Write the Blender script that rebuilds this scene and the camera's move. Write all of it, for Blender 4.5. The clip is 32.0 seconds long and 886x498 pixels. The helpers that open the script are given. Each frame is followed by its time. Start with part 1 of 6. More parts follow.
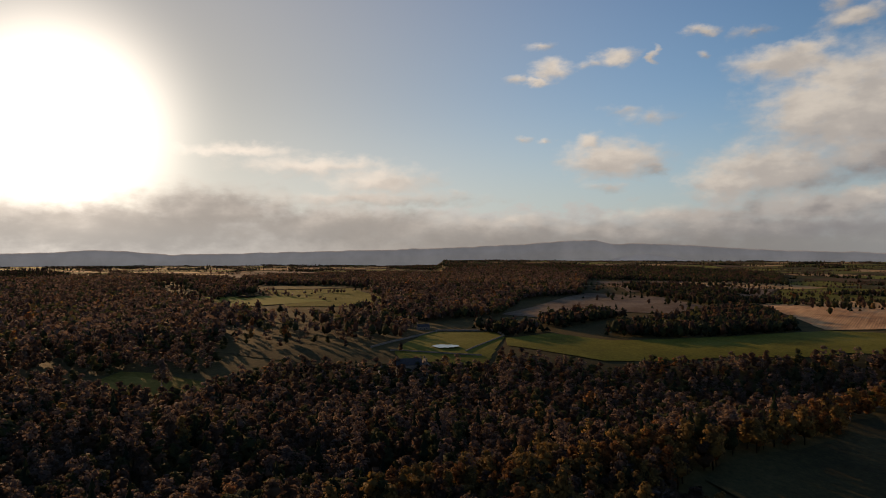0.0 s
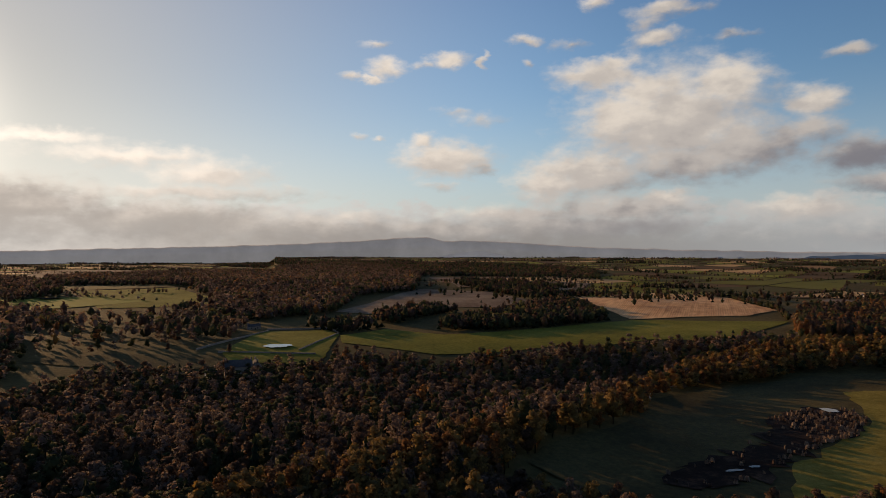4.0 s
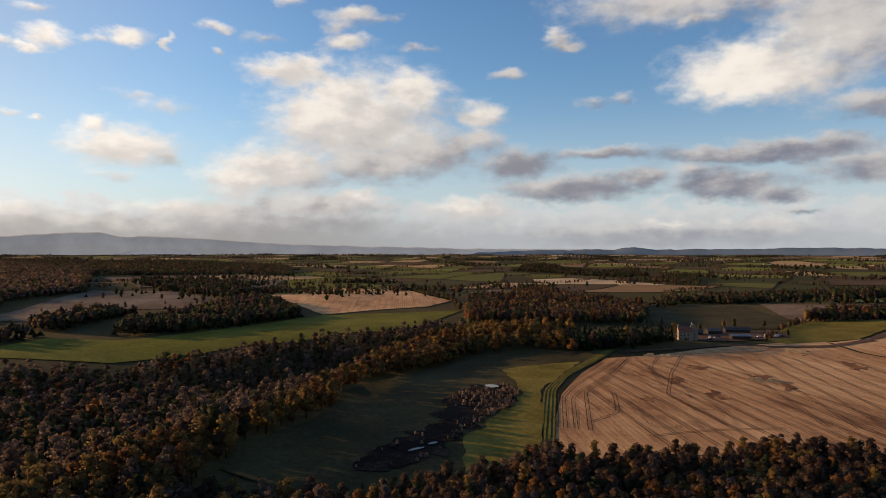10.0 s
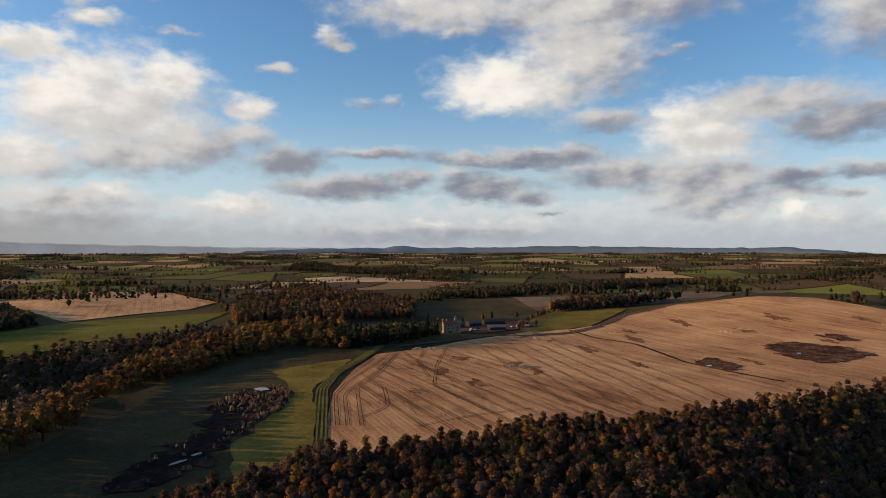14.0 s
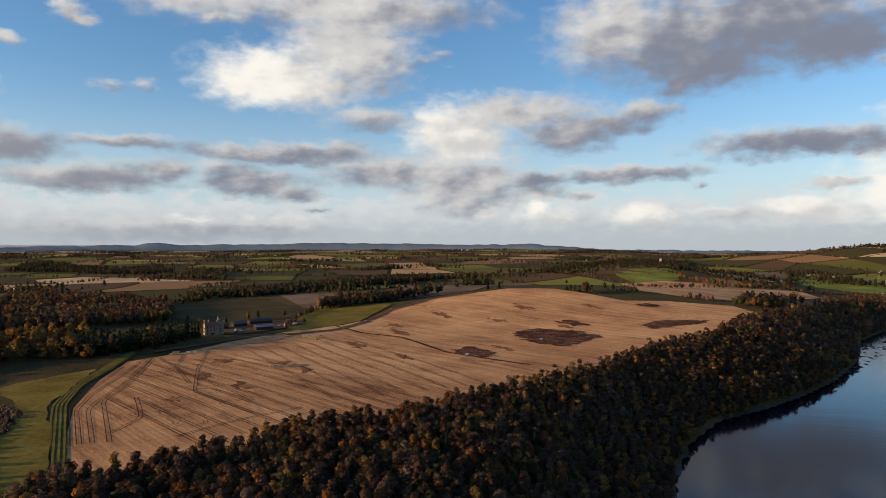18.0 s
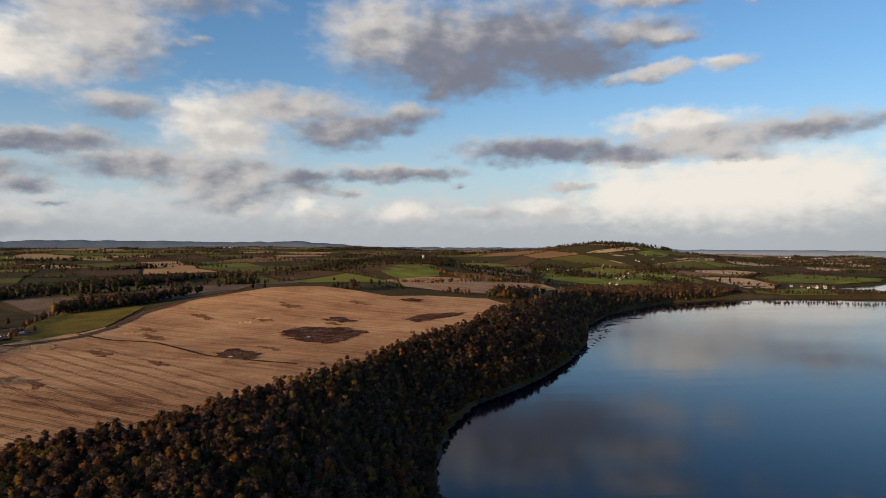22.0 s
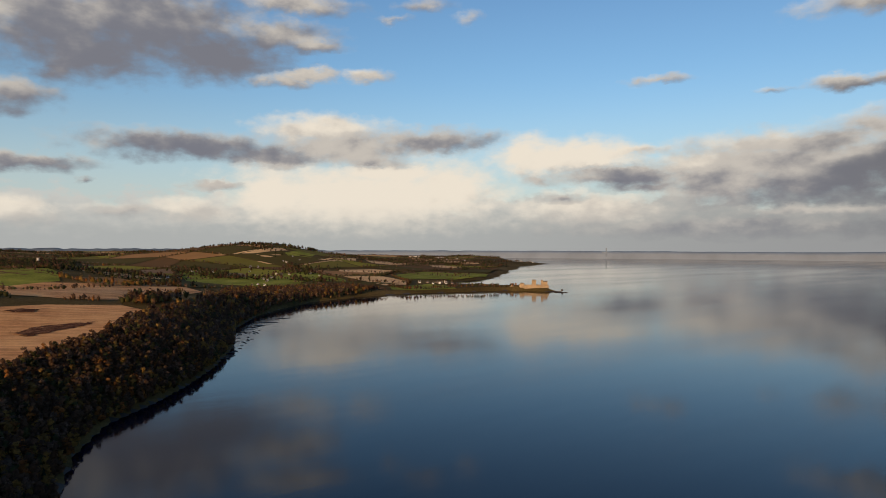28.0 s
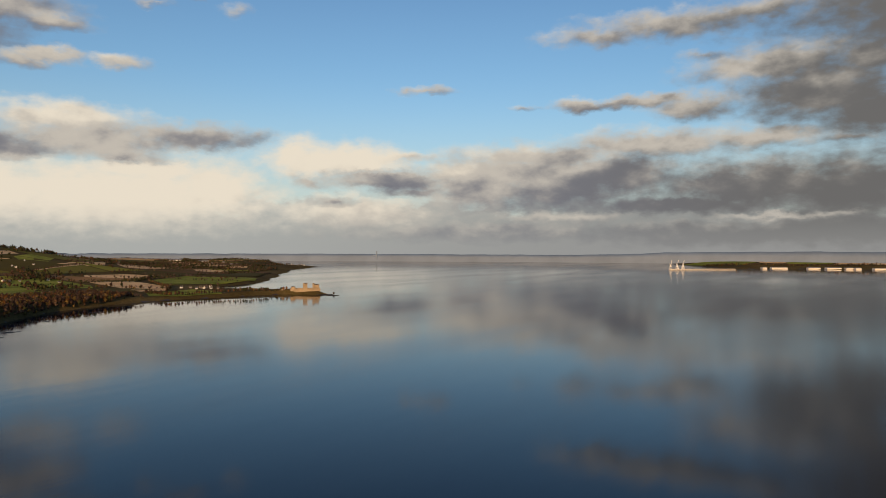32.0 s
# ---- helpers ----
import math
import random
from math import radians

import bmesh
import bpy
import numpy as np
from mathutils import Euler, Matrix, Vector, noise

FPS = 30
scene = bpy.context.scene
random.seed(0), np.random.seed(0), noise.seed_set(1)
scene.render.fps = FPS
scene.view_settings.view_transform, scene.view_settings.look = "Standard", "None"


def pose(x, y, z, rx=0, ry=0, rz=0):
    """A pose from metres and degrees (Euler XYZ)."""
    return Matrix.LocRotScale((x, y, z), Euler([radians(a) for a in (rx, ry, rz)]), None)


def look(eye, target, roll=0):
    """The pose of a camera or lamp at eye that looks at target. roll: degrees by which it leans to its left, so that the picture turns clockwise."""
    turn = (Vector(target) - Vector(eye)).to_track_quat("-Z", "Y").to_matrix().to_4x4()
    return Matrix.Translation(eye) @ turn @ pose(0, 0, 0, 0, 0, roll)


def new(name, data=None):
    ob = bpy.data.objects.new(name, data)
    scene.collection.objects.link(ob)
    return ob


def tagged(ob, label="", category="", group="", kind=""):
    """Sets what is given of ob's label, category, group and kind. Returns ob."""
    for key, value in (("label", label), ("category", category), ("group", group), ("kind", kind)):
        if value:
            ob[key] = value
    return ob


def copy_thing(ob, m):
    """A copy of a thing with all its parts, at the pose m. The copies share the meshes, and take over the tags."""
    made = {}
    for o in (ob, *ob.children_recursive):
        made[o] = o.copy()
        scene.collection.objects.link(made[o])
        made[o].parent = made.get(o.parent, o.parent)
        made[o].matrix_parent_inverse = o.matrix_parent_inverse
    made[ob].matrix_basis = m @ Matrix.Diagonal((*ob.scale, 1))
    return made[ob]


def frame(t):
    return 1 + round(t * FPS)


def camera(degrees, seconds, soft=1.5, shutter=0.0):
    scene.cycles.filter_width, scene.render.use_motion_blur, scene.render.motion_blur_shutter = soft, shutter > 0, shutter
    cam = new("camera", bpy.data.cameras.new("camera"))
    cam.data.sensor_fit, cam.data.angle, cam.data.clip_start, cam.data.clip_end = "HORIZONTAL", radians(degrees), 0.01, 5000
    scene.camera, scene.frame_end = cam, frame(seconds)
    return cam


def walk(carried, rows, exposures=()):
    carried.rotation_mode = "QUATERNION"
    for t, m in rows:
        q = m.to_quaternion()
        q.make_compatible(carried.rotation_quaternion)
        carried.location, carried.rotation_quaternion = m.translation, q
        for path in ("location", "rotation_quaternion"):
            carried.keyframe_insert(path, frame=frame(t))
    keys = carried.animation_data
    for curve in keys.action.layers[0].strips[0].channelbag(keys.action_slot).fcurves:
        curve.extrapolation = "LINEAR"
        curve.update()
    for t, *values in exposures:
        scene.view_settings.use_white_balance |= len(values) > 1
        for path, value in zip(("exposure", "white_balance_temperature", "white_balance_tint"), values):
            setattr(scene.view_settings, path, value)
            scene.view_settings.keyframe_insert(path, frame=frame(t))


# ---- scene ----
ROWS = [
    (0.0, -0.00, 0.51, 0.13),
    (1.0, 3.44, 0.42, 0.13),
    (2.0, 6.87, 0.35, 0.13),
    (3.0, 10.23, 0.30, 0.13),
    (3.5, 11.92, 0.28, 0.12),
    (5.5, 21.53, 0.25, 0.03),
    (6.0, 23.53, 0.23, 0.03),
    (7.0, 27.34, 0.19, 0.03),
    (8.0, 31.32, 0.14, 0.05),
    (9.0, 35.40, 0.08, 0.08),
    (10.0, 39.89, 0.03, 0.06),
    (11.0, 44.65, -0.01, 0.05),
    (12.0, 49.44, -0.02, 0.01),
    (13.0, 54.33, -0.04, -0.03),
    (14.0, 59.25, -0.09, -0.03),
    (14.5, 61.68, -0.11, -0.04),
    (16.5, 71.55, -0.24, -0.11),
    (17.0, 74.02, -0.29, -0.12),
    (18.0, 78.89, -0.38, -0.11),
    (19.0, 83.82, -0.46, -0.12),
    (20.0, 88.71, -0.53, -0.13),
    (21.0, 93.66, -0.59, -0.12),
    (22.0, 98.60, -0.64, -0.09),
    (23.0, 103.58, -0.66, -0.06),
    (24.0, 108.54, -0.66, 0.01),
    (25.0, 113.43, -0.64, 0.05),
    (25.5, 115.84, -0.63, 0.07),
    (27.5, 125.67, -0.60, 0.08),
    (28.0, 128.09, -0.58, 0.08),
    (29.0, 133.00, -0.52, 0.12),
    (30.0, 137.85, -0.44, 0.16),
    (31.0, 142.76, -0.35, 0.23),
    (32.0, 147.45, -0.27, 0.27),
]
cam = camera(67.0, 32.0, soft=0.6)
walk(cam, [(t, pose(0, 0, 115.0, 90 + pitch, 0, -yaw) @ pose(0, 0, 0, 0, 0, roll)) for t, yaw, pitch, roll in ROWS],
     exposures=[(0, -0.44, 7100, 13), (3, -0.30, 7100, 13), (6, 0.04, 6900, 13), (9, 0.18, 6800, 12), (13, 0.22, 6600, 10), (17, 0.30, 6500, 9), (19, 0.27, 6500, 9), (22, 0.10, 6600, 10), (28, 0.0, 7200, 10), (32, -0.06, 7400, 9)])

# ---- sky and sun ----
SUN_AZ, SUN_EL = -30.0, 9.6
world = bpy.data.worlds.new("sky")
scene.world = world
world.use_nodes = True
wt = world.node_tree
wt.nodes.clear()


def wnode(kind, *ins, op="", **props):
    nd = wt.nodes.new(kind)
    if op:
        nd.operation = op
    for i, v in enumerate(ins):
        if v is None:
            continue
        if isinstance(v, bpy.types.NodeSocket):
            wt.links.new(v, nd.inputs[i])
        else:
            nd.inputs[i].default_value = v
    return nd


def wmath(op, *ins):
    return wnode("ShaderNodeMath", *ins, op=op).outputs[0]


def wvec(op, *ins):
    return wnode("ShaderNodeVectorMath", *ins, op=op).outputs[0]


def wramp(v, a, b):
    nd = wnode("ShaderNodeMapRange", v, a, b, 0.0, 1.0)
    nd.interpolation_type = "SMOOTHSTEP"
    return nd.outputs[0]


def wmix(f, a, b):
    nd = wt.nodes.new("ShaderNodeMix")
    nd.data_type = "RGBA"
    for s, v in ((nd.inputs[0], f), (nd.inputs[6], a), (nd.inputs[7], b)):
        if isinstance(v, bpy.types.NodeSocket):
            wt.links.new(v, s)
        else:
            s.default_value = v
    return nd.outputs[2]


def wnoise(vec, scale, detail=5.0, rough=0.55):
    nd = wt.nodes.new("ShaderNodeTexNoise")
    wt.links.new(vec, nd.inputs["Vector"])
    nd.inputs["Scale"].default_value, nd.inputs["Detail"].default_value, nd.inputs["Roughness"].default_value = scale, detail, rough
    return nd


way = wt.nodes.new("ShaderNodeTexCoord").outputs["Generated"]
turned = wnode("ShaderNodeVectorRotate", way)
turned.rotation_type = "Z_AXIS"
turned.inputs["Angle"].default_value = radians(70)
sep = wnode("ShaderNodeSeparateXYZ", turned.outputs[0])
az_deg = wmath("ADD", wmath("MULTIPLY", wmath("ARCTAN2", sep.outputs[0], sep.outputs[1]), 57.2958), 70.0)
el_deg = wmath("MULTIPLY", wmath("ARCSINE", sep.outputs[2]), 57.2958)
flat = wnode("ShaderNodeCombineXYZ", az_deg, el_deg, 0.0).outputs[0]
stretched = wnode("ShaderNodeCombineXYZ", az_deg, wmath("MULTIPLY", el_deg, 1.7), 0.0).outputs[0]
warp = wvec("SUBTRACT", wnoise(stretched, 0.42, 5.0, 0.58).outputs["Color"], (0.5, 0.5, 0.5))
point = wvec("MULTIPLY_ADD", warp, (3.0, 1.7, 0.0), flat)

CLOUDS = []


def cloud(az, el, ra, re, tone, thick=1.0):
    """A heap of cloud: bearing, elevation and half its width and height in degrees; tone from white (0) to slate (1); thick from wisp to solid."""
    CLOUDS.append((az, el, ra, re, tone, thick))


cloud(-26.3, 2.0, 16.3, 2.50, 0.85, 1.00)
cloud(-19.3, 3.6, 7.8, 2.18, 0.75, 1.00)
cloud(-8.8, 2.4, 11.3, 1.94, 0.72, 1.00)
cloud(3.2, 1.8, 11.5, 1.39, 0.65, 0.90)
cloud(-16.7, 8.5, 5.0, 0.60, -0.30, 0.62)
cloud(-10.7, 7.4, 7.0, 0.90, 0.05, 0.70)
cloud(-5.3, 6.2, 4.9, 1.37, 0.10, 0.75)
cloud(-6.9, 4.8, 10.3, 0.68, 0.30, 0.70)
cloud(14.3, 7.9, 4.2, 1.66, 0.12, 1.00)
cloud(12.4, 9.5, 1.3, 0.76, 0.10, 0.80)
cloud(17.2, 7.4, 1.4, 0.70, 0.30, 0.70)
cloud(13.8, 5.6, 1.8, 0.46, 0.20, 0.50)
cloud(17.2, 11.3, 2.0, 0.68, 0.20, 0.36)
cloud(8.6, 9.5, 0.7, 0.31, 0.10, 0.60)
cloud(26.3, 6.5, 5.6, 2.30, 0.22, 1.00)
cloud(23.2, 5.8, 3.5, 1.69, 0.10, 1.00)
cloud(32.6, 4.1, 2.6, 0.98, 0.25, 0.80)
cloud(26.3, 2.2, 10.2, 1.04, 0.60, 0.90)
cloud(14.9, 2.0, 9.7, 0.90, 0.50, 0.80)
cloud(33.0, 10.4, 7.8, 4.94, 0.18, 1.00)
cloud(30.9, 12.9, 3.1, 1.98, 0.06, 1.00)
cloud(37.1, 13.2, 3.2, 2.09, 0.08, 1.00)
cloud(37.9, 8.3, 4.7, 2.50, 0.38, 1.00)
cloud(28.5, 10.8, 3.1, 2.66, 0.06, 1.00)
cloud(34.2, 7.3, 5.3, 1.72, 0.45, 1.00)
cloud(27.3, 14.5, 4.1, 1.30, 0.15, 1.00)
cloud(28.5, 15.4, 2.1, 0.88, 0.10, 0.85)
cloud(43.1, 11.3, 2.2, 1.26, 0.15, 0.85)
cloud(43.0, 9.2, 2.2, 1.34, 0.40, 0.85)
cloud(41.2, 8.5, 2.1, 1.55, 0.45, 0.80)
cloud(46.3, 7.2, 3.5, 1.57, 0.75, 1.00)
cloud(50.8, 5.1, 6.7, 1.00, 0.66, 1.00)
cloud(56.2, 5.8, 2.3, 1.08, 0.66, 0.85)
cloud(53.5, 8.0, 5.8, 0.54, 0.60, 0.70)
cloud(62.9, 7.5, 6.8, 0.80, 0.62, 0.90)
cloud(62.1, 5.3, 4.2, 1.24, 0.66, 0.90)
cloud(66.4, 4.3, 2.3, 0.81, 0.60, 0.85)
cloud(60.9, 6.2, 2.6, 0.66, 0.70, 0.80)
cloud(9.3, 15.3, 1.7, 0.92, 0.05, 0.85)
cloud(6.1, 14.6, 1.1, 0.43, 0.20, 0.70)
cloud(8.0, 14.5, 1.1, 0.40, 0.10, 0.85)
cloud(14.5, 16.1, 1.7, 0.64, 0.08, 0.85)
cloud(12.8, 15.8, 1.5, 0.36, 0.20, 0.60)
cloud(17.4, 16.0, 0.4, 0.79, 0.20, 0.75)
cloud(21.2, 17.4, 1.5, 0.47, 0.15, 0.80)
cloud(8.4, 17.2, 1.2, 0.34, 0.20, 0.55)
cloud(26.8, 20.0, 1.3, 0.61, 0.15, 0.80)
cloud(24.8, 16.8, 1.3, 0.39, 0.30, 0.50)
cloud(21.5, 15.7, 0.6, 0.33, 0.30, 0.50)
cloud(32.1, 19.1, 2.6, 0.72, 0.30, 0.85)
cloud(34.5, 19.0, 1.7, 0.39, 0.40, 0.50)
cloud(31.8, 17.0, 2.3, 0.73, 0.20, 0.85)
cloud(30.9, 18.1, 1.2, 0.96, 0.30, 0.60)
cloud(37.6, 16.8, 1.5, 0.30, 0.40, 0.45)
cloud(45.3, 14.6, 1.8, 0.54, 0.35, 0.80)
cloud(50.1, 16.7, 1.5, 0.66, 0.30, 0.85)
cloud(7.0, 9.8, 0.6, 0.32, 0.20, 0.50)
cloud(15.1, 11.8, 1.4, 0.47, 0.30, 0.40)
cloud(52.4, 12.0, 1.4, 0.48, 0.50, 0.45)
cloud(54.9, 12.3, 1.0, 0.57, 0.50, 0.50)
cloud(21.0, 3.2, 6.5, 0.90, 0.30, 0.80)
cloud(28.9, 3.6, 7.4, 1.26, 0.50, 0.85)
cloud(32.3, 4.5, 2.4, 0.74, 0.15, 0.80)
cloud(42.4, 3.5, 4.0, 1.03, 0.20, 0.80)
cloud(58.9, 2.1, 2.0, 0.44, 0.08, 0.80)
cloud(56.5, 1.2, 13.2, 1.08, 0.60, 0.90)
cloud(5.4, 2.8, 6.1, 0.60, 0.20, 0.60)
cloud(66.3, 13.3, 7.4, 2.26, 0.04, 1.00)
cloud(64.7, 12.6, 5.0, 1.52, -0.30, 1.00)
cloud(71.5, 16.0, 5.5, 3.82, 0.30, 1.00)
cloud(70.2, 19.2, 8.9, 1.78, 0.45, 1.00)
cloud(59.9, 19.5, 9.7, 1.94, 0.35, 0.90)
cloud(77.5, 15.4, 2.0, 0.45, 0.50, 0.40)
cloud(49.8, 17.3, 1.3, 0.77, 0.30, 0.80)
cloud(87.0, 4.5, 2.6, 0.89, 0.45, 0.80)
cloud(80.5, 8.9, 5.0, 3.49, 0.08, 1.00)
cloud(78.3, 9.8, 2.6, 2.05, 0.04, 1.00)
cloud(85.3, 10.9, 7.8, 1.67, 0.42, 1.00)
cloud(84.1, 11.7, 2.6, 1.12, 0.60, 0.80)
cloud(92.0, 9.9, 5.4, 1.00, 0.62, 1.00)
cloud(89.4, 9.1, 4.1, 1.57, 0.60, 1.00)
cloud(75.7, 6.2, 8.3, 1.36, 0.55, 1.00)
cloud(80.7, 5.3, 6.4, 2.41, 0.42, 1.00)
cloud(80.7, 3.7, 4.3, 1.38, 0.50, 0.80)
cloud(86.8, 5.5, 3.4, 0.86, 0.70, 0.90)
cloud(67.2, 7.5, 7.4, 0.98, 0.60, 0.90)
cloud(73.1, 10.5, 4.2, 1.10, 0.50, 0.75)
cloud(70.4, 7.9, 2.5, 1.01, 0.60, 0.90)
cloud(94.1, 5.8, 6.1, 0.79, 0.52, 1.00)
cloud(63.5, 5.0, 4.3, 1.19, 0.60, 1.00)
cloud(66.7, 4.4, 2.2, 0.80, 0.55, 0.85)
cloud(53.7, 8.0, 1.1, 0.54, 0.45, 0.80)
cloud(52.1, 5.3, 4.0, 1.26, 0.55, 1.00)
cloud(56.8, 6.1, 1.8, 0.94, 0.62, 0.80)
cloud(68.1, 2.9, 1.4, 0.31, 0.60, 0.60)
cloud(90.4, 4.1, 1.4, 0.47, 0.55, 0.80)
cloud(99.9, 4.8, 0.8, 0.24, 0.60, 0.60)
cloud(65.0, 14.0, 6.2, 2.15, 0.05, 1.00)
cloud(62.9, 12.9, 3.8, 1.32, -0.30, 1.00)
cloud(70.4, 16.5, 5.2, 3.49, 0.30, 1.00)
cloud(72.2, 19.0, 11.2, 1.81, 0.42, 1.00)
cloud(60.4, 18.0, 3.4, 0.66, 0.30, 0.70)
cloud(78.6, 15.8, 1.0, 0.44, 0.50, 0.50)
cloud(93.4, 17.1, 5.4, 3.64, 0.43, 1.00)
cloud(98.3, 16.0, 6.5, 3.85, 0.70, 1.00)
cloud(104.4, 16.7, 9.6, 3.43, 0.73, 1.00)
cloud(109.3, 14.6, 6.1, 2.03, 1.00, 1.00)
cloud(100.1, 13.9, 5.9, 1.98, 0.88, 1.00)
cloud(98.3, 12.7, 2.0, 1.26, 0.62, 0.85)
cloud(114.2, 16.6, 5.2, 1.33, 0.55, 0.90)
cloud(115.3, 13.3, 2.3, 0.67, 0.35, 0.85)
cloud(113.1, 13.0, 2.0, 0.52, 0.40, 0.60)
cloud(109.5, 4.6, 2.6, 0.39, 0.40, 0.80)
cloud(86.9, 3.2, 1.3, 1.26, -0.30, 0.85)
cloud(88.7, 2.2, 3.1, 0.80, 0.20, 0.80)
cloud(95.5, 2.3, 3.1, 1.13, 0.06, 0.90)
cloud(107.4, 2.5, 4.4, 1.06, 0.08, 0.85)
cloud(102.3, 2.4, 3.1, 0.66, 0.30, 0.70)
cloud(83.1, 2.6, 1.5, 0.64, 0.05, 0.70)
cloud(58.8, 2.2, 2.0, 0.39, 0.10, 0.70)
cloud(65.9, 1.7, 4.2, 0.77, 0.25, 0.70)
cloud(107.2, 7.7, 8.6, 1.25, 0.72, 1.00)
cloud(113.9, 7.0, 5.0, 1.34, 0.75, 1.00)
cloud(118.0, 9.3, 6.0, 1.42, 0.05, 1.00)
cloud(119.8, 7.9, 8.0, 1.63, 0.35, 1.00)
cloud(126.7, 8.5, 6.8, 1.25, 0.52, 1.00)
cloud(122.0, 6.7, 4.7, 0.76, 0.85, 0.80)
cloud(121.6, 3.8, 12.8, 3.18, -0.30, 1.00)
cloud(113.9, 3.9, 3.6, 2.95, -0.30, 1.00)
cloud(128.3, 4.5, 5.3, 2.62, -0.30, 1.00)
cloud(123.6, 5.8, 6.7, 1.30, -0.30, 1.00)
cloud(135.6, 6.9, 3.1, 2.02, -0.30, 1.00)
cloud(136.1, 5.2, 1.5, 0.62, 0.50, 0.70)
cloud(121.7, 13.7, 2.0, 0.62, 0.25, 0.85)
cloud(116.8, 13.7, 2.8, 0.63, 0.30, 1.00)
cloud(117.2, 16.1, 2.6, 0.76, 0.35, 1.00)
cloud(115.7, 19.0, 5.3, 0.80, 0.40, 0.90)
cloud(109.4, 4.6, 2.4, 0.47, 0.55, 0.90)
cloud(124.1, 18.3, 1.9, 0.26, 0.50, 0.40)
cloud(100.0, 4.7, 0.8, 0.26, 0.60, 0.60)
cloud(138.9, 7.0, 7.3, 1.79, -0.30, 1.00)
cloud(135.1, 7.8, 2.1, 1.24, 0.05, 0.85)
cloud(143.5, 7.5, 4.3, 0.55, 0.04, 0.90)
cloud(143.7, 5.4, 8.0, 0.94, 0.62, 1.00)
cloud(141.2, 6.0, 3.4, 0.55, 0.70, 0.90)
cloud(138.2, 3.7, 1.9, 0.47, 0.62, 0.85)
cloud(140.3, 2.7, 7.2, 1.81, 0.06, 0.90)
cloud(145.2, 4.6, 4.8, 0.55, 0.60, 0.80)
cloud(150.8, 4.9, 7.0, 2.39, 0.38, 1.00)
cloud(150.0, 6.2, 6.0, 1.38, 0.20, 1.00)
cloud(156.7, 5.5, 7.6, 3.12, 0.58, 1.00)
cloud(159.2, 5.3, 4.2, 2.69, 0.80, 1.00)
cloud(155.5, 7.4, 9.1, 1.31, 0.38, 1.00)
cloud(160.8, 8.6, 2.3, 1.12, 0.43, 0.85)
cloud(159.5, 11.6, 3.1, 0.56, 0.46, 1.00)
cloud(144.3, 13.2, 1.2, 0.43, 0.30, 0.60)
cloud(146.7, 13.0, 2.2, 0.37, 0.30, 0.40)
cloud(130.3, 18.5, 1.3, 0.57, 0.40, 0.50)
cloud(126.5, 19.5, 2.1, 0.66, 0.45, 0.60)
cloud(95.7, 10.6, 2.6, 1.07, 0.60, 1.00)
cloud(96.3, 5.9, 4.4, 0.58, 0.55, 1.00)
cloud(176.8, 11.6, 6.6, 2.96, 0.74, 1.00)
cloud(174.1, 13.8, 7.0, 1.73, 0.50, 1.00)
cloud(180.0, 13.8, 3.2, 1.34, 0.58, 1.00)
cloud(180.0, 9.9, 4.6, 2.58, 0.83, 1.00)
cloud(163.7, 11.7, 7.0, 0.59, 0.50, 0.95)
cloud(168.1, 11.2, 4.1, 1.14, 0.48, 0.90)
cloud(168.5, 15.0, 1.7, 0.46, 0.48, 0.50)
cloud(166.8, 17.5, 8.3, 1.27, 0.46, 0.85)
cloud(160.5, 17.0, 5.3, 0.82, 0.38, 0.75)
cloud(172.2, 17.8, 7.7, 1.03, 0.50, 0.80)
cloud(146.3, 13.1, 2.6, 0.45, 0.35, 0.70)
cloud(154.5, 11.6, 1.1, 0.24, 0.40, 0.40)
cloud(161.5, 5.9, 8.2, 2.34, 0.70, 1.00)
cloud(173.0, 4.8, 10.9, 2.50, 0.80, 1.00)
cloud(178.9, 4.3, 6.4, 3.43, 0.93, 1.00)
cloud(153.0, 6.0, 8.0, 2.28, 0.35, 1.00)
cloud(165.0, 8.3, 7.9, 1.30, 0.36, 1.00)
cloud(173.0, 8.5, 6.6, 1.02, 0.38, 0.90)
cloud(166.8, 3.4, 9.4, 1.09, 0.78, 1.00)
cloud(143.4, 5.8, 6.4, 0.80, 0.60, 1.00)
cloud(157.8, 2.4, 6.7, 0.56, 0.23, 0.70)
cloud(174.9, 2.4, 7.8, 0.36, 0.13, 0.80)
cloud(171.0, 1.1, 16.1, 1.16, 0.85, 1.00)
cloud(178.6, 1.3, 9.4, 1.49, 0.90, 1.00)
cloud(150.6, 1.2, 14.5, 0.92, 0.55, 0.90)
cloud(178.6, 8.0, 4.2, 0.48, 0.48, 0.60)
# heavy cover over the far side of the water and out of view behind
for az, el, ra, re in ((186, 17, 14, 7), (186, 27, 16, 8), (172, 31, 14, 6), (194, 12, 12, 5)):
    cloud(az, el, ra, re, 0.95)
for k in range(9):
    cloud(190 + 6.5 * k, 4 + 5 * (k % 3), 9, 3.2, 0.5)

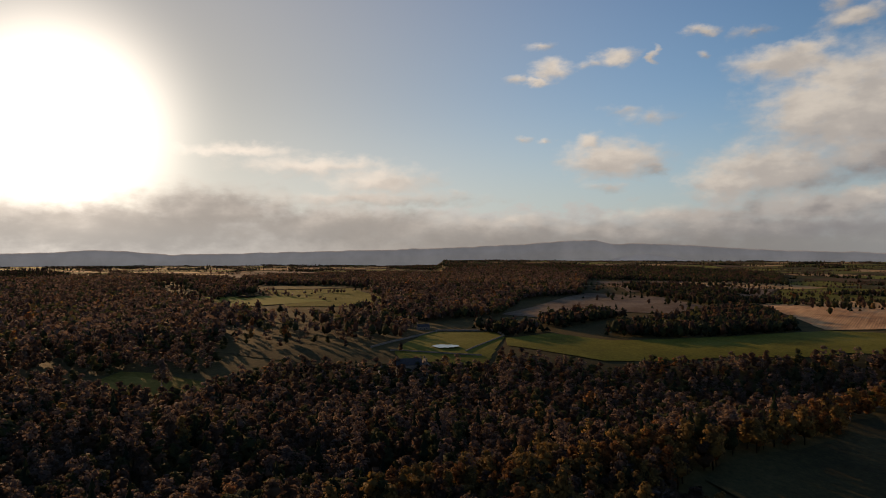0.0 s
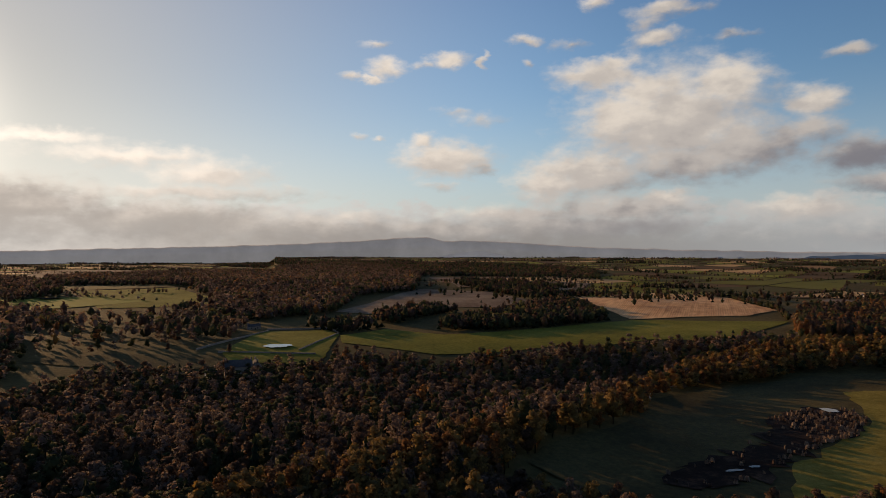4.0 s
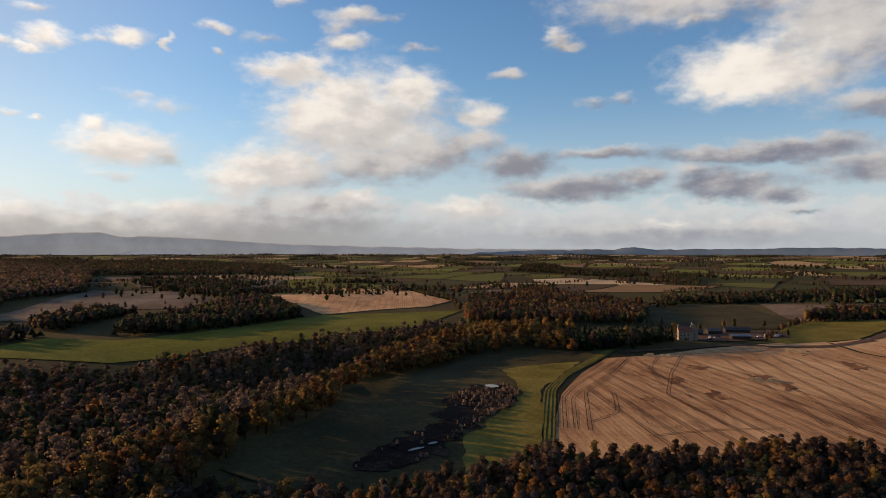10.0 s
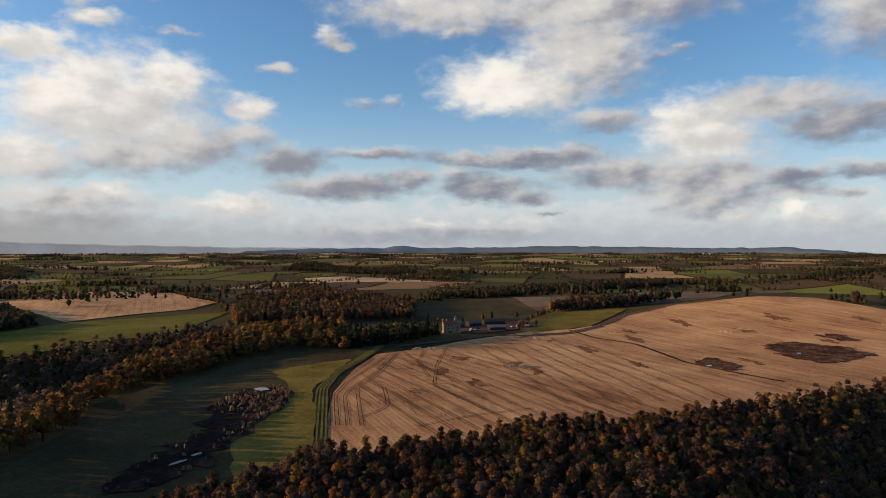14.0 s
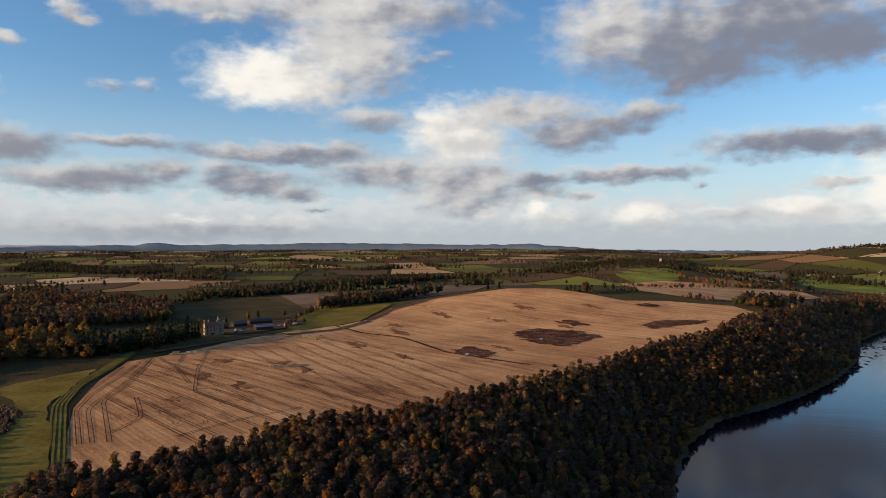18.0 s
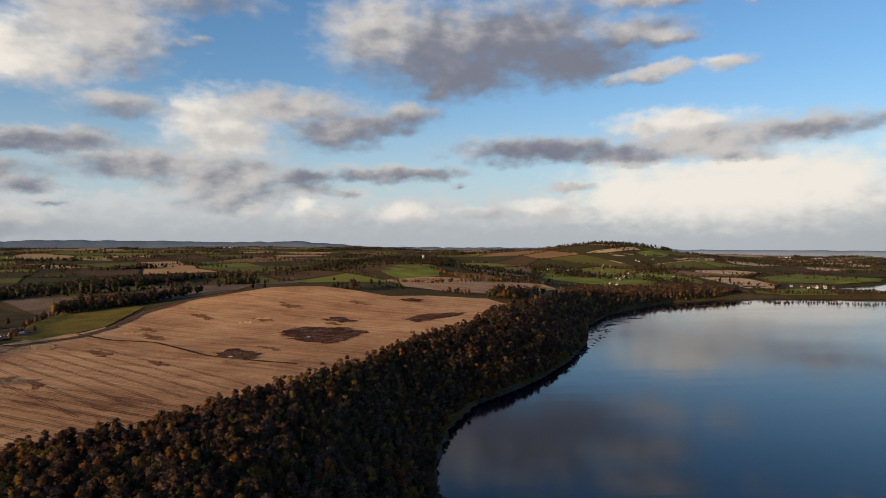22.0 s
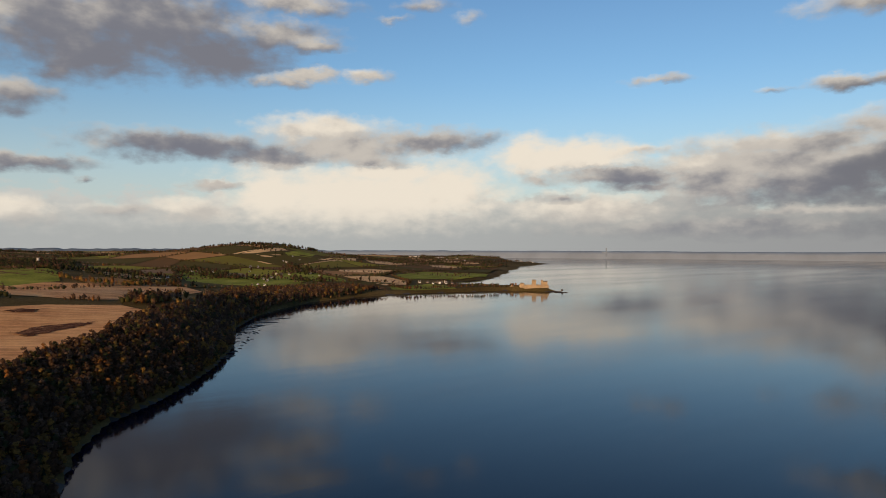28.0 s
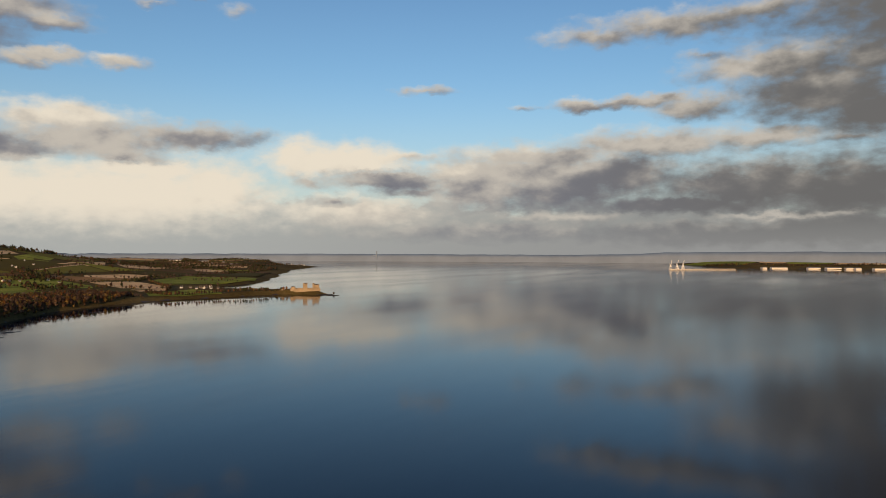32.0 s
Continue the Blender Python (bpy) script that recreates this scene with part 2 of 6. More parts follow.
def heap_group():
    """One heap of cloud, joined smoothly to those before it."""
    gt = bpy.data.node_groups.new("cloud_heap", "ShaderNodeTree")
    for nm, kind in (("Point", "Vector"), ("Scale", "Vector"), ("Shift", "Vector"), ("Tone", "Float"), ("Thick", "Float"), ("Thin", "Float"), ("Heap", "Float"), ("Sum", "Float"), ("Weight", "Float")):
        gt.interface.new_socket(name=nm, in_out="INPUT", socket_type="NodeSocket" + kind)
    for nm in ("Heap", "Sum", "Weight"):
        gt.interface.new_socket(name=nm, in_out="OUTPUT", socket_type="NodeSocketFloat")
    gi, go = gt.nodes.new("NodeGroupInput").outputs, gt.nodes.new("NodeGroupOutput").inputs

    def nd(kind, op, *ins):
        n = gt.nodes.new(kind)
        n.operation = op
        for i, v in enumerate(ins):
            if isinstance(v, bpy.types.NodeSocket):
                gt.links.new(v, n.inputs[i])
            else:
                n.inputs[i].default_value = v
        return n.outputs

    M, W = "ShaderNodeMath", "ShaderNodeVectorMath"
    q = nd(W, "MULTIPLY_ADD", gi["Point"], gi["Scale"], gi["Shift"])[0]
    m = nd(M, "SUBTRACT", 1.0, nd(W, "LENGTH", q)["Value"])[0]
    w = nd(M, "POWER", nd(M, "MAXIMUM", nd(M, "ADD", m, 0.45)[0], 0.0)[0], 2.0)[0]
    low = nd(M, "ADD", nd(W, "DOT_PRODUCT", q, (0.14, -0.30, 0.0))["Value"], gi["Tone"])[0]
    gt.links.new(nd(M, "SMOOTH_MAX", gi["Heap"], nd(M, "MULTIPLY_ADD", m, gi["Thick"], gi["Thin"])[0], 0.22)[0], go["Heap"])
    gt.links.new(nd(M, "MULTIPLY_ADD", w, low, gi["Sum"])[0], go["Sum"])
    gt.links.new(nd(M, "ADD", w, gi["Weight"])[0], go["Weight"])
    return gt


HEAP = heap_group()
heap, tone_sum, tone_w = -9.0, 0.0, 0.0
for az, el, ra, re, tone, thick in CLOUDS:
    nd = wt.nodes.new("ShaderNodeGroup")
    nd.node_tree = HEAP
    for k, v in (("Point", point), ("Scale", (1 / ra, 1 / re, 0)), ("Shift", (-az / ra, -el / re, 0)), ("Tone", tone), ("Thick", thick), ("Thin", (thick - 1) * 0.22), ("Heap", heap), ("Sum", tone_sum), ("Weight", tone_w)):
        if isinstance(v, bpy.types.NodeSocket):
            wt.links.new(v, nd.inputs[k])
        else:
            nd.inputs[k].default_value = v
    heap, tone_sum, tone_w = nd.outputs["Heap"], nd.outputs["Sum"], nd.outputs["Weight"]
tone = wmath("DIVIDE", tone_sum, wmath("ADD", tone_w, 0.02))
fine = wnoise(stretched, 0.62, 6.0, 0.52).outputs["Fac"]
broad = wnoise(stretched, 0.35, 4.0, 0.55).outputs["Fac"]
cover = wramp(wmath("MULTIPLY_ADD", wmath("SUBTRACT", fine, 0.5), 0.95, heap), -0.32, 0.66)
# shading of the heaps: lit from the sun's side, grey where thick and below
lit_from = wvec("ADD", stretched, (-1.1, 1.4, 0.0))
relief = wmath("SUBTRACT", wnoise(stretched, 0.3, 4.0, 0.5).outputs["Fac"], wnoise(lit_from, 0.3, 4.0, 0.5).outputs["Fac"])
dark = wmath("ADD", wmath("MULTIPLY", relief, -0.75), wmath("ADD", tone, wmath("MULTIPLY", wmath("SUBTRACT", broad, 0.5), 0.2)))
dark = wramp(dark, -0.34, 0.98)

sky = wt.nodes.new("ShaderNodeTexSky")
sky.sky_type, sky.sun_disc = "NISHITA", False
sky.sun_elevation, sky.sun_rotation = radians(SUN_EL), radians(SUN_AZ)
sky.altitude, sky.air_density, sky.dust_density, sky.ozone_density = 100, 1.0, 0.6, 2.5
clear = wvec("MULTIPLY", sky.outputs[0], (0.120, 0.146, 0.170))
sun_way = (math.sin(radians(SUN_AZ)) * math.cos(radians(SUN_EL)), math.cos(radians(SUN_AZ)) * math.cos(radians(SUN_EL)), math.sin(radians(SUN_EL)))
near_sun = wmath("MULTIPLY", wmath("ARCCOSINE", wnode("ShaderNodeVectorMath", way, sun_way, op="DOT_PRODUCT").outputs["Value"]), 57.2958)
# the glare round the sun is spread by the haze below
calm = wmath("SUBTRACT", 1.0, wmath("MULTIPLY", wramp(near_sun, 55.0, 5.0), 0.80))
clear = wvec("MULTIPLY", clear, wnode("ShaderNodeCombineXYZ", calm, calm, calm).outputs[0])
# deeper blue towards the zenith
high = wmath("MULTIPLY", wramp(el_deg, 15.0, 42.0), 0.85)
clear = wmix(high, clear, wvec("MULTIPLY", clear, (0.36, 0.56, 0.86)))
# pale haze low down, brighter towards the sun
haze = wramp(el_deg, 17.0, -1.0)
haze = wmath("MULTIPLY", wmath("POWER", haze, 1.6), 0.85)
hazy = wmix(haze, clear, (0.52, 0.575, 0.64, 1))
# a long low bank of grey cloud along the horizon, heavier over the water
bank_top = wmath("MULTIPLY_ADD", wmath("SUBTRACT", broad, 0.5), 6.5, wmath("MULTIPLY_ADD", wmath("SUBTRACT", fine, 0.5), 2.2, el_deg))
bank = wmath("MULTIPLY", wramp(bank_top, 4.3, 3.0), 0.8)
bank_col = wmix(wramp(az_deg, 118.0, 165.0), wmix(wramp(wmath("ADD", el_deg, wmath("MULTIPLY", fine, 3.0)), 1.8, 5.2), (0.37, 0.40, 0.43, 1), (0.56, 0.57, 0.58, 1)), (0.24, 0.25, 0.28, 1))
hazy = wmix(bank, hazy, bank_col)
# rain-grey murk along the hills below the sun
murk = wmath("MULTIPLY", wmath("MULTIPLY", wramp(wmath("MULTIPLY_ADD", wmath("SUBTRACT", broad, 0.5), 5.0, el_deg), 3.6, 0.8), wmath("MULTIPLY", wramp(az_deg, 52.0, 18.0), wramp(near_sun, 8.0, 30.0))), 0.8)
hazy = wmix(murk, hazy, (0.25, 0.24, 0.235, 1))
bright = wmix(wramp(near_sun, 75.0, 15.0), (0.80, 0.76, 0.70, 1), (0.86, 0.80, 0.73, 1))
middling = wmix(wramp(near_sun, 75.0, 15.0), (0.53, 0.515, 0.505, 1), (0.64, 0.60, 0.56, 1))
grey = wmix(wramp(near_sun, 100.0, 20.0), wmix(wramp(az_deg, 148.0, 178.0), (0.18, 0.195, 0.25, 1), (0.145, 0.15, 0.165, 1)), (0.38, 0.36, 0.345, 1))
cloud_col = wmix(wramp(dark, 0.42, 1.0), wmix(wramp(dark, 0.0, 0.45), bright, middling), grey)
# bases sink into the haze near the horizon
full = wmix(wmath("MULTIPLY", cover, wmath("SUBTRACT", 1.0, wmath("MULTIPLY", wramp(el_deg, 3.5, 0.0), 0.55))), hazy, cloud_col)
glow = wmath("ADD", wmath("MULTIPLY", wmath("POWER", wramp(near_sun, 78.0, 0.0), 2.0), 0.46), wmath("MULTIPLY", wmath("POWER", wramp(near_sun, 17.0, 0.0), 3.0), 3.0))
glow = wmath("MULTIPLY", glow, wmath("SUBTRACT", 1.0, wmath("MULTIPLY", wmath("MULTIPLY", cover, dark), 0.72)))
full = wvec("ADD", full, wvec("MULTIPLY", wnode("ShaderNodeCombineXYZ", glow, glow, glow).outputs[0], (1.0, 0.91, 0.80)))
bg = wnode("ShaderNodeBackground", full, 1.0)
wt.links.new(bg.outputs[0], wt.nodes.new("ShaderNodeOutputWorld").inputs[0])

sun = new("sun", bpy.data.lights.new("sun", "SUN"))
sun.data.energy, sun.data.angle, sun.data.color = 5.0, radians(0.6), (1.0, 0.63, 0.33)
sun.matrix_world = look(Vector(sun_way) * 3000, (0, 0, 0))

# ---- materials ----
def material(name, build):
    m = bpy.data.materials.new(name)
    m.use_nodes = True
    nt = m.node_tree
    nt.nodes.clear()
    out = nt.nodes.new("ShaderNodeOutputMaterial")
    bsdf = nt.nodes.new("ShaderNodeBsdfPrincipled")
    nt.links.new(bsdf.outputs[0], out.inputs[0])
    build(nt, bsdf)
    return m


def coords(nt):
    return nt.nodes.new("ShaderNodeTexCoord").outputs["Object"]


def tex(nt, vec, scale, detail=4.0, rough=0.6):
    nd = nt.nodes.new("ShaderNodeTexNoise")
    nt.links.new(vec, nd.inputs["Vector"])
    nd.inputs["Scale"].default_value, nd.inputs["Detail"].default_value, nd.inputs["Roughness"].default_value = scale, detail, rough
    return nd.outputs["Fac"]


def ramp(nt, fac, *stops):
    nd = nt.nodes.new("ShaderNodeValToRGB")
    while len(nd.color_ramp.elements) < len(stops):
        nd.color_ramp.elements.new(0.5)
    for e, (p, c) in zip(nd.color_ramp.elements, stops):
        e.position, e.color = p, (*c, 1)
    nt.links.new(fac, nd.inputs[0])
    return nd.outputs[0]


def mixed(nt, fac, a, b, how="MIX"):
    nd = nt.nodes.new("ShaderNodeMix")
    nd.data_type, nd.blend_type = "RGBA", how
    for s, v in ((nd.inputs[0], fac), (nd.inputs[6], a), (nd.inputs[7], b)):
        if isinstance(v, bpy.types.NodeSocket):
            nt.links.new(v, s)
        else:
            s.default_value = (*v, 1) if isinstance(v, tuple) else v
    return nd.outputs[2]


def calc(nt, op, *ins):
    nd = nt.nodes.new("ShaderNodeMath")
    nd.operation = op
    for i, v in enumerate(ins):
        if isinstance(v, bpy.types.NodeSocket):
            nt.links.new(v, nd.inputs[i])
        else:
            nd.inputs[i].default_value = v
    return nd.outputs[0]


def bumped(nt, bsdf, h, strength, distance):
    nd = nt.nodes.new("ShaderNodeBump")
    nd.inputs["Strength"].default_value, nd.inputs["Distance"].default_value = strength, distance
    nt.links.new(h, nd.inputs["Height"])
    nt.links.new(nd.outputs[0], bsdf.inputs["Normal"])


def turf(low, mid, high, broad=0.012, fine=0.35, grain=0.5, rows=0.0, heading=0.0, spacing=6.0, streak=1.0):
    """Ground cover of three tones: broad drifts, fine tufts and, where asked, drilled rows."""
    def build(nt, bsdf):
        v = coords(nt)
        drawn = v
        if streak < 1.0:
            t = nt.nodes.new("ShaderNodeVectorRotate")
            t.rotation_type = "Z_AXIS"
            t.inputs["Angle"].default_value = radians(heading)
            nt.links.new(v, t.inputs[0])
            t2 = nt.nodes.new("ShaderNodeVectorMath")
            t2.operation = "MULTIPLY"
            t2.inputs[1].default_value = (streak, 1.0, 1.0)
            nt.links.new(t.outputs[0], t2.inputs[0])
            drawn = t2.outputs[0]
        a, b = tex(nt, drawn, broad if streak == 1.0 else broad * 4, 5, 0.62), tex(nt, drawn, fine, 6, 0.75)
        if streak < 1.0:
            a = calc(nt, "ADD", calc(nt, "MULTIPLY", a, 0.6), calc(nt, "MULTIPLY_ADD", tex(nt, v, 0.021, 6, 0.66), 0.9, -0.25))
        f = calc(nt, "ADD", calc(nt, "MULTIPLY", a, 1 - grain), calc(nt, "MULTIPLY", b, grain))
        if rows:
            t = nt.nodes.new("ShaderNodeMapping")
            t.inputs["Rotation"].default_value = (0, 0, radians(heading))
            nt.links.new(v, t.inputs["Vector"])
            wv = nt.nodes.new("ShaderNodeTexWave")
            nt.links.new(t.outputs[0], wv.inputs["Vector"])
            wv.inputs["Scale"].default_value = 6.2832 / spacing / 20
            wv.bands_direction = "Y"
            wv.inputs["Distortion"].default_value, wv.inputs["Detail"].default_value, wv.inputs["Detail Scale"].default_value = 1.2, 2.0, 0.15
            f = calc(nt, "ADD", f, calc(nt, "MULTIPLY", calc(nt, "SUBTRACT", wv.outputs["Fac"], 0.5), rows))
        col = ramp(nt, f, (0.37, low), (0.50, mid), (0.63, high))
        nt.links.new(col, bsdf.inputs["Base Color"])
        bsdf.inputs["Roughness"].default_value = 0.95
        bsdf.inputs["Specular IOR Level"].default_value = 0.03
        bumped(nt, bsdf, b, 0.5, 0.4)
    return build


def stubble_cover(nt, bsdf):
    """Cut straw: drilled rows along one heading, straw drifts drawn along them, damp brown stains."""
    v = coords(nt)
    t = nt.nodes.new("ShaderNodeVectorRotate")
    t.rotation_type = "Z_AXIS"
    t.inputs["Angle"].default_value = radians(-54)
    nt.links.new(v, t.inputs[0])

    def drawn(sx):
        m = nt.nodes.new("ShaderNodeVectorMath")
        m.operation = "MULTIPLY"
        m.inputs[1].default_value = (sx, 1.0, 1.0)
        nt.links.new(t.outputs[0], m.inputs[0])
        return m.outputs[0]

    def bands(gap, sharp, bend):
        w = nt.nodes.new("ShaderNodeTexWave")
        nt.links.new(t.outputs[0], w.inputs["Vector"])
        w.bands_direction = "Y"
        w.inputs["Scale"].default_value = 6.2832 / gap / 20
        w.inputs["Distortion"].default_value, w.inputs["Detail"].default_value, w.inputs["Detail Scale"].default_value = bend, 2.0, 0.12
        return calc(nt, "POWER", w.outputs["Fac"], sharp)

    broad, streaks, grain = tex(nt, v, 0.013, 5, 0.6), tex(nt, drawn(0.10), 0.14, 5, 0.65), tex(nt, drawn(0.35), 0.9, 5, 0.7)
    f = calc(nt, "ADD", calc(nt, "MULTIPLY", broad, 0.42), calc(nt, "ADD", calc(nt, "MULTIPLY", streaks, 0.30), calc(nt, "MULTIPLY", grain, 0.28)))
    col = ramp(nt, f, (0.37, (0.27, 0.118, 0.046)), (0.47, (0.58, 0.298, 0.114)), (0.60, (0.84, 0.50, 0.21)))
    # rows show in places only
    seen = calc(nt, "MULTIPLY", ramp(nt, tex(nt, drawn(0.3), 0.022, 4, 0.6), (0.40, (0, 0, 0)), (0.60, (1, 1, 1))), 0.34)
    col = mixed(nt, calc(nt, "MULTIPLY", bands(2.9, 3.0, 1.2), seen), col, (0.15, 0.060, 0.026))
    col = mixed(nt, calc(nt, "MULTIPLY", bands(17.0, 14.0, 0.5), 0.15), col, (0.13, 0.058, 0.025))
    damp = ramp(nt, tex(nt, drawn(0.45), 0.03, 6, 0.68), (0.60, (0, 0, 0)), (0.70, (1, 1, 1)))
    col = mixed(nt, calc(nt, "MULTIPLY", damp, 0.6), col, (0.15, 0.070, 0.036))
    nt.links.new(col, bsdf.inputs["Base Color"])
    bsdf.inputs["Roughness"].default_value, bsdf.inputs["Specular IOR Level"].default_value = 0.95, 0.1
    bumped(nt, bsdf, grain, 0.5, 0.4)


COVER = {
    "ground": material("rough_pasture", turf((0.055, 0.042, 0.016), (0.095, 0.072, 0.026), (0.15, 0.112, 0.043), 0.006, 0.2)),
    "stubble": material("stubble", stubble_cover),
    "meadow": material("meadow_grass", turf((0.040, 0.033, 0.015), (0.072, 0.058, 0.023), (0.120, 0.094, 0.035), 0.02, 0.4)),
    "green": material("green_grass", turf((0.09, 0.090, 0.014), (0.17, 0.156, 0.022), (0.25, 0.215, 0.04), 0.015, 0.3)),
    # pasture: greener grass, brightened to stand in for sun on facing slopes
    "pasture": material("sun_bright_pasture", turf((0.11, 0.135, 0.022), (0.20, 0.23, 0.038), (0.32, 0.33, 0.065), 0.015, 0.3)),
    "pale_stubble": material("pale_stubble", turf((0.46, 0.30, 0.14), (0.66, 0.46, 0.23), (0.80, 0.60, 0.33), 0.02, 0.3)),
    "lime": material("rough_grass", turf((0.105, 0.080, 0.016), (0.19, 0.146, 0.026), (0.29, 0.22, 0.05), 0.03, 0.4)),
    "margin": material("margin_grass", turf((0.05, 0.06, 0.016), (0.09, 0.10, 0.028), (0.16, 0.15, 0.05), 0.05, 0.5)),
    "marsh": material("marsh", turf((0.009, 0.006, 0.005), (0.022, 0.014, 0.010), (0.085, 0.05, 0.03), 0.06, 0.35, 0.5)),
    "weeds": material("dock_weeds", turf((0.022, 0.011, 0.007), (0.10, 0.044, 0.022), (0.34, 0.19, 0.10), 0.09, 0.45, 0.55)),
    "plough": material("plough", turf((0.13, 0.085, 0.05), (0.20, 0.14, 0.085), (0.28, 0.21, 0.13), 0.012, 0.2, 0.4, 0.12, 65, 9.0)),
}


def foliage(dark, light):
    def build(nt, bsdf):
        info = nt.nodes.new("ShaderNodeObjectInfo")
        geo = nt.nodes.new("ShaderNodeNewGeometry")
        big = tex(nt, geo.outputs["Position"], 0.09, 2, 0.5)
        f = calc(nt, "ADD", calc(nt, "MULTIPLY", geo.outputs["Random Per Island"], 0.42), calc(nt, "MULTIPLY", info.outputs["Random"], 0.3))
        f = calc(nt, "ADD", f, calc(nt, "MULTIPLY", calc(nt, "SUBTRACT", big, 0.4), 0.9))
        nt.links.new(ramp(nt, f, (0.1, dark), (0.8, light)), bsdf.inputs["Base Color"])
        bsdf.inputs["Roughness"].default_value = 0.85
        bsdf.inputs["Specular IOR Level"].default_value = 0.15
        # light comes through the leaves
        thin = nt.nodes.new("ShaderNodeBsdfTranslucent")
        nt.links.new(bsdf.inputs["Base Color"].links[0].from_socket, thin.inputs["Color"])
        both = nt.nodes.new("ShaderNodeMixShader")
        both.inputs[0].default_value = 0.45
        nt.links.new(bsdf.outputs[0], both.inputs[1])
        nt.links.new(thin.outputs[0], both.inputs[2])
        out = [n for n in nt.nodes if n.type == "OUTPUT_MATERIAL"][0]
        nt.links.new(both.outputs[0], out.inputs[0])
    return build


LEAF = {
    "orange": material("leaf_orange", foliage((0.10, 0.044, 0.016), (0.36, 0.16, 0.046))),
    "gold": material("leaf_gold", foliage((0.115, 0.07, 0.021), (0.36, 0.22, 0.06))),
    "brown": material("leaf_brown", foliage((0.048, 0.031, 0.019), (0.175, 0.10, 0.055))),
    "green": material("leaf_green", foliage((0.032, 0.034, 0.014), (0.10, 0.10, 0.036))),
    "conifer": material("leaf_conifer", foliage((0.012, 0.022, 0.010), (0.035, 0.05, 0.022))),
    "bare": material("bare_twigs", foliage((0.078, 0.054, 0.038), (0.25, 0.165, 0.11))),
}


def plain(col, rough=0.8, amount=0.25, scale=0.6, metal=0.0):
    """A weathered surface: one colour with broad stains and fine grain."""
    def build(nt, bsdf):
        v = coords(nt)
        f = calc(nt, "ADD", calc(nt, "MULTIPLY", tex(nt, v, scale, 5, 0.65), 0.6), calc(nt, "MULTIPLY", tex(nt, v, scale * 9, 3, 0.6), 0.4))
        lo, hi = tuple(c * (1 - amount) for c in col), tuple(min(1, c * (1 + amount)) for c in col)
        nt.links.new(ramp(nt, f, (0.35, lo), (0.65, hi)), bsdf.inputs["Base Color"])
        bsdf.inputs["Roughness"].default_value, bsdf.inputs["Metallic"].default_value = rough, metal
        bsdf.inputs["Specular IOR Level"].default_value = 0.08 if rough >= 0.85 else 0.4
        bumped(nt, bsdf, f, 0.3, 0.05)
    return build


BARK = material("bark", plain((0.10, 0.075, 0.055), 0.9))
BIRCH = material("pale_bark", plain((0.42, 0.38, 0.33), 0.85))
STONE = material("old_stone", plain((0.24, 0.20, 0.16), 0.9, 0.35, 0.35))
GOLD_STONE = material("honey_stone", plain((0.27, 0.215, 0.15), 0.9, 0.3, 0.08))
HARL = material("pale_harling", plain((0.28, 0.225, 0.165), 0.9, 0.3, 0.3))
TILE = material("red_pantile", plain((0.24, 0.10, 0.06), 0.9, 0.35, 0.5))
SLATE = material("slate", plain((0.075, 0.072, 0.07), 0.9, 0.3, 0.5))
WHITE = material("white_render", plain((0.58, 0.56, 0.52), 0.8, 0.12, 0.2))
TIN = material("tin_roof", plain((0.20, 0.21, 0.22), 0.6, 0.3, 0.2, 0.3))
RUST = material("rusty_tin", plain((0.16, 0.11, 0.08), 0.7, 0.4, 0.3))
DARKWOOD = material("dark_boards", plain((0.045, 0.037, 0.030), 0.9))
STAIN = material("damp_soil", turf((0.11, 0.048, 0.022), (0.27, 0.125, 0.052), (0.52, 0.26, 0.105), 0.12, 0.5, 0.6))
TYRE = material("tyre", plain((0.02, 0.02, 0.02), 0.9))
CAR_BLUE = material("dark_car_paint", plain((0.03, 0.04, 0.07), 0.3, 0.1))
DOCK = material("dock_stalks", foliage((0.05, 0.022, 0.012), (0.20, 0.095, 0.045)))
SEDGE = material("sedge", foliage((0.045, 0.030, 0.024), (0.13, 0.088, 0.068)))
REED = material("reed", foliage((0.12, 0.075, 0.05), (0.40, 0.29, 0.20)))
STRAW = material("straw", plain((0.58, 0.42, 0.22), 0.95, 0.35, 0.8))
EARTH = material("bare_earth", plain((0.14, 0.078, 0.04), 0.95, 0.35, 0.08))
RUT = material("wheel_rut", plain((0.11, 0.052, 0.024), 0.95, 0.4, 0.05))
SHINGLE = material("foreshore", plain((0.022, 0.018, 0.013), 0.7, 0.5, 0.05))
STEEL = material("painted_steel", plain((0.72, 0.72, 0.70), 0.5, 0.15, 0.1))
PANE = material("window_glass", plain((0.02, 0.022, 0.025), 0.15, 0.2))


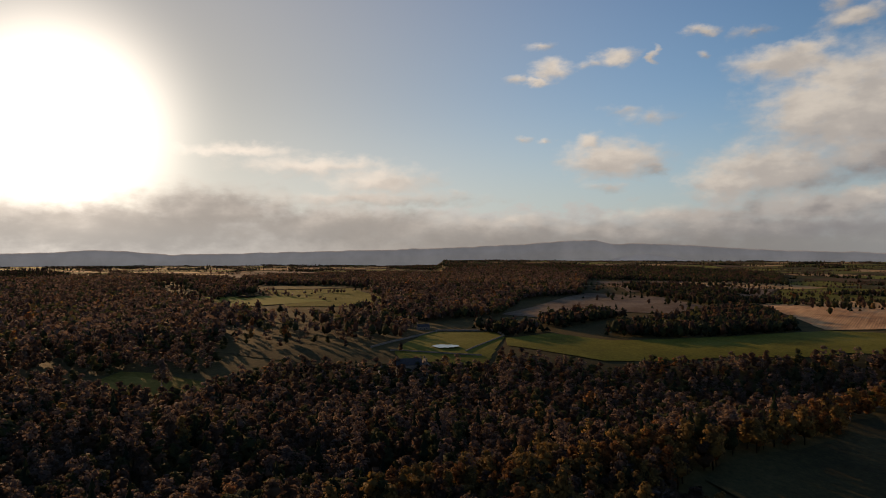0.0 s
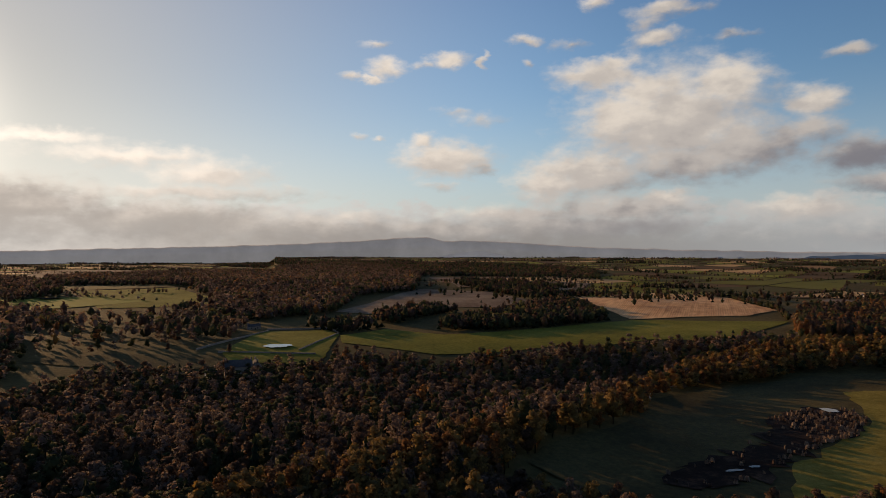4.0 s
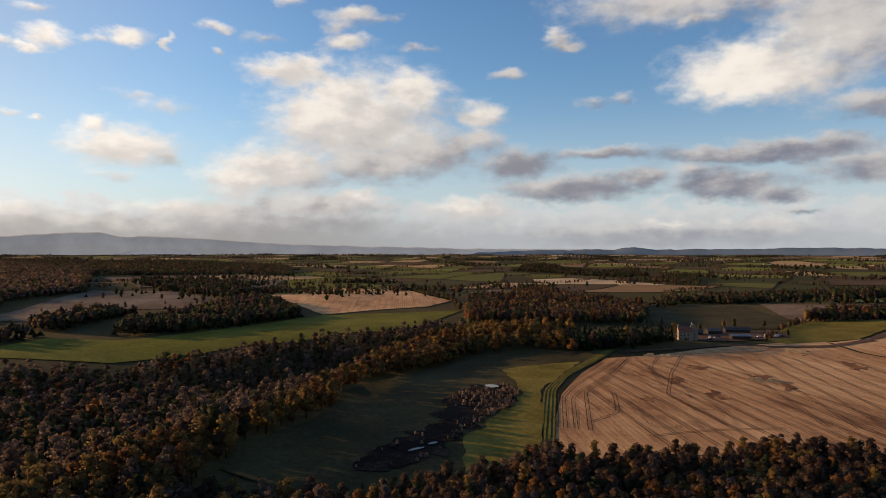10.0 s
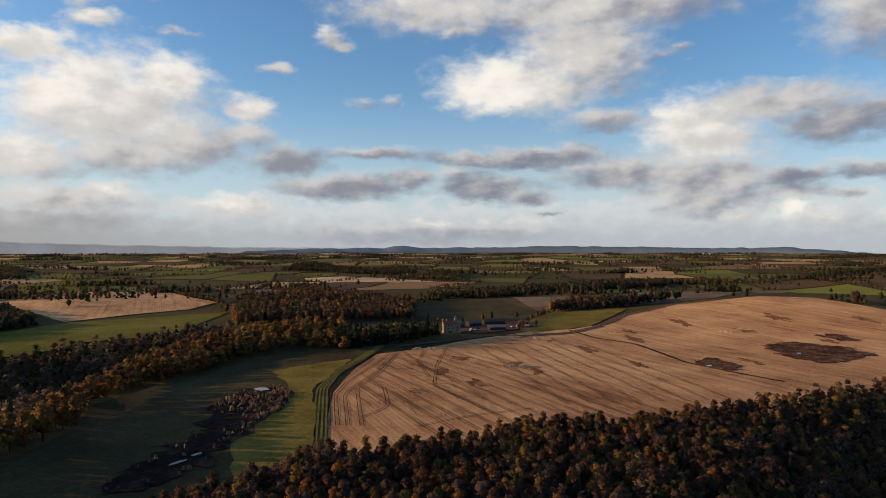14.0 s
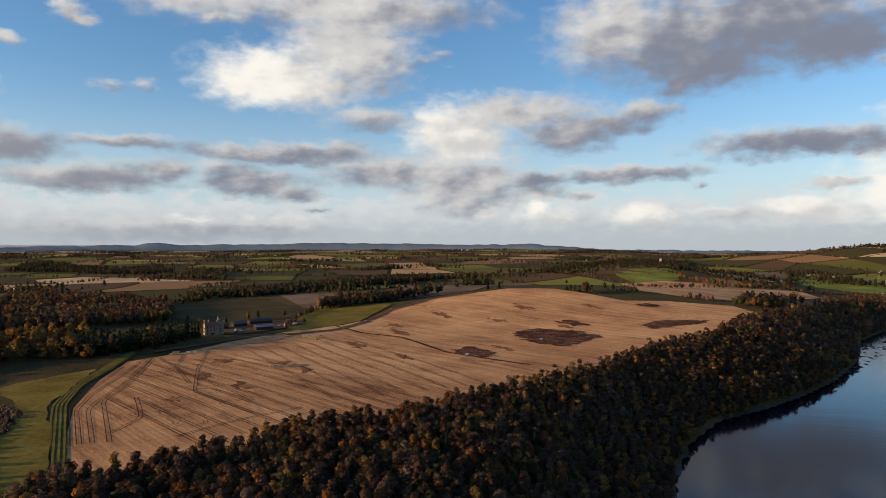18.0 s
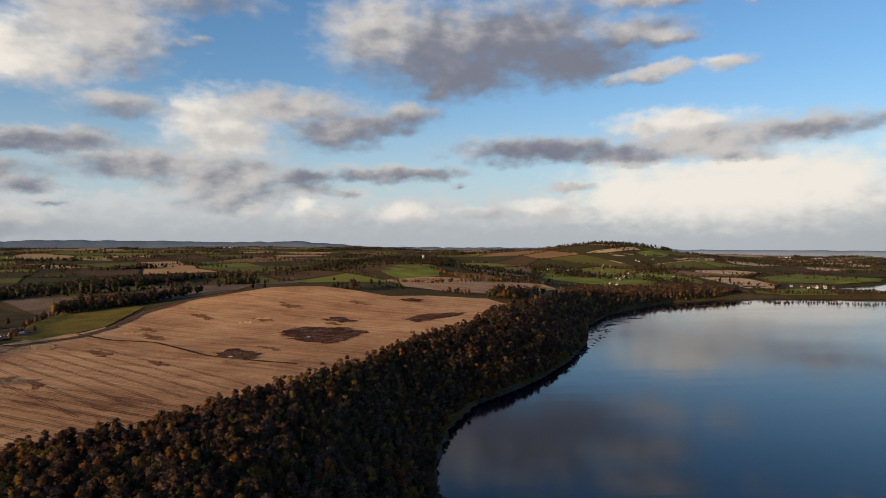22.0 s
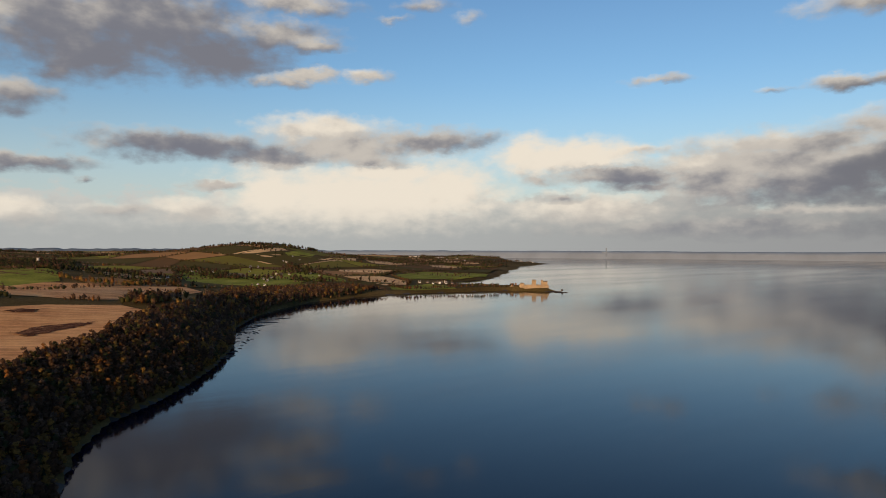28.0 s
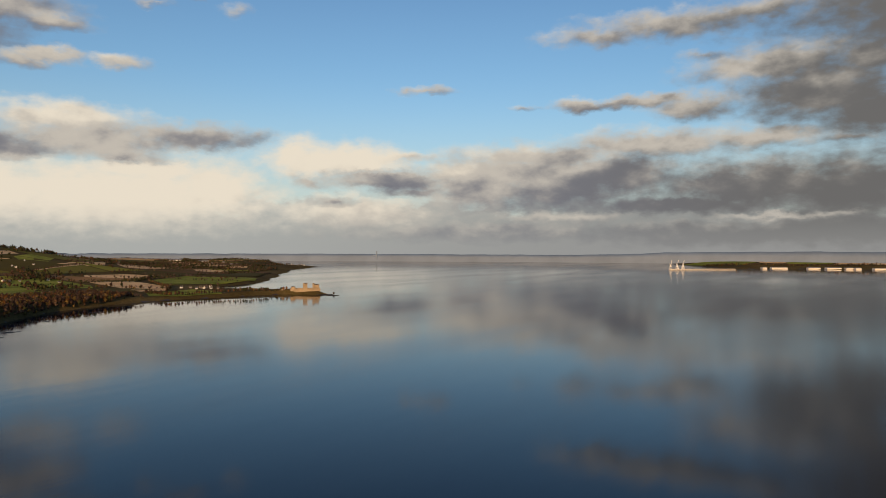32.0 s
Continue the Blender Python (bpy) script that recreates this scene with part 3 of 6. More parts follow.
def watery(deep, rough, wave, broad, swell=0.0):
    def build(nt, bsdf):
        v = coords(nt)
        nt.links.new(ramp(nt, tex(nt, v, 0.004, 3), (0.35, tuple(c * 0.8 for c in deep)), (0.65, deep)), bsdf.inputs["Base Color"])
        streak = nt.nodes.new("ShaderNodeMapping")
        streak.inputs["Rotation"].default_value = (0, 0, radians(52))
        streak.inputs["Scale"].default_value = (1.0, 0.22, 1.0)
        nt.links.new(v, streak.inputs["Vector"])
        wind = tex(nt, streak.outputs[0], 0.006, 4, 0.5)
        r = nt.nodes.new("ShaderNodeMapRange")
        nt.links.new(wind, r.inputs[0])
        for i, x in enumerate((0.42, 0.66, rough, rough * 2.1)):
            r.inputs[i + 1].default_value = x
        nt.links.new(r.outputs[0], bsdf.inputs["Roughness"])
        bsdf.inputs["IOR"].default_value = 1.27
        h = calc(nt, "ADD", tex(nt, v, 0.55, 3, 0.6), calc(nt, "MULTIPLY", tex(nt, streak.outputs[0], 0.11, 2, 0.5), 2.0))
        h = calc(nt, "ADD", h, calc(nt, "MULTIPLY", tex(nt, streak.outputs[0], 0.028, 3, 0.6), swell))
        bumped(nt, bsdf, h, wave, broad)
    return build


SEA = material("sea_water", watery((0.0006, 0.0030, 0.015), 0.058, 0.11, 0.11, 8.0))
POOL = material("pool_water", watery((0.03, 0.035, 0.04), 0.05, 0.05, 0.05))


def painted_haze(col, glow):
    """Far hills: the air's haze painted into base colour and an even glow."""
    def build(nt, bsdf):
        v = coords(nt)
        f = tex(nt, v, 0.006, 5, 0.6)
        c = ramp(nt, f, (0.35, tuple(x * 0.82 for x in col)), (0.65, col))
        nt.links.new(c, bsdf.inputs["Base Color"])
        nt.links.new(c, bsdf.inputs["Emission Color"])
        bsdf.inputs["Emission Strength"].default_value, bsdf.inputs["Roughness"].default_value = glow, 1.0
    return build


# skyline tones that hold the haze as colour and glow
HILL_PALE_HAZE = material("far_hills_pale_haze", painted_haze((0.29, 0.28, 0.27), 0.62))
HILL_BLUE_HAZE = material("far_hills_blue_haze", painted_haze((0.085, 0.11, 0.135), 0.45))
SHORE_GREY_HAZE = material("far_shore_grey_haze", painted_haze((0.095, 0.108, 0.125), 1.25))

# ---- the lie of the land ----
EYE_Z = 115.0


def polar(az, d):
    """Plan position from a bearing in degrees, clockwise from +y, and a distance."""
    return (d * math.sin(radians(az)), d * math.cos(radians(az)))


# the coast of the near land, then round behind it
SHORE = [(306, -46), (347, -54), (406, -70), (459, -96), (500, -136), (542, -170), (612, -218), (720, -276), (800, -308), (869, -335),
         (985, -410), (1061, -481), (1159, -592), (1207, -725), (1224, -836), (1200, -938), (1165, -1103), (1050, -1166), (1110, -1205), (1222, -1180),
         (1364, -1147), (1505, -1219), (1561, -1399), (1620, -1480), (2004, -1897), (2343, -2299), (2516, -2683), (2640, -2560),
         (3600, -3300), (4950, -4000), (4950, 4950), (-4950, 4950), (-4950, -1200), (-1500, -420), (-300, -150), (60, -70), (200, -50)]
# the land across the water
FIFE = [(620, -3640), (1150, -4450), (1300, -4800), (-1500, -4900), (-2500, -4400), (-1200, -4300), (259, -3967), (560, -3720)]


def inside(px, py, poly):
    res = np.zeros(px.shape, bool)
    n = len(poly)
    for i in range(n):
        (ax, ay), (bx, by) = poly[i], poly[(i + 1) % n]
        if ay == by:
            continue
        hit = ((ay > py) != (by > py)) & (px < (bx - ax) * (py - ay) / (by - ay) + ax)
        res ^= hit
    return res


def edge_distance(px, py, poly, closed=True):
    best = np.full(px.shape, 1e9)
    n = len(poly)
    for i in range(n if closed else n - 1):
        (ax, ay), (bx, by) = poly[i], poly[(i + 1) % n]
        dx, dy = bx - ax, by - ay
        u = np.clip(((px - ax) * dx + (py - ay) * dy) / (dx * dx + dy * dy + 1e-9), 0, 1)
        best = np.minimum(best, np.hypot(px - ax - u * dx, py - ay - u * dy))
    return best


def smooth(a, b, v):
    u = np.clip((v - a) / (b - a), 0, 1)
    return u * u * (3 - 2 * u)


# bearing, distance, height, radius along the line of sight, radius across it
BUMPS = [
    (88, 1050, 21, 230, 330),      # ridge of the large stubble field
    (112.5, 3000, 80, 560, 430),     # hill with the long wooded top
    (101, 2900, 12, 420, 330),
    (97, 1800, 22, 260, 260),
    (-2, 440, -14, 130, 190), (20, 520, -12, 70, 110), (34, 560, -6, 60, 80),
    (30, 1100, 10, 260, 260), (5, 1500, 16, 300, 400), (-25, 1800, 8, 400, 500),
    (12, 300, 9, 55, 130), (48, 210, 3, 60, 120), (35, 640, 4, 60, 110),
]

# the crest that carries the golden belt, and the dip behind it
CREST = [(-60, 200), (-20, 215), (60, 240), (112, 276), (160, 304), (200, 350), (250, 396), (330, 440), (400, 456), (470, 424), (535, 365)]
DIP = [(-160, 250), (-60, 262), (30, 290), (92, 345), (150, 402), (232, 462), (330, 505), (420, 505)]


def height(px, py):
    """Height of the ground in metres above the water, for arrays of plan positions."""
    px, py = np.asarray(px, float), np.asarray(py, float)
    d = np.hypot(px, py)
    sd = edge_distance(px, py, SHORE) * np.where(inside(px, py, SHORE), 1, -1)
    far_bank = 30 * smooth(0, 420, edge_distance(px, py, FIFE)) * inside(px, py, FIFE)
    low = smooth(850, 1250, px) * smooth(-150, -600, py)
    plateau = 29 - 21 * low + 46 * smooth(1300, 4800, d) * (1 - 0.85 * smooth(100, 130, np.degrees(np.arctan2(px, py)) % 360))
    z = plateau
    for az, r, amp, rl, rc in BUMPS:
        cx, cy = polar(az, r)
        ux, uy = polar(az, 1)
        along = (px - cx) * ux + (py - cy) * uy
        across = (px - cx) * uy - (py - cy) * ux
        z = z + amp * np.exp(-(along / rl) ** 2 - (across / rc) ** 2)
    z = z + 6.5 * np.exp(-(edge_distance(px, py, CREST, False) / 24) ** 2) - 9 * np.exp(-(edge_distance(px, py, DIP, False) / 55) ** 2)
    z = z + 2.2 * np.sin(px / 131 + 0.7) * np.cos(py / 157) + 1.2 * np.sin((px + py) / 71)
    bank = 92 - 67 * low
    rise = 1 - (1 - np.clip((sd - 5) / bank, 0, 1)) ** 1.7
    land = -3 + 3.6 * smooth(-15, 14, sd) + np.maximum(z - 0.6, 0.6) * rise
    return np.maximum(land, far_bank - 3)


# ---- plan: outlines of fields, woods and pools in metres ----
FIELDS = []
WOODS = []
POOLS = []
FIELDS.append(("stubble_field", "stubble", "wide harvested stubble field with tractor tracks", [(199, 173), (257, 220), (302, 254), (372, 294), (438, 323), (480, 308), (543, 299), (629, 270), (666, 240), (712, 224), (806, 224), (794, 219), (891, 187), (938, 138), (947, 128), (981, 99), (972, 29), (922, -29), (892, -63), (907, -118), (891, -195), (836, -207), (654, -122), (568, -59), (492, -19), (419, 22), (388, 47), (310, 95), (298, 120), (272, 135), (239, 137), (256, 141), (211, 160)]))
FIELDS.append(("meadow", "meadow", "dull green grazed meadow below the tree belt", [(94, 240), (105, 253), (121, 262), (147, 274), (179, 299), (206, 338), (261, 369), (361, 402), (421, 388), (468, 373), (487, 358), (432, 327), (318, 280), (207, 185), (177, 179), (146, 187), (119, 193)]))
FIELDS.append(("field_margin", "margin", "rough green double strip beside the stubble", [(211, 188), (306, 270), (357, 298), (423, 329), (479, 351), (478, 342), (423, 320), (346, 287), (300, 257), (215, 183)]))
# yellower grass; its step in tone from the meadow also paints sun against shade
FIELDS.append(("rough_grass", "lime", "yellow green rough grass beside the marsh, sunlit brightness painted in", [(203, 227), (226, 238), (263, 255), (288, 271), (319, 311), (340, 341), (366, 338), (409, 326), (309, 274), (212, 190), (178, 181), (167, 187)]))
FIELDS.append(("marsh", "marsh", "dark brown reedy marsh with pools", [(142, 223), (167, 234), (181, 237), (229, 270), (239, 287), (286, 307), (298, 293), (291, 277), (260, 251), (235, 244), (202, 227), (169, 210), (145, 206), (136, 215)]))
FIELDS.append(("wet_patch", "weeds", "dark wet hollow with weeds in stubble", [(650, 61), (684, 40), (670, -5), (626, -24), (573, 11), (596, 40)]))
FIELDS.append(("wet_patch", "weeds", "dark wet hollow with weeds in stubble", [(731, 20), (743, 3), (715, -17), (701, 0)]))
FIELDS.append(("wet_patch", "weeds", "dark wet hollow with weeds in stubble", [(866, -72), (877, -91), (864, -106), (851, -89)]))
FIELDS.append(("wet_patch", "weeds", "dark wet hollow with weeds in stubble", [(540, 101), (561, 84), (534, 62), (507, 62), (516, 86)]))
FIELDS.append(("wet_patch", "weeds", "weedy curved hollow at the stubble edge", [(719, -69), (750, -97), (753, -141), (733, -127), (706, -98), (689, -72)]))
FIELDS.append(("green_field", "lime", "bright green sown field above the farm", [(727, 311), (857, 325), (907, 289), (848, 234), (697, 230), (624, 263), (626, 283)]))
FIELDS.append(("farm_pasture", "meadow", "dull green sloping pasture behind the farm", [(835, 545), (941, 539), (968, 472), (821, 346), (779, 314), (716, 310), (637, 365), (687, 444)]))
FIELDS.append(("ploughed_field", "plough", "brown weedy field on a slope", [(1020, 473), (1028, 401), (1050, 296), (1513, 227), (1461, 79), (971, 143), (919, 193), (885, 244), (815, 319), (836, 352)]))
FIELDS.append(("pond_pasture", "green", "green pasture round a pond", [(-45, 613), (-15, 750), (57, 748), (66, 714), (37, 562), (2, 565), (-37, 577)]))
FIELDS.append(("green_strip", "green", "long green pasture between woods", [(66, 706), (119, 738), (172, 681), (231, 680), (298, 688), (423, 734), (513, 699), (598, 678), (458, 575), (388, 564), (347, 575), (297, 567), (258, 583), (213, 580), (141, 587), (63, 654)]))
FIELDS.append(("stubble_slope", "stubble", "golden stubble field on a slope", [(520, 1111), (565, 1077), (704, 1082), (779, 1024), (668, 779), (586, 736), (504, 747), (423, 740), (443, 821), (464, 927)]))
FIELDS.append(("ploughed_field", "plough", "brown ploughed field behind the plantation", [(80, 921), (185, 1151), (292, 1343), (415, 1268), (401, 1019), (318, 936), (248, 979), (130, 869)]))
FIELDS.append(("ploughed_field", "plough", "pale brown ploughed field near the horizon woods", [(478, 2088), (740, 2021), (824, 1648), (593, 1261), (545, 1411), (380, 1372)]))
FIELDS.append(("small_field", "plough", "pale field among dark woods", [(123, 2662), (274, 2831), (305, 2711), (211, 2302), (119, 2323)]))
FIELDS.append(("small_field", "green", "green field beside the slope of stubble", [(600, 1257), (1041, 1984), (1154, 2002), (1115, 1668), (895, 1377), (679, 1167), (532, 1083)]))
FIELDS.append(("small_field", "meadow", "hazy green field in the park", [(-762, 1899), (-504, 1684), (-387, 1396), (-430, 1255), (-565, 1507)]))
FIELDS.append(("small_field", "plough", "pale brown field below far hills", [(-966, 2373), (-975, 2759), (-819, 3505), (-440, 2829), (-449, 2523), (-504, 1684)]))
FIELDS.append(("small_field", "green", "hazy green field before the great wood", [(-377, 1436), (-207, 1494), (-108, 1239), (-102, 1084), (-260, 1110)]))
FIELDS.append(("clearing", "lime", "lit grassy clearing in dark woods", [(-238, 463), (-239, 497), (-215, 498), (-172, 483), (-163, 457), (-186, 429), (-206, 422)]))
FIELDS.append(("park_grass", "meadow", "park grass dotted with trees", [(-191, 585), (-137, 615), (-52, 600), (-36, 564), (-67, 551), (-117, 556)]))
FIELDS.append(("green_field", "pasture", "green hilltop field by a wood", [(1765, -96), (2319, -223), (1671, -240), (1524, -223), (1452, -122), (1593, -96)]))
FIELDS.append(("stubble_field", "stubble", "second stubble field beyond the ridge", [(1435, -78), (1500, -188), (1497, -320), (1429, -440), (1304, -432), (949, -203), (960, -149), (996, -84)]))
FIELDS.append(("green_field", "pasture", "green field beside the village", [(2087, -619), (2132, -757), (1897, -740), (1923, -884), (1857, -941), (1568, -885), (1498, -619), (1595, -566), (1735, -535)]))
FIELDS.append(("plough_strip", "plough", "brown strip in green fields", [(2023, -721), (1970, -774), (1816, -738), (1919, -692)]))
FIELDS.append(("small_field", "plough", "brown field above the village", [(2219, -546), (2200, -625), (2086, -609), (1931, -544), (1951, -480)]))
FIELDS.append(("stubble_field", "pale_stubble", "pale stubble field by the bay", [(1775, -995), (1684, -1083), (1467, -1040), (1392, -975), (1391, -906)]))
FIELDS.append(("stubble_field", "pale_stubble", "pale stubble field above the bay", [(1990, -1115), (2007, -1260), (1917, -1310), (1790, -1173), (1783, -1038), (1849, -1036)]))
FIELDS.append(("stubble_field", "pale_stubble", "pale stubble field on the rise", [(3456, -2434), (3137, -2358), (2498, -2193), (2370, -2069), (2364, -1777)]))
FIELDS.append(("stubble_field", "pale_stubble", "pale stubble field on the rise", [(2258, -1698), (2299, -1811), (2197, -1854), (2025, -1632), (2072, -1576)]))
FIELDS.append(("stubble_field", "pale_stubble", "pale stubble field on the rise", [(2385, -1460), (2635, -1780), (2339, -1667), (2191, -1480), (2248, -1411)]))
FIELDS.append(("stubble_field", "pale_stubble", "pale stubble field on the hill", [(2269, -933), (2233, -1096), (2457, -1458), (2295, -1362), (2138, -1085), (2221, -926)]))
FIELDS.append(("stubble_field", "pale_stubble", "pale stubble field on the hill", [(2362, -957), (2404, -1003), (2390, -1095), (2339, -1056), (2329, -986)]))
FIELDS.append(("stubble_field", "pale_stubble", "pale stubble field on the hill", [(2481, -874), (2485, -991), (2573, -1170), (2503, -1171), (2422, -995), (2457, -879)]))
FIELDS.append(("green_field", "pasture", "green field on the hill", [(2433, -1122), (2605, -1323), (4068, -2354), (3922, -2312), (2336, -1186), (2372, -1109)]))
FIELDS.append(("green_field", "pasture", "green field on the point", [(1694, -1130), (1868, -1380), (1777, -1500), (1651, -1483), (1585, -1415), (1519, -1224), (1554, -1069)]))
FIELDS.append(("green_field", "pasture", "green field on the low point", [(1350, -895), (1395, -1049), (1284, -1035), (1211, -987), (1234, -885), (1267, -846)]))
FIELDS.append(("green_field", "pasture", "green field below the village", [(1875, -776), (1909, -844), (1928, -979), (1633, -933), (1538, -884), (1538, -709), (1581, -669)]))
FIELDS.append(("stubble_field", "pale_stubble", "far pale stubble field", [(1377, 1260), (1486, 1221), (1524, 1089), (1424, 868), (1375, 881), (1335, 1012), (1247, 1072), (1328, 1208)]))
FIELDS.append(("stubble_field", "pale_stubble", "far pale stubble field", [(3545, 3206), (3533, 2773), (3144, 2327), (2913, 2260), (3142, 2611)]))
FIELDS.append(("small_field", "plough", "far brown field", [(890, 944), (1036, 1024), (1026, 938), (912, 867), (832, 845)]))
FIELDS.append(("small_field", "green", "far green field", [(1382, 848), (1445, 831), (1389, 774), (1223, 681), (1248, 747)]))
FIELDS.append(("small_field", "green", "far green field", [(1571, 1469), (1653, 1389), (1501, 1247), (1419, 1262), (1409, 1317)]))
FIELDS.append(("green_field", "pasture", "green field across the firth", [(1004, -4355), (922, -4539), (751, -4741), (553, -4256), (578, -4060), (806, -4160)]))
FIELDS.append(("stubble_field", "pale_stubble", "pale field across the firth", [(540, -4250), (740, -4745), (424, -4781), (406, -4257), (530, -4180)]))
FIELDS.append(("green_field", "pasture", "green field across the firth", [(400, -4240), (415, -4781), (120, -4790), (184, -4300), (300, -4260)]))
FIELDS.append(("stubble_field", "pale_stubble", "pale field across the firth", [(170, -4290), (100, -4790), (-200, -4800), (-180, -4360), (0, -4340)]))
WOODS.append(("far_shore_wood", "scrub", 17.0, [(841, -4130), (700, -4030), (578, -4000), (392, -4112), (155, -4216), (-72, -4290), (-75, -4330), (150, -4250), (385, -4150), (575, -4040), (800, -4160)]))
WOODS.append(("shore_wood", "near", 4.5, [(775, -192), (640, -119), (558, -58), (486, -19), (413, 22), (380, 46), (305, 94), (293, 118), (267, 132), (235, 135), (253, 140), (209, 159), (200, 182), (169, 171), (140, 179), (114, 185), (60, 240), (-60, 190), (-60, 60), (150, -52), (300, -52), (347, -60), (406, -76), (459, -102), (500, -142), (542, -176), (612, -224), (720, -282), (800, -314), (869, -341), (985, -416), (1065, -485)]))
WOODS.append(("tree_belt", "belt", 5.2, [(94, 240), (106, 255), (122, 263), (147, 276), (179, 301), (205, 338), (263, 373), (364, 408), (451, 503), (390, 480), (351, 492), (241, 371), (187, 334), (141, 279), (115, 266), (99, 260), (23, 265), (-8, 222), (-40, 200), (60, 200), (100, 260)]))
WOODS.append(("valley_wood", "valley", 7.5, [(-11, 259), (23, 261), (101, 264), (117, 271), (145, 287), (266, 474), (256, 393), (356, 500), (407, 501), (463, 518), (477, 534), (436, 547), (371, 540), (331, 549), (170, 564), (131, 542), (110, 565), (51, 583), (36, 543), (2, 553), (-57, 528), (-18, 504), (-64, 533), (-119, 537), (-159, 465), (-156, 436), (-177, 408), (-201, 404), (-219, 416), (-242, 440), (-258, 447), (-330, 330), (-190, 200), (-60, 190)]))
WOODS.append(("castle_wood", "belt", 7.0, [(372, 415), (426, 393), (441, 356), (473, 382), (500, 394), (451, 503)]))
WOODS.append(("castle_conifers", "conifer", 5.5, [(441, 358), (489, 340), (546, 329), (563, 340), (508, 366), (473, 390)]))
WOODS.append(("scrub_wood", "scrub", 9.0, [(485, 541), (591, 471), (655, 430), (792, 517), (890, 654), (938, 866), (662, 738)]))
WOODS.append(("plantation", "dark", 7.0, [(115, 797), (142, 776), (248, 894), (239, 901), (190, 922), (121, 835)]))
WOODS.append(("plantation", "dark", 7.0, [(172, 712), (232, 683), (298, 688), (390, 729), (385, 726), (433, 890), (437, 988), (416, 956), (282, 829), (191, 755)]))
WOODS.append(("plantation", "dark", 8.0, [(32, 777), (69, 713), (120, 746), (120, 769), (37, 796)]))
WOODS.append(("great_wood", "valley", 9.5, [(-79, 957), (-17, 849), (79, 907), (138, 1175), (263, 1279), (501, 2306), (377, 3206), (8, 2755), (-325, 3016), (-145, 1346), (-103, 1256)]))
WOODS.append(("skyline_wood", "dark", 12.0, [(-55, 3538), (-227, 3748), (-331, 4016), (-71, 4552), (146, 3519), (410, 3486), (1112, 2930), (1191, 2349), (913, 1767), (722, 1972), (484, 2228)]))
WOODS.append(("wood_strip", "dark", 9.0, [(393, 1418), (432, 1081), (560, 1249), (547, 1392), (475, 1676)]))
WOODS.append(("park_wood", "valley", 11.0, [(-533, 1784), (-252, 1604), (-113, 1402), (-223, 2923), (-703, 2349)]))
WOODS.append(("park_trees", "valley", 25.0, [(-559, 1116), (-243, 486), (-206, 585), (-143, 615), (-48, 639), (-28, 810), (-167, 937), (-445, 1205)]))
WOODS.append(("park_trees", "valley", 12.0, [(-577, 999), (-281, 487), (-244, 472), (-218, 503), (-176, 492), (-184, 557), (-284, 706), (-469, 955)]))
WOODS.append(("park_wood", "valley", 13.0, [(-1096, 2188), (-762, 1899), (-417, 1218), (-374, 1347), (-555, 1852), (-970, 2447), (-1260, 2515)]))
WOODS.append(("park_wood", "valley", 12.0, [(-559, 1116), (-423, 1144), (-308, 944), (-241, 652), (-293, 585)]))
WOODS.append(("park_trees", "valley", 19.0, [(-182, 910), (-93, 1233), (-25, 851), (-43, 678), (-123, 692)]))
WOODS.append(("west_wood", "valley", 10.0, [(-1285, 2221), (-1089, 2322), (-470, 1180), (-379, 1041), (-300, 1015), (-221, 826), (-366, 821), (-542, 938)]))
WOODS.append(("west_wood", "valley", 10.0, [(-520, 900), (-359, 804), (-249, 755), (-209, 631), (-242, 615), (-284, 636), (-295, 511)]))
WOODS.append(("west_wood", "valley", 13.0, [(-285, 475), (-370, 710), (-530, 1010), (-800, 1500), (-1200, 2221), (-1710, 1900), (-1000, 1000), (-480, 480), (-345, 345)]))
WOODS.append(("far_wood", "dark", 17.0, [(-1285, 2240), (-1500, 2700), (-1750, 2900), (-2300, 2500), (-1730, 1910)]))
WOODS.append(("hedge_wood", "dark", 9.0, [(991, 592), (984, 504), (1505, 316), (1649, 366), (1406, 464), (1187, 550), (995, 625)]))
WOODS.append(("hedge_wood", "scrub", 7.0, [(804, 324), (882, 238), (964, 185), (960, 184), (929, 251), (910, 306), (836, 327)]))
WOODS.append(("ridge_trees", "dark", 7.0, [(951, 16), (922, -25), (942, -26), (954, 14)]))
WOODS.append(("hill_wood", "dark", 10.0, [(2091, 62), (2432, -134), (1688, -248), (2601, -428), (2633, -188), (2360, -56), (2153, 72)]))
WOODS.append(("hedge_wood", "scrub", 8.0, [(895, -196), (869, -232), (989, -313), (955, -278), (941, -219)]))
WOODS.append(("coast_wood", "near", 8.0, [(775, -193), (931, -294), (1377, -506), (1376, -666), (1389, -485), (1392, -567), (1429, -636), (1413, -803), (1279, -827), (1218, -732), (1174, -608), (1078, -484), (918, -359), (788, -305), (862, -330), (985, -416), (1061, -487), (1159, -598)]))
WOODS.append(("far_wood", "dark", 13.0, [(1490, 973), (1456, 811), (1691, 942), (1773, 1080), (1565, 1015)]))
WOODS.append(("far_wood", "dark", 13.0, [(1678, 1595), (1684, 1432), (1575, 1125), (1681, 1090), (1874, 1261), (1841, 1478), (2223, 1999), (1616, 1596)]))
WOODS.append(("hilltop_wood", "dark", 12.0, [(2504, -939), (2545, -1125), (2622, -1331), (4125, -2252), (2644, -1325), (2542, -1124), (2512, -1032)]))
POOLS.append(("marsh_pool", [(282, 302), (294, 305), (291, 290), (282, 290)]))
POOLS.append(("marsh_pool", [(180, 225), (186, 226), (182, 222), (178, 222)]))
POOLS.append(("marsh_pool", [(166, 223), (177, 223), (174, 219), (165, 220)]))
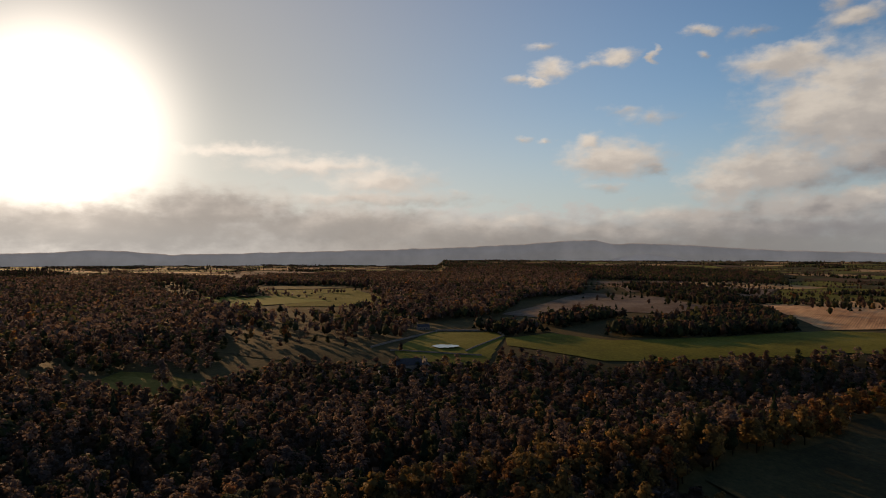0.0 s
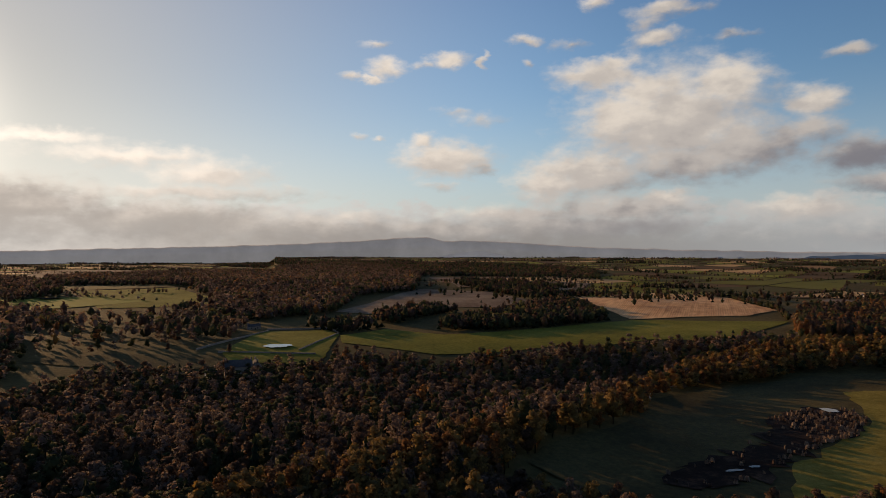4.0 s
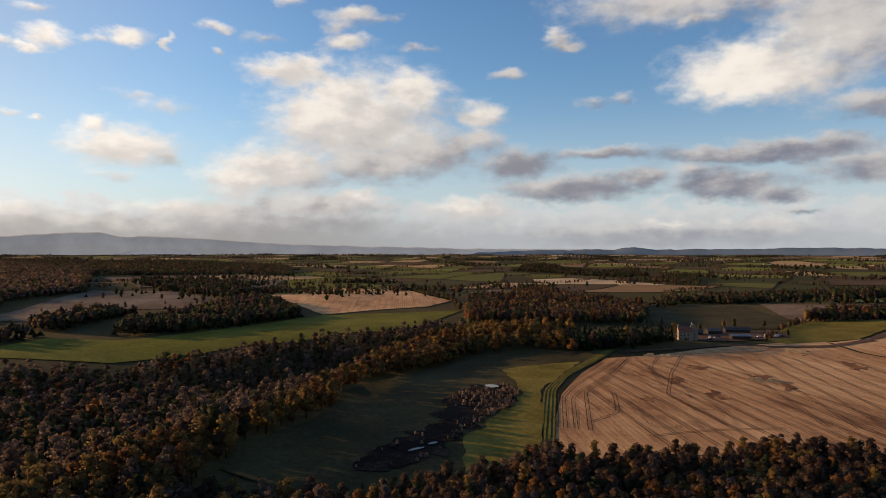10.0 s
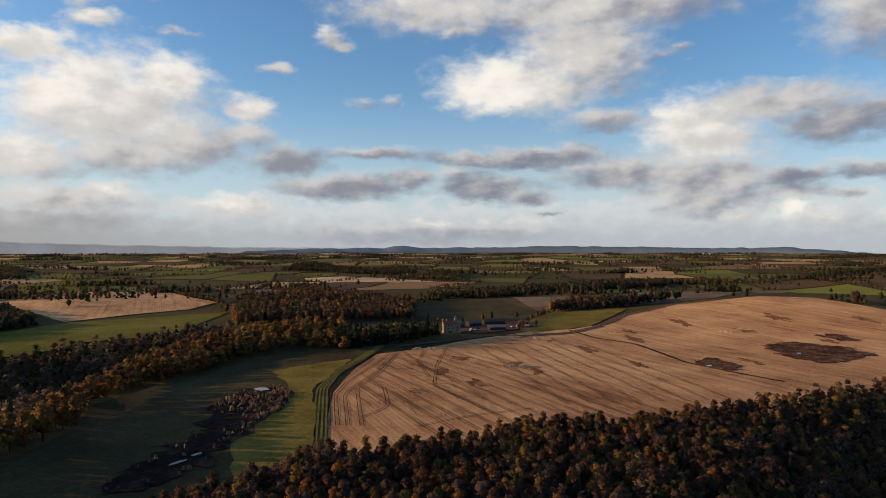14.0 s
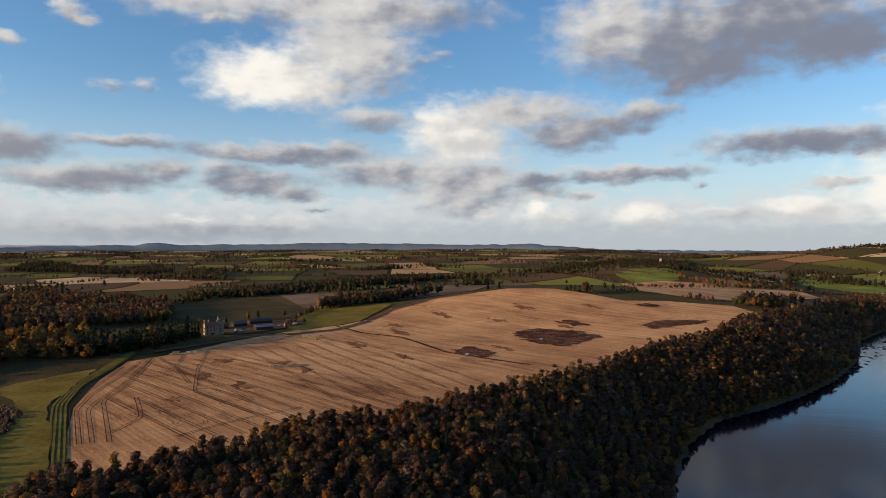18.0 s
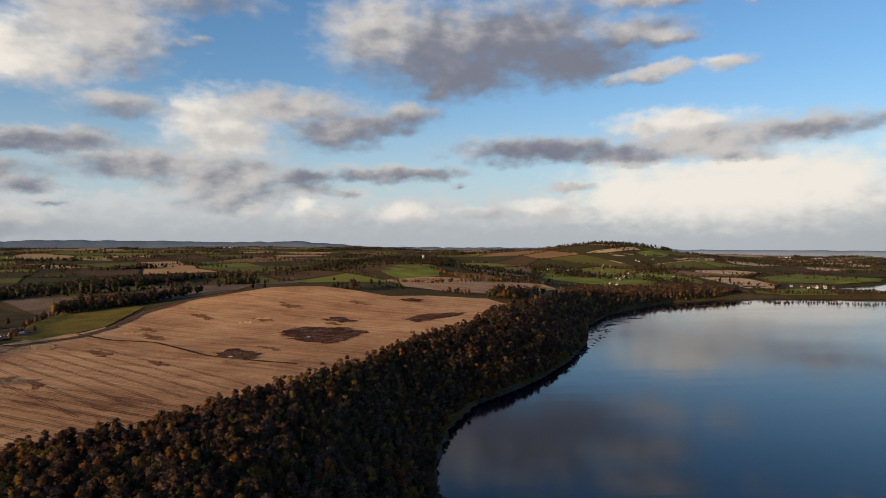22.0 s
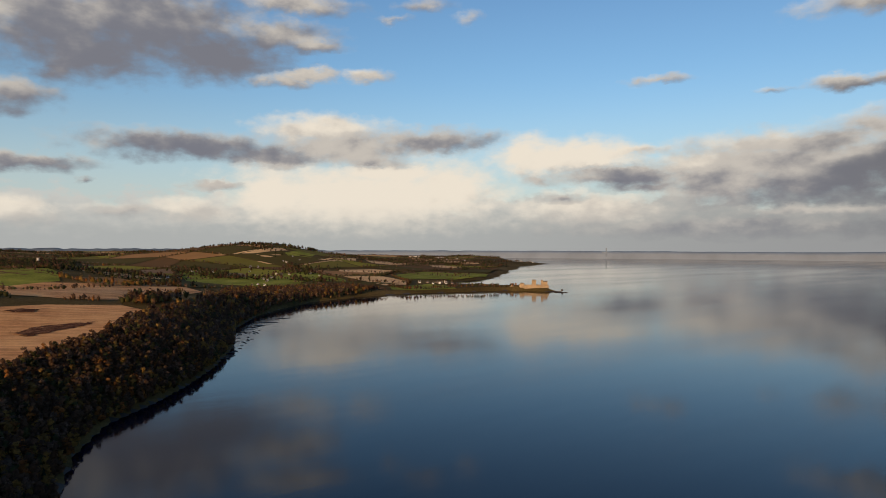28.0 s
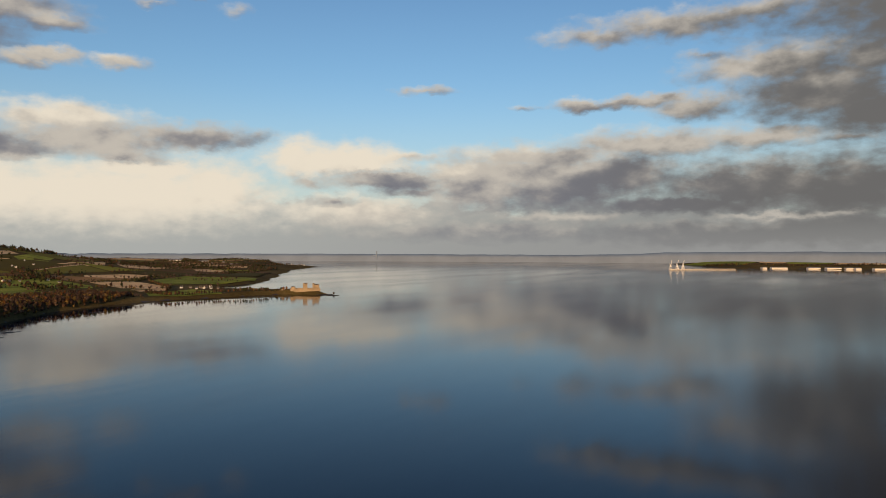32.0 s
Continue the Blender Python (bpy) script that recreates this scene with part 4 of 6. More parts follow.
POOLS.append(("field_pool", [(519, 87), (526, 81), (514, 78), (510, 84)]))
POOLS.append(("field_pool", [(615, 34), (624, 27), (608, 25), (602, 32)]))
POOLS.append(("pond", [(-13, 637), (2, 648), (17, 641), (11, 627), (-7, 623)]))
POOLS.append(("far_pond", [(-393, 1278), (-375, 1290), (-353, 1274), (-371, 1257)]))
# ---- building helpers ----
from mathutils.geometry import delaunay_2d_cdt


def mesh_from(name, verts, faces, mats=(), index=None):
    """A mesh from arrays of corners and of equal-sized faces."""
    me = bpy.data.meshes.new(name)
    verts, faces = np.asarray(verts, np.float32), np.asarray(faces, np.int32)
    n, k = faces.shape
    me.vertices.add(len(verts))
    me.vertices.foreach_set("co", verts.ravel())
    me.loops.add(n * k)
    me.loops.foreach_set("vertex_index", faces.ravel())
    me.polygons.add(n)
    me.polygons.foreach_set("loop_start", np.arange(0, n * k, k, dtype=np.int32))
    for m in mats:
        me.materials.append(m)
    if index is not None:
        me.polygons.foreach_set("material_index", np.asarray(index, np.int32))
    me.update(calc_edges=True)
    return me


def part(name, bm, mat, parent=None, label=""):
    """Links a bmesh as one mesh object under a thing or under a part."""
    me = bpy.data.meshes.new(name)
    bm.to_mesh(me)
    bm.free()
    me.materials.append(mat)
    ob = new(name, me)
    if parent:
        ob.parent = parent
    return tagged(ob, label) if label else ob


def thing(name, x, y, z=None, turn=0.0, label="", category="", group="", kind=""):
    ob = new(name)
    ob.empty_display_size = 0.5
    if z is None:
        z = float(height(np.array([x]), np.array([y]))[0])
    ob.matrix_basis = pose(x, y, z, 0, 0, turn)
    return tagged(ob, label, category, group, kind)


def block(bm, cx, cy, z0, sx, sy, sz, turn=0.0, bevel=0.0):
    """A box on its base, with eased edges where asked."""
    tmp = bmesh.new()
    bmesh.ops.create_cube(tmp, size=1, matrix=pose(cx, cy, z0 + sz / 2, 0, 0, turn) @ Matrix.Diagonal((sx, sy, sz, 1)))
    if bevel:
        bmesh.ops.bevel(tmp, geom=tmp.edges[:], offset=bevel, segments=1, affect="EDGES")
    me = bpy.data.meshes.new("tmp")
    tmp.to_mesh(me)
    tmp.free()
    bm.from_mesh(me)
    bpy.data.meshes.remove(me)
    return bm


def gable(bm, cx, cy, z0, sx, sy, rise, over=0.3, thick=0.25, turn=0.0):
    """A pitched roof with its ridge along x."""
    m = pose(cx, cy, z0, 0, 0, turn)
    hx, hy = sx / 2 + over, sy / 2 + over
    drop = over * rise / (sy / 2)
    lo = [(-hx, -hy, -drop), (hx, -hy, -drop), (hx, 0, rise), (-hx, 0, rise), (hx, hy, -drop), (-hx, hy, -drop)]
    vs = [bm.verts.new(m @ Vector(p)) for p in lo] + [bm.verts.new(m @ Vector((p[0], p[1], p[2] + thick))) for p in lo]
    for f in ((6, 7, 8, 9), (9, 8, 10, 11), (0, 3, 2, 1), (3, 5, 4, 2), (0, 1, 7, 6), (4, 5, 11, 10), (1, 2, 8, 7), (2, 4, 10, 8), (3, 0, 6, 9), (5, 3, 9, 11)):
        bm.faces.new([vs[i] for i in f])
    return bm


def gable_wall(bm, cx, cy, z0, sx, sy, sz, rise, turn=0.0):
    """Walls of a house with pointed ends; the ridge runs along x."""
    m = pose(cx, cy, z0, 0, 0, turn)
    hx, hy = sx / 2, sy / 2
    ps = [(-hx, -hy, 0), (hx, -hy, 0), (hx, hy, 0), (-hx, hy, 0), (-hx, -hy, sz), (hx, -hy, sz), (hx, hy, sz), (-hx, hy, sz), (-hx, 0, sz + rise), (hx, 0, sz + rise)]
    vs = [bm.verts.new(m @ Vector(p)) for p in ps]
    for f in ((0, 1, 5, 4), (2, 3, 7, 6), (1, 2, 6, 9, 5), (3, 0, 4, 8, 7), (3, 2, 1, 0), (4, 5, 9, 8), (6, 7, 8, 9)):
        bm.faces.new([vs[i] for i in f])
    return bm


# ---- ground, sea and far hills ----
def spread_lines():
    inner = list(np.arange(-1000, 1001, 8.0))
    out, step, v = [], 8.0, 1000.0
    while v < 4930:
        step = min(step * 1.055, 60)
        v += step
        out.append(min(v, 4960))
    return np.array([-v for v in reversed(out)] + inner + out)


gx = gy = spread_lines()
GX, GY = np.meshgrid(gx, gy)
GZ = height(GX.ravel(), GY.ravel())
nx = len(gx)
ii, jj = np.meshgrid(np.arange(nx - 1), np.arange(nx - 1))
quad = np.stack([jj * nx + ii, jj * nx + ii + 1, (jj + 1) * nx + ii + 1, (jj + 1) * nx + ii], -1).reshape(-1, 4)
mid_x, mid_y = GX.ravel()[quad].mean(1), GY.ravel()[quad].mean(1)
quad = quad[np.hypot(mid_x, mid_y) < 4960]
qz = GZ[quad].max(1)
me = mesh_from("ground", np.stack([GX.ravel(), GY.ravel(), GZ], 1), quad, [COVER["ground"], SHINGLE], (qz < 2.4).astype(int))
me.shade_smooth()
tagged(new("ground", me), "rolling rough pasture reaching to the hills", "ground", kind="structure")

bm = bmesh.new()
bmesh.ops.create_circle(bm, cap_ends=True, radius=4985, segments=160)
tagged(part("water", bm, SEA), "calm blue firth mirroring clouds", "water", kind="structure")


def ridge(name, d, profile, mat, label, depth=60, base=-6.0, rough=0.05):
    """A far skyline: bearings and elevations of its crest, seen from over the bay, as a solid bank."""
    az = np.arange(profile[0][0], profile[-1][0], 0.12)
    el = np.interp(az, [p[0] for p in profile], [p[1] for p in profile])
    kern = np.hanning(13)
    el = np.convolve(np.pad(el, 6, mode="edge"), kern / kern.sum(), "valid")
    el = el + rough * np.array([noise.fractal(Vector((a * 0.9, d * 0.01, 0)), 1.0, 2.0, 5) for a in az])
    a = np.radians(az)
    rows = []
    for dd, f in ((d - depth, 0.0), (d - depth * 0.5, 0.62), (d, 1.0), (d + 12, 0.0)):
        z = base + (EYE_Z + d * np.tan(np.radians(el)) - base) * f
        rows.append(np.stack([dd * np.sin(a), dd * np.cos(a), z], 1))
    n = len(az)
    q = [(r * n + i, r * n + i + 1, (r + 1) * n + i + 1, (r + 1) * n + i) for r in range(3) for i in range(n - 1)]
    return tagged(new(name, mesh_from(name, np.concatenate(rows), q, [mat])), label, "hills", kind="structure")


# skyline backdrops; their pale, blue and grey haze sits in the material
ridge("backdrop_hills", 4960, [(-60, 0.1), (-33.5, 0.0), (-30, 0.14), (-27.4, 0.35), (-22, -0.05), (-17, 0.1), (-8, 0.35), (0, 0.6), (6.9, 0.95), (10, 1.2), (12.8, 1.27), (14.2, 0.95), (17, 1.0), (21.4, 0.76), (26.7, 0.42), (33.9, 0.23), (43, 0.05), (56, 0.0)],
      HILL_PALE_HAZE, "skyline hills with pale haze painted in")
ridge("backdrop_knoll", 4860, [(13.4, -0.5), (14.2, -0.3), (15.6, -0.02), (17, 0.13), (19, -0.15), (20.4, -0.5)], HILL_PALE_HAZE, "wooded knoll before the hills with haze painted in", rough=0.08)
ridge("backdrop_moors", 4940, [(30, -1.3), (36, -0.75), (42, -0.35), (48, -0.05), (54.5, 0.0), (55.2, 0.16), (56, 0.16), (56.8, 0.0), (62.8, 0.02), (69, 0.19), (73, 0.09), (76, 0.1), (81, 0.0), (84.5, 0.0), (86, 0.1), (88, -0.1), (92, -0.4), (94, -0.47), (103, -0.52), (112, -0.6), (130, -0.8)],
      HILL_BLUE_HAZE, "wooded skyline hills with blue haze painted in", rough=0.07)
ridge("backdrop_shore", 4930, [(112, -0.72), (120, -0.7), (142, -0.72), (157, -0.72), (163, -0.62), (166, -0.45), (176, -0.3), (184, -0.3), (200, -0.4)], SHORE_GREY_HAZE, "low shore across the firth with grey haze painted in", rough=0.03)


def drape(name, outline, mat, lift, label="", category="field", step=None, jitter=1.0, seed=1, parent=None):
    """A patch of ground cover laid on the land inside an outline."""
    rng = np.random.default_rng(seed)
    pts = np.array(outline, float)
    size = max(np.ptp(pts[:, 0]), np.ptp(pts[:, 1]))
    far = float(np.hypot(*pts.mean(0)))
    step = step or min(max(size / 28, 5), 30)
    rim = []
    for a, b in zip(pts, np.roll(pts, -1, 0)):
        n = max(1, int(np.hypot(*(b - a)) / step))
        for k in range(n):
            rim.append(a + (b - a) * k / n + (rng.normal(0, jitter * 0.5, 2) if k else 0))
    rim = np.array(rim)
    xs, ys = np.arange(pts[:, 0].min(), pts[:, 0].max(), step), np.arange(pts[:, 1].min(), pts[:, 1].max(), step)
    X, Y = [v.ravel() for v in np.meshgrid(xs, ys)]
    keep = inside(X, Y, [tuple(p) for p in rim])
    X, Y = X[keep], Y[keep]
    if len(X):
        keep = edge_distance(X, Y, [tuple(p) for p in rim]) > step * 0.4
        X, Y = X[keep], Y[keep]
    allp = [Vector(p) for p in rim] + [Vector(p) for p in zip(X, Y)]
    n = len(rim)
    res = delaunay_2d_cdt(allp, [(i, (i + 1) % n) for i in range(n)], [list(range(n))], 1, 1e-3)
    v = np.array([tuple(p) for p in res[0]])
    z = height(v[:, 0], v[:, 1]) + lift + far * 0.00035
    f = np.array([t for t in res[2] if len(t) == 3])
    me = mesh_from(name, np.column_stack([v, z]), f, [mat])
    me.shade_smooth()
    ob = new(name, me)
    if parent:
        ob.parent = parent
    return tagged(ob, label, category, kind="structure")


def ribbon(name, line, width, mat, lift, label="", category="track", parent=None, step=5.0, seed=1, wobble=0.0):
    """A strip of that width along a line, laid on the land."""
    rng = np.random.default_rng(seed)
    p = np.array(line, float)
    seg = np.hypot(*np.diff(p, axis=0).T)
    s = np.concatenate([[0], np.cumsum(seg)])
    n = max(2, int(s[-1] / step))
    u = np.linspace(0, s[-1], n)
    c = np.column_stack([np.interp(u, s, p[:, 0]), np.interp(u, s, p[:, 1])])
    if n > 8:
        kern = np.hanning(7) / np.hanning(7).sum()
        for k in (0, 1):
            c[3:-3, k] = np.convolve(c[:, k], kern, "valid")
    t = np.gradient(c, axis=0)
    t /= np.hypot(*t.T)[:, None] + 1e-9
    nrm = np.column_stack([-t[:, 1], t[:, 0]])
    wdt = (width / 2) * (1 + wobble * rng.normal(0, 1, (n, 1)))
    l, r = c + nrm * wdt, c - nrm * wdt
    v = np.concatenate([l, r])
    z = height(v[:, 0], v[:, 1]) + lift + float(np.hypot(*c.mean(0))) * 0.00035
    q = [(n + i, n + i + 1, i + 1, i) for i in range(n - 1)]
    ob = new(name, mesh_from(name, np.column_stack([v, z]), q, [mat]))
    if parent:
        ob.parent = parent
        return ob
    return tagged(ob, label, category, kind="structure")


LAYER = {"stubble_field": 0.3, "meadow": 0.3, "field_margin": 0.55, "rough_grass": 0.5, "marsh": 0.7, "wet_patch": 0.6, "plough_strip": 0.9}
for k, (name, cover, label, outline) in enumerate(FIELDS):
    drape(name, outline, COVER[cover], LAYER.get(name, 0.3) + 0.01 * (k % 20), label, "marsh" if cover in ("marsh", "weeds") else "field", seed=k, step=4.0 if cover in ("marsh", "weeds") else None, jitter=6.0 if cover in ("marsh", "weeds") else 3.0 if name == "rough_grass" else 1.0)
for k, (name, outline) in enumerate(POOLS):
    pts = np.array(outline, float)
    z = float(height(pts[:, 0], pts[:, 1]).max()) + 0.95 + float(np.hypot(*pts.mean(0))) * 0.00035
    bm = bmesh.new()
    c = pts.mean(0)
    rim = []
    rng = random.Random(k)
    for i in range(28):
        a = 2 * math.pi * i / 28
        q = c + (pts.max(0) - pts.min(0)) / 2 * np.array([math.cos(a), math.sin(a)]) * (0.72 + 0.28 * rng.random()) * (0.75 if name == "marsh_pool" else 0.45 if name == "field_pool" else 1.0)
        rim.append(bm.verts.new((q[0], q[1], z)))
    bm.faces.new(rim)
    tagged(part(name, bm, POOL), "small shallow pool shining in wet ground", "pool", kind="structure")

# ---- trees ----
def icosphere(level):
    bm = bmesh.new()
    bmesh.ops.create_icosphere(bm, subdivisions=level, radius=1)
    v = np.array([tuple(p.co) for p in bm.verts])
    f = np.array([[q.index for q in p.verts] for p in bm.faces])
    bm.free()
    return v, f


ICO1 = icosphere(1)
OCTA = (np.array([(1, 0, 0), (-1, 0, 0), (0, 1, 0), (0, -1, 0), (0, 0, 1.1), (0, 0, -0.8)], float),
        np.array([(0, 2, 4), (2, 1, 4), (1, 3, 4), (3, 0, 4), (2, 0, 5), (1, 2, 5), (3, 1, 5), (0, 3, 5)]))


def spray(rng, centres, radii, count, size):
    """Small leaf clumps, as bent three-cornered tufts, all over a set of lobes."""
    k = rng.integers(0, len(centres), count)
    d = rng.normal(0, 1, (count, 3))
    d[:, 2] = np.abs(d[:, 2]) * 0.9 - 0.25
    d /= np.linalg.norm(d, axis=1)[:, None]
    c = centres[k] + d * radii[k] * rng.uniform(0.78, 1.16, (count, 1))
    a = np.cross(d, rng.normal(0, 1, (count, 3)))
    a /= np.linalg.norm(a, axis=1)[:, None]
    b = np.cross(d, a) + d * rng.uniform(-0.5, 0.8, (count, 1))
    s = size * rng.uniform(0.6, 1.5, (count, 1))
    p = np.stack([c + a * s, c + b * s + d * s * 0.25, c - a * s * 0.9 + d * s * 0.4, c - b * s * 0.8], 1).reshape(-1, 3)
    i = np.arange(count)[:, None] * 4
    f = np.concatenate([i + [0, 1, 2], i + [0, 2, 3]])
    return p, f


def broadleaf(seed, tall=12.0, wide=3.4, lobes=6, count=60, size=0.9, core=ICO1, bare=False):
    """A crown of leaf tufts over a few overlapping lobes, wide below and narrower to the top."""
    rng = np.random.default_rng(seed)
    base = tall * 0.05
    centres, radii = [], []
    a = rng.uniform(0, 6.283)
    for i in range(lobes):
        u = (i + 0.5) / lobes
        a += rng.uniform(1.7, 2.9)
        spread = wide * 0.46 * (1 - 0.75 * u) * rng.uniform(0.7, 1.2) if lobes > 1 else 0.0
        r = wide * (0.72 - 0.36 * u if lobes > 1 else 0.95) * rng.uniform(0.85, 1.15)
        centres.append((math.cos(a) * spread, math.sin(a) * spread, base + (tall - base) * (0.20 + 0.64 * u if lobes > 1 else 0.5)))
        radii.append((r, r, r * rng.uniform(1.0, 1.35) if lobes > 1 else tall * 0.46))
    centres, radii = np.array(centres), np.array(radii)
    V, Fc = [], []
    n = 0
    for c, r in zip(centres, radii):
        v = core[0] * r * (0.5 if bare else 0.8) * rng.uniform(0.75, 1.2, (len(core[0]), 1)) + c
        V.append(v)
        Fc.append(core[1] + n)
        n += len(v)
    p, f = spray(rng, centres, radii, count, size)
    V.append(p)
    Fc.append(f + n)
    return np.concatenate(V), np.concatenate(Fc)


def conifer(seed, tall=16.0, wide=3.0, tiers=6, spikes=9):
    rng = np.random.default_rng(seed)
    V, Fc, n = [], [], 0
    for t in range(tiers):
        u = t / tiers
        z, r = tall * (0.12 + 0.80 * u), wide * (1 - u) ** 0.85 + 0.25
        top = z + tall * 0.24 * (1 - 0.4 * u)
        k = spikes
        a = np.arange(2 * k) * math.pi / k + rng.uniform(0, 1)
        rr = np.where(np.arange(2 * k) % 2, r * 0.55, r * rng.uniform(0.8, 1.15, 2 * k))
        ring = np.column_stack([np.cos(a) * rr, np.sin(a) * rr, z + rng.uniform(-0.3, 0.3, 2 * k) - (rr - r * 0.5) * 0.3])
        V.append(np.vstack([ring, [0, 0, top]]))
        i = np.arange(2 * k)
        Fc.append(np.column_stack([i, (i + 1) % (2 * k), np.full(2 * k, 2 * k)]) + n)
        n += 2 * k + 1
    return np.concatenate(V), np.concatenate(Fc)


def stem(tall, r, seed, limbs=4, lean=0.3):
    """A tapered trunk with a few limbs."""
    rng = np.random.default_rng(seed)
    V, Fc, n = [], [], 0

    def pipe(a, b, ra, rb, k=5):
        nonlocal n
        ang = np.arange(k) * 2 * math.pi / k
        ring = np.column_stack([np.cos(ang), np.sin(ang), np.zeros(k)])
        V.append(np.vstack([ring * ra + a, ring * rb + b]))
        i = np.arange(k)
        j = (i + 1) % k
        Fc.append(np.concatenate([np.column_stack([i, j, j + k]), np.column_stack([i, j + k, i + k])]) + n)
        n += 2 * k

    top = np.array([rng.uniform(-lean, lean), rng.uniform(-lean, lean), tall * 0.75])
    pipe(np.array([0, 0, -0.5]), top, r, r * 0.35)
    for i in range(limbs):
        a = rng.uniform(0, 6.28)
        s = top * rng.uniform(0.45, 0.8)
        pipe(s, s + np.array([math.cos(a), math.sin(a), 1.1]) * tall * rng.uniform(0.13, 0.22), r * 0.4, r * 0.12, 3)
    return np.concatenate(V), np.concatenate(Fc)


KINDS = ("orange", "gold", "brown", "green", "conifer", "bare", "trunk")
SLOT = {k: i for i, k in enumerate(KINDS)}
TREE_MATS = [LEAF[k] for k in KINDS[:-1]] + [BARK]
SHAPES = {}


def shape(kind, detail, v):
    """Corners, faces and material slots of one of the tree shapes."""
    key = (kind, detail, v)
    if key not in SHAPES:
        seed = 17 * v + 5 * SLOT[kind] + 3
        if kind == "conifer":
            V, Fc = conifer(seed, 15, 2.7, *{2: (8, 11), 1: (5, 7), 0: (3, 5), -1: (2, 4)}[detail])
        else:
            tall = {"bare": 13, "gold": 12.5, "orange": 12.5, "brown": 12, "green": 11.5}[kind]
            lobes, count, size, core = {2: (8, 640, 0.30, ICO1), 1: (5, 190, 0.34, ICO1), 0: (3, 76, 0.52, ICO1), -1: (1, 11, 1.0, ICO1)}[detail]
            V, Fc = broadleaf(seed, tall, 2.9 if v % 2 else 2.6, lobes, count, size, core, kind == "bare")
        idx = np.full(len(Fc), SLOT[kind])
        if detail == 1:
            tv, tf = stem(12, 0.2, seed, 1)
            V, Fc, idx = np.concatenate([V, tv]), np.concatenate([Fc, tf + len(V)]), np.concatenate([idx, np.full(len(tf), SLOT["trunk"])])
        SHAPES[key] = (V, Fc, idx)
    return SHAPES[key]


PALETTE = {  # shares of orange, gold, brown, green, conifer, bare
    "near": (0.14, 0.14, 0.43, 0.10, 0.01, 0.18),
    "belt": (0.30, 0.42, 0.12, 0.13, 0.01, 0.02),
    "valley": (0.03, 0.02, 0.32, 0.20, 0.06, 0.37),
    "dark": (0.02, 0.04, 0.26, 0.24, 0.40, 0.04),
    "conifer": (0.0, 0.02, 0.10, 0.13, 0.73, 0.02),
    "scrub": (0.16, 0.08, 0.40, 0.24, 0.04, 0.08),
}


def scatter(outline, spacing, seed):
    rng = np.random.default_rng(seed)
    p = np.array(outline, float)
    X, Y = np.meshgrid(np.arange(p[:, 0].min(), p[:, 0].max(), spacing), np.arange(p[:, 1].min(), p[:, 1].max(), spacing * 0.9))
    X[1::2] += spacing / 2
    X, Y = X.ravel() + rng.normal(0, spacing * 0.22, X.size), Y.ravel() + rng.normal(0, spacing * 0.22, X.size)
    keep = inside(X, Y, outline)
    return X[keep], Y[keep]


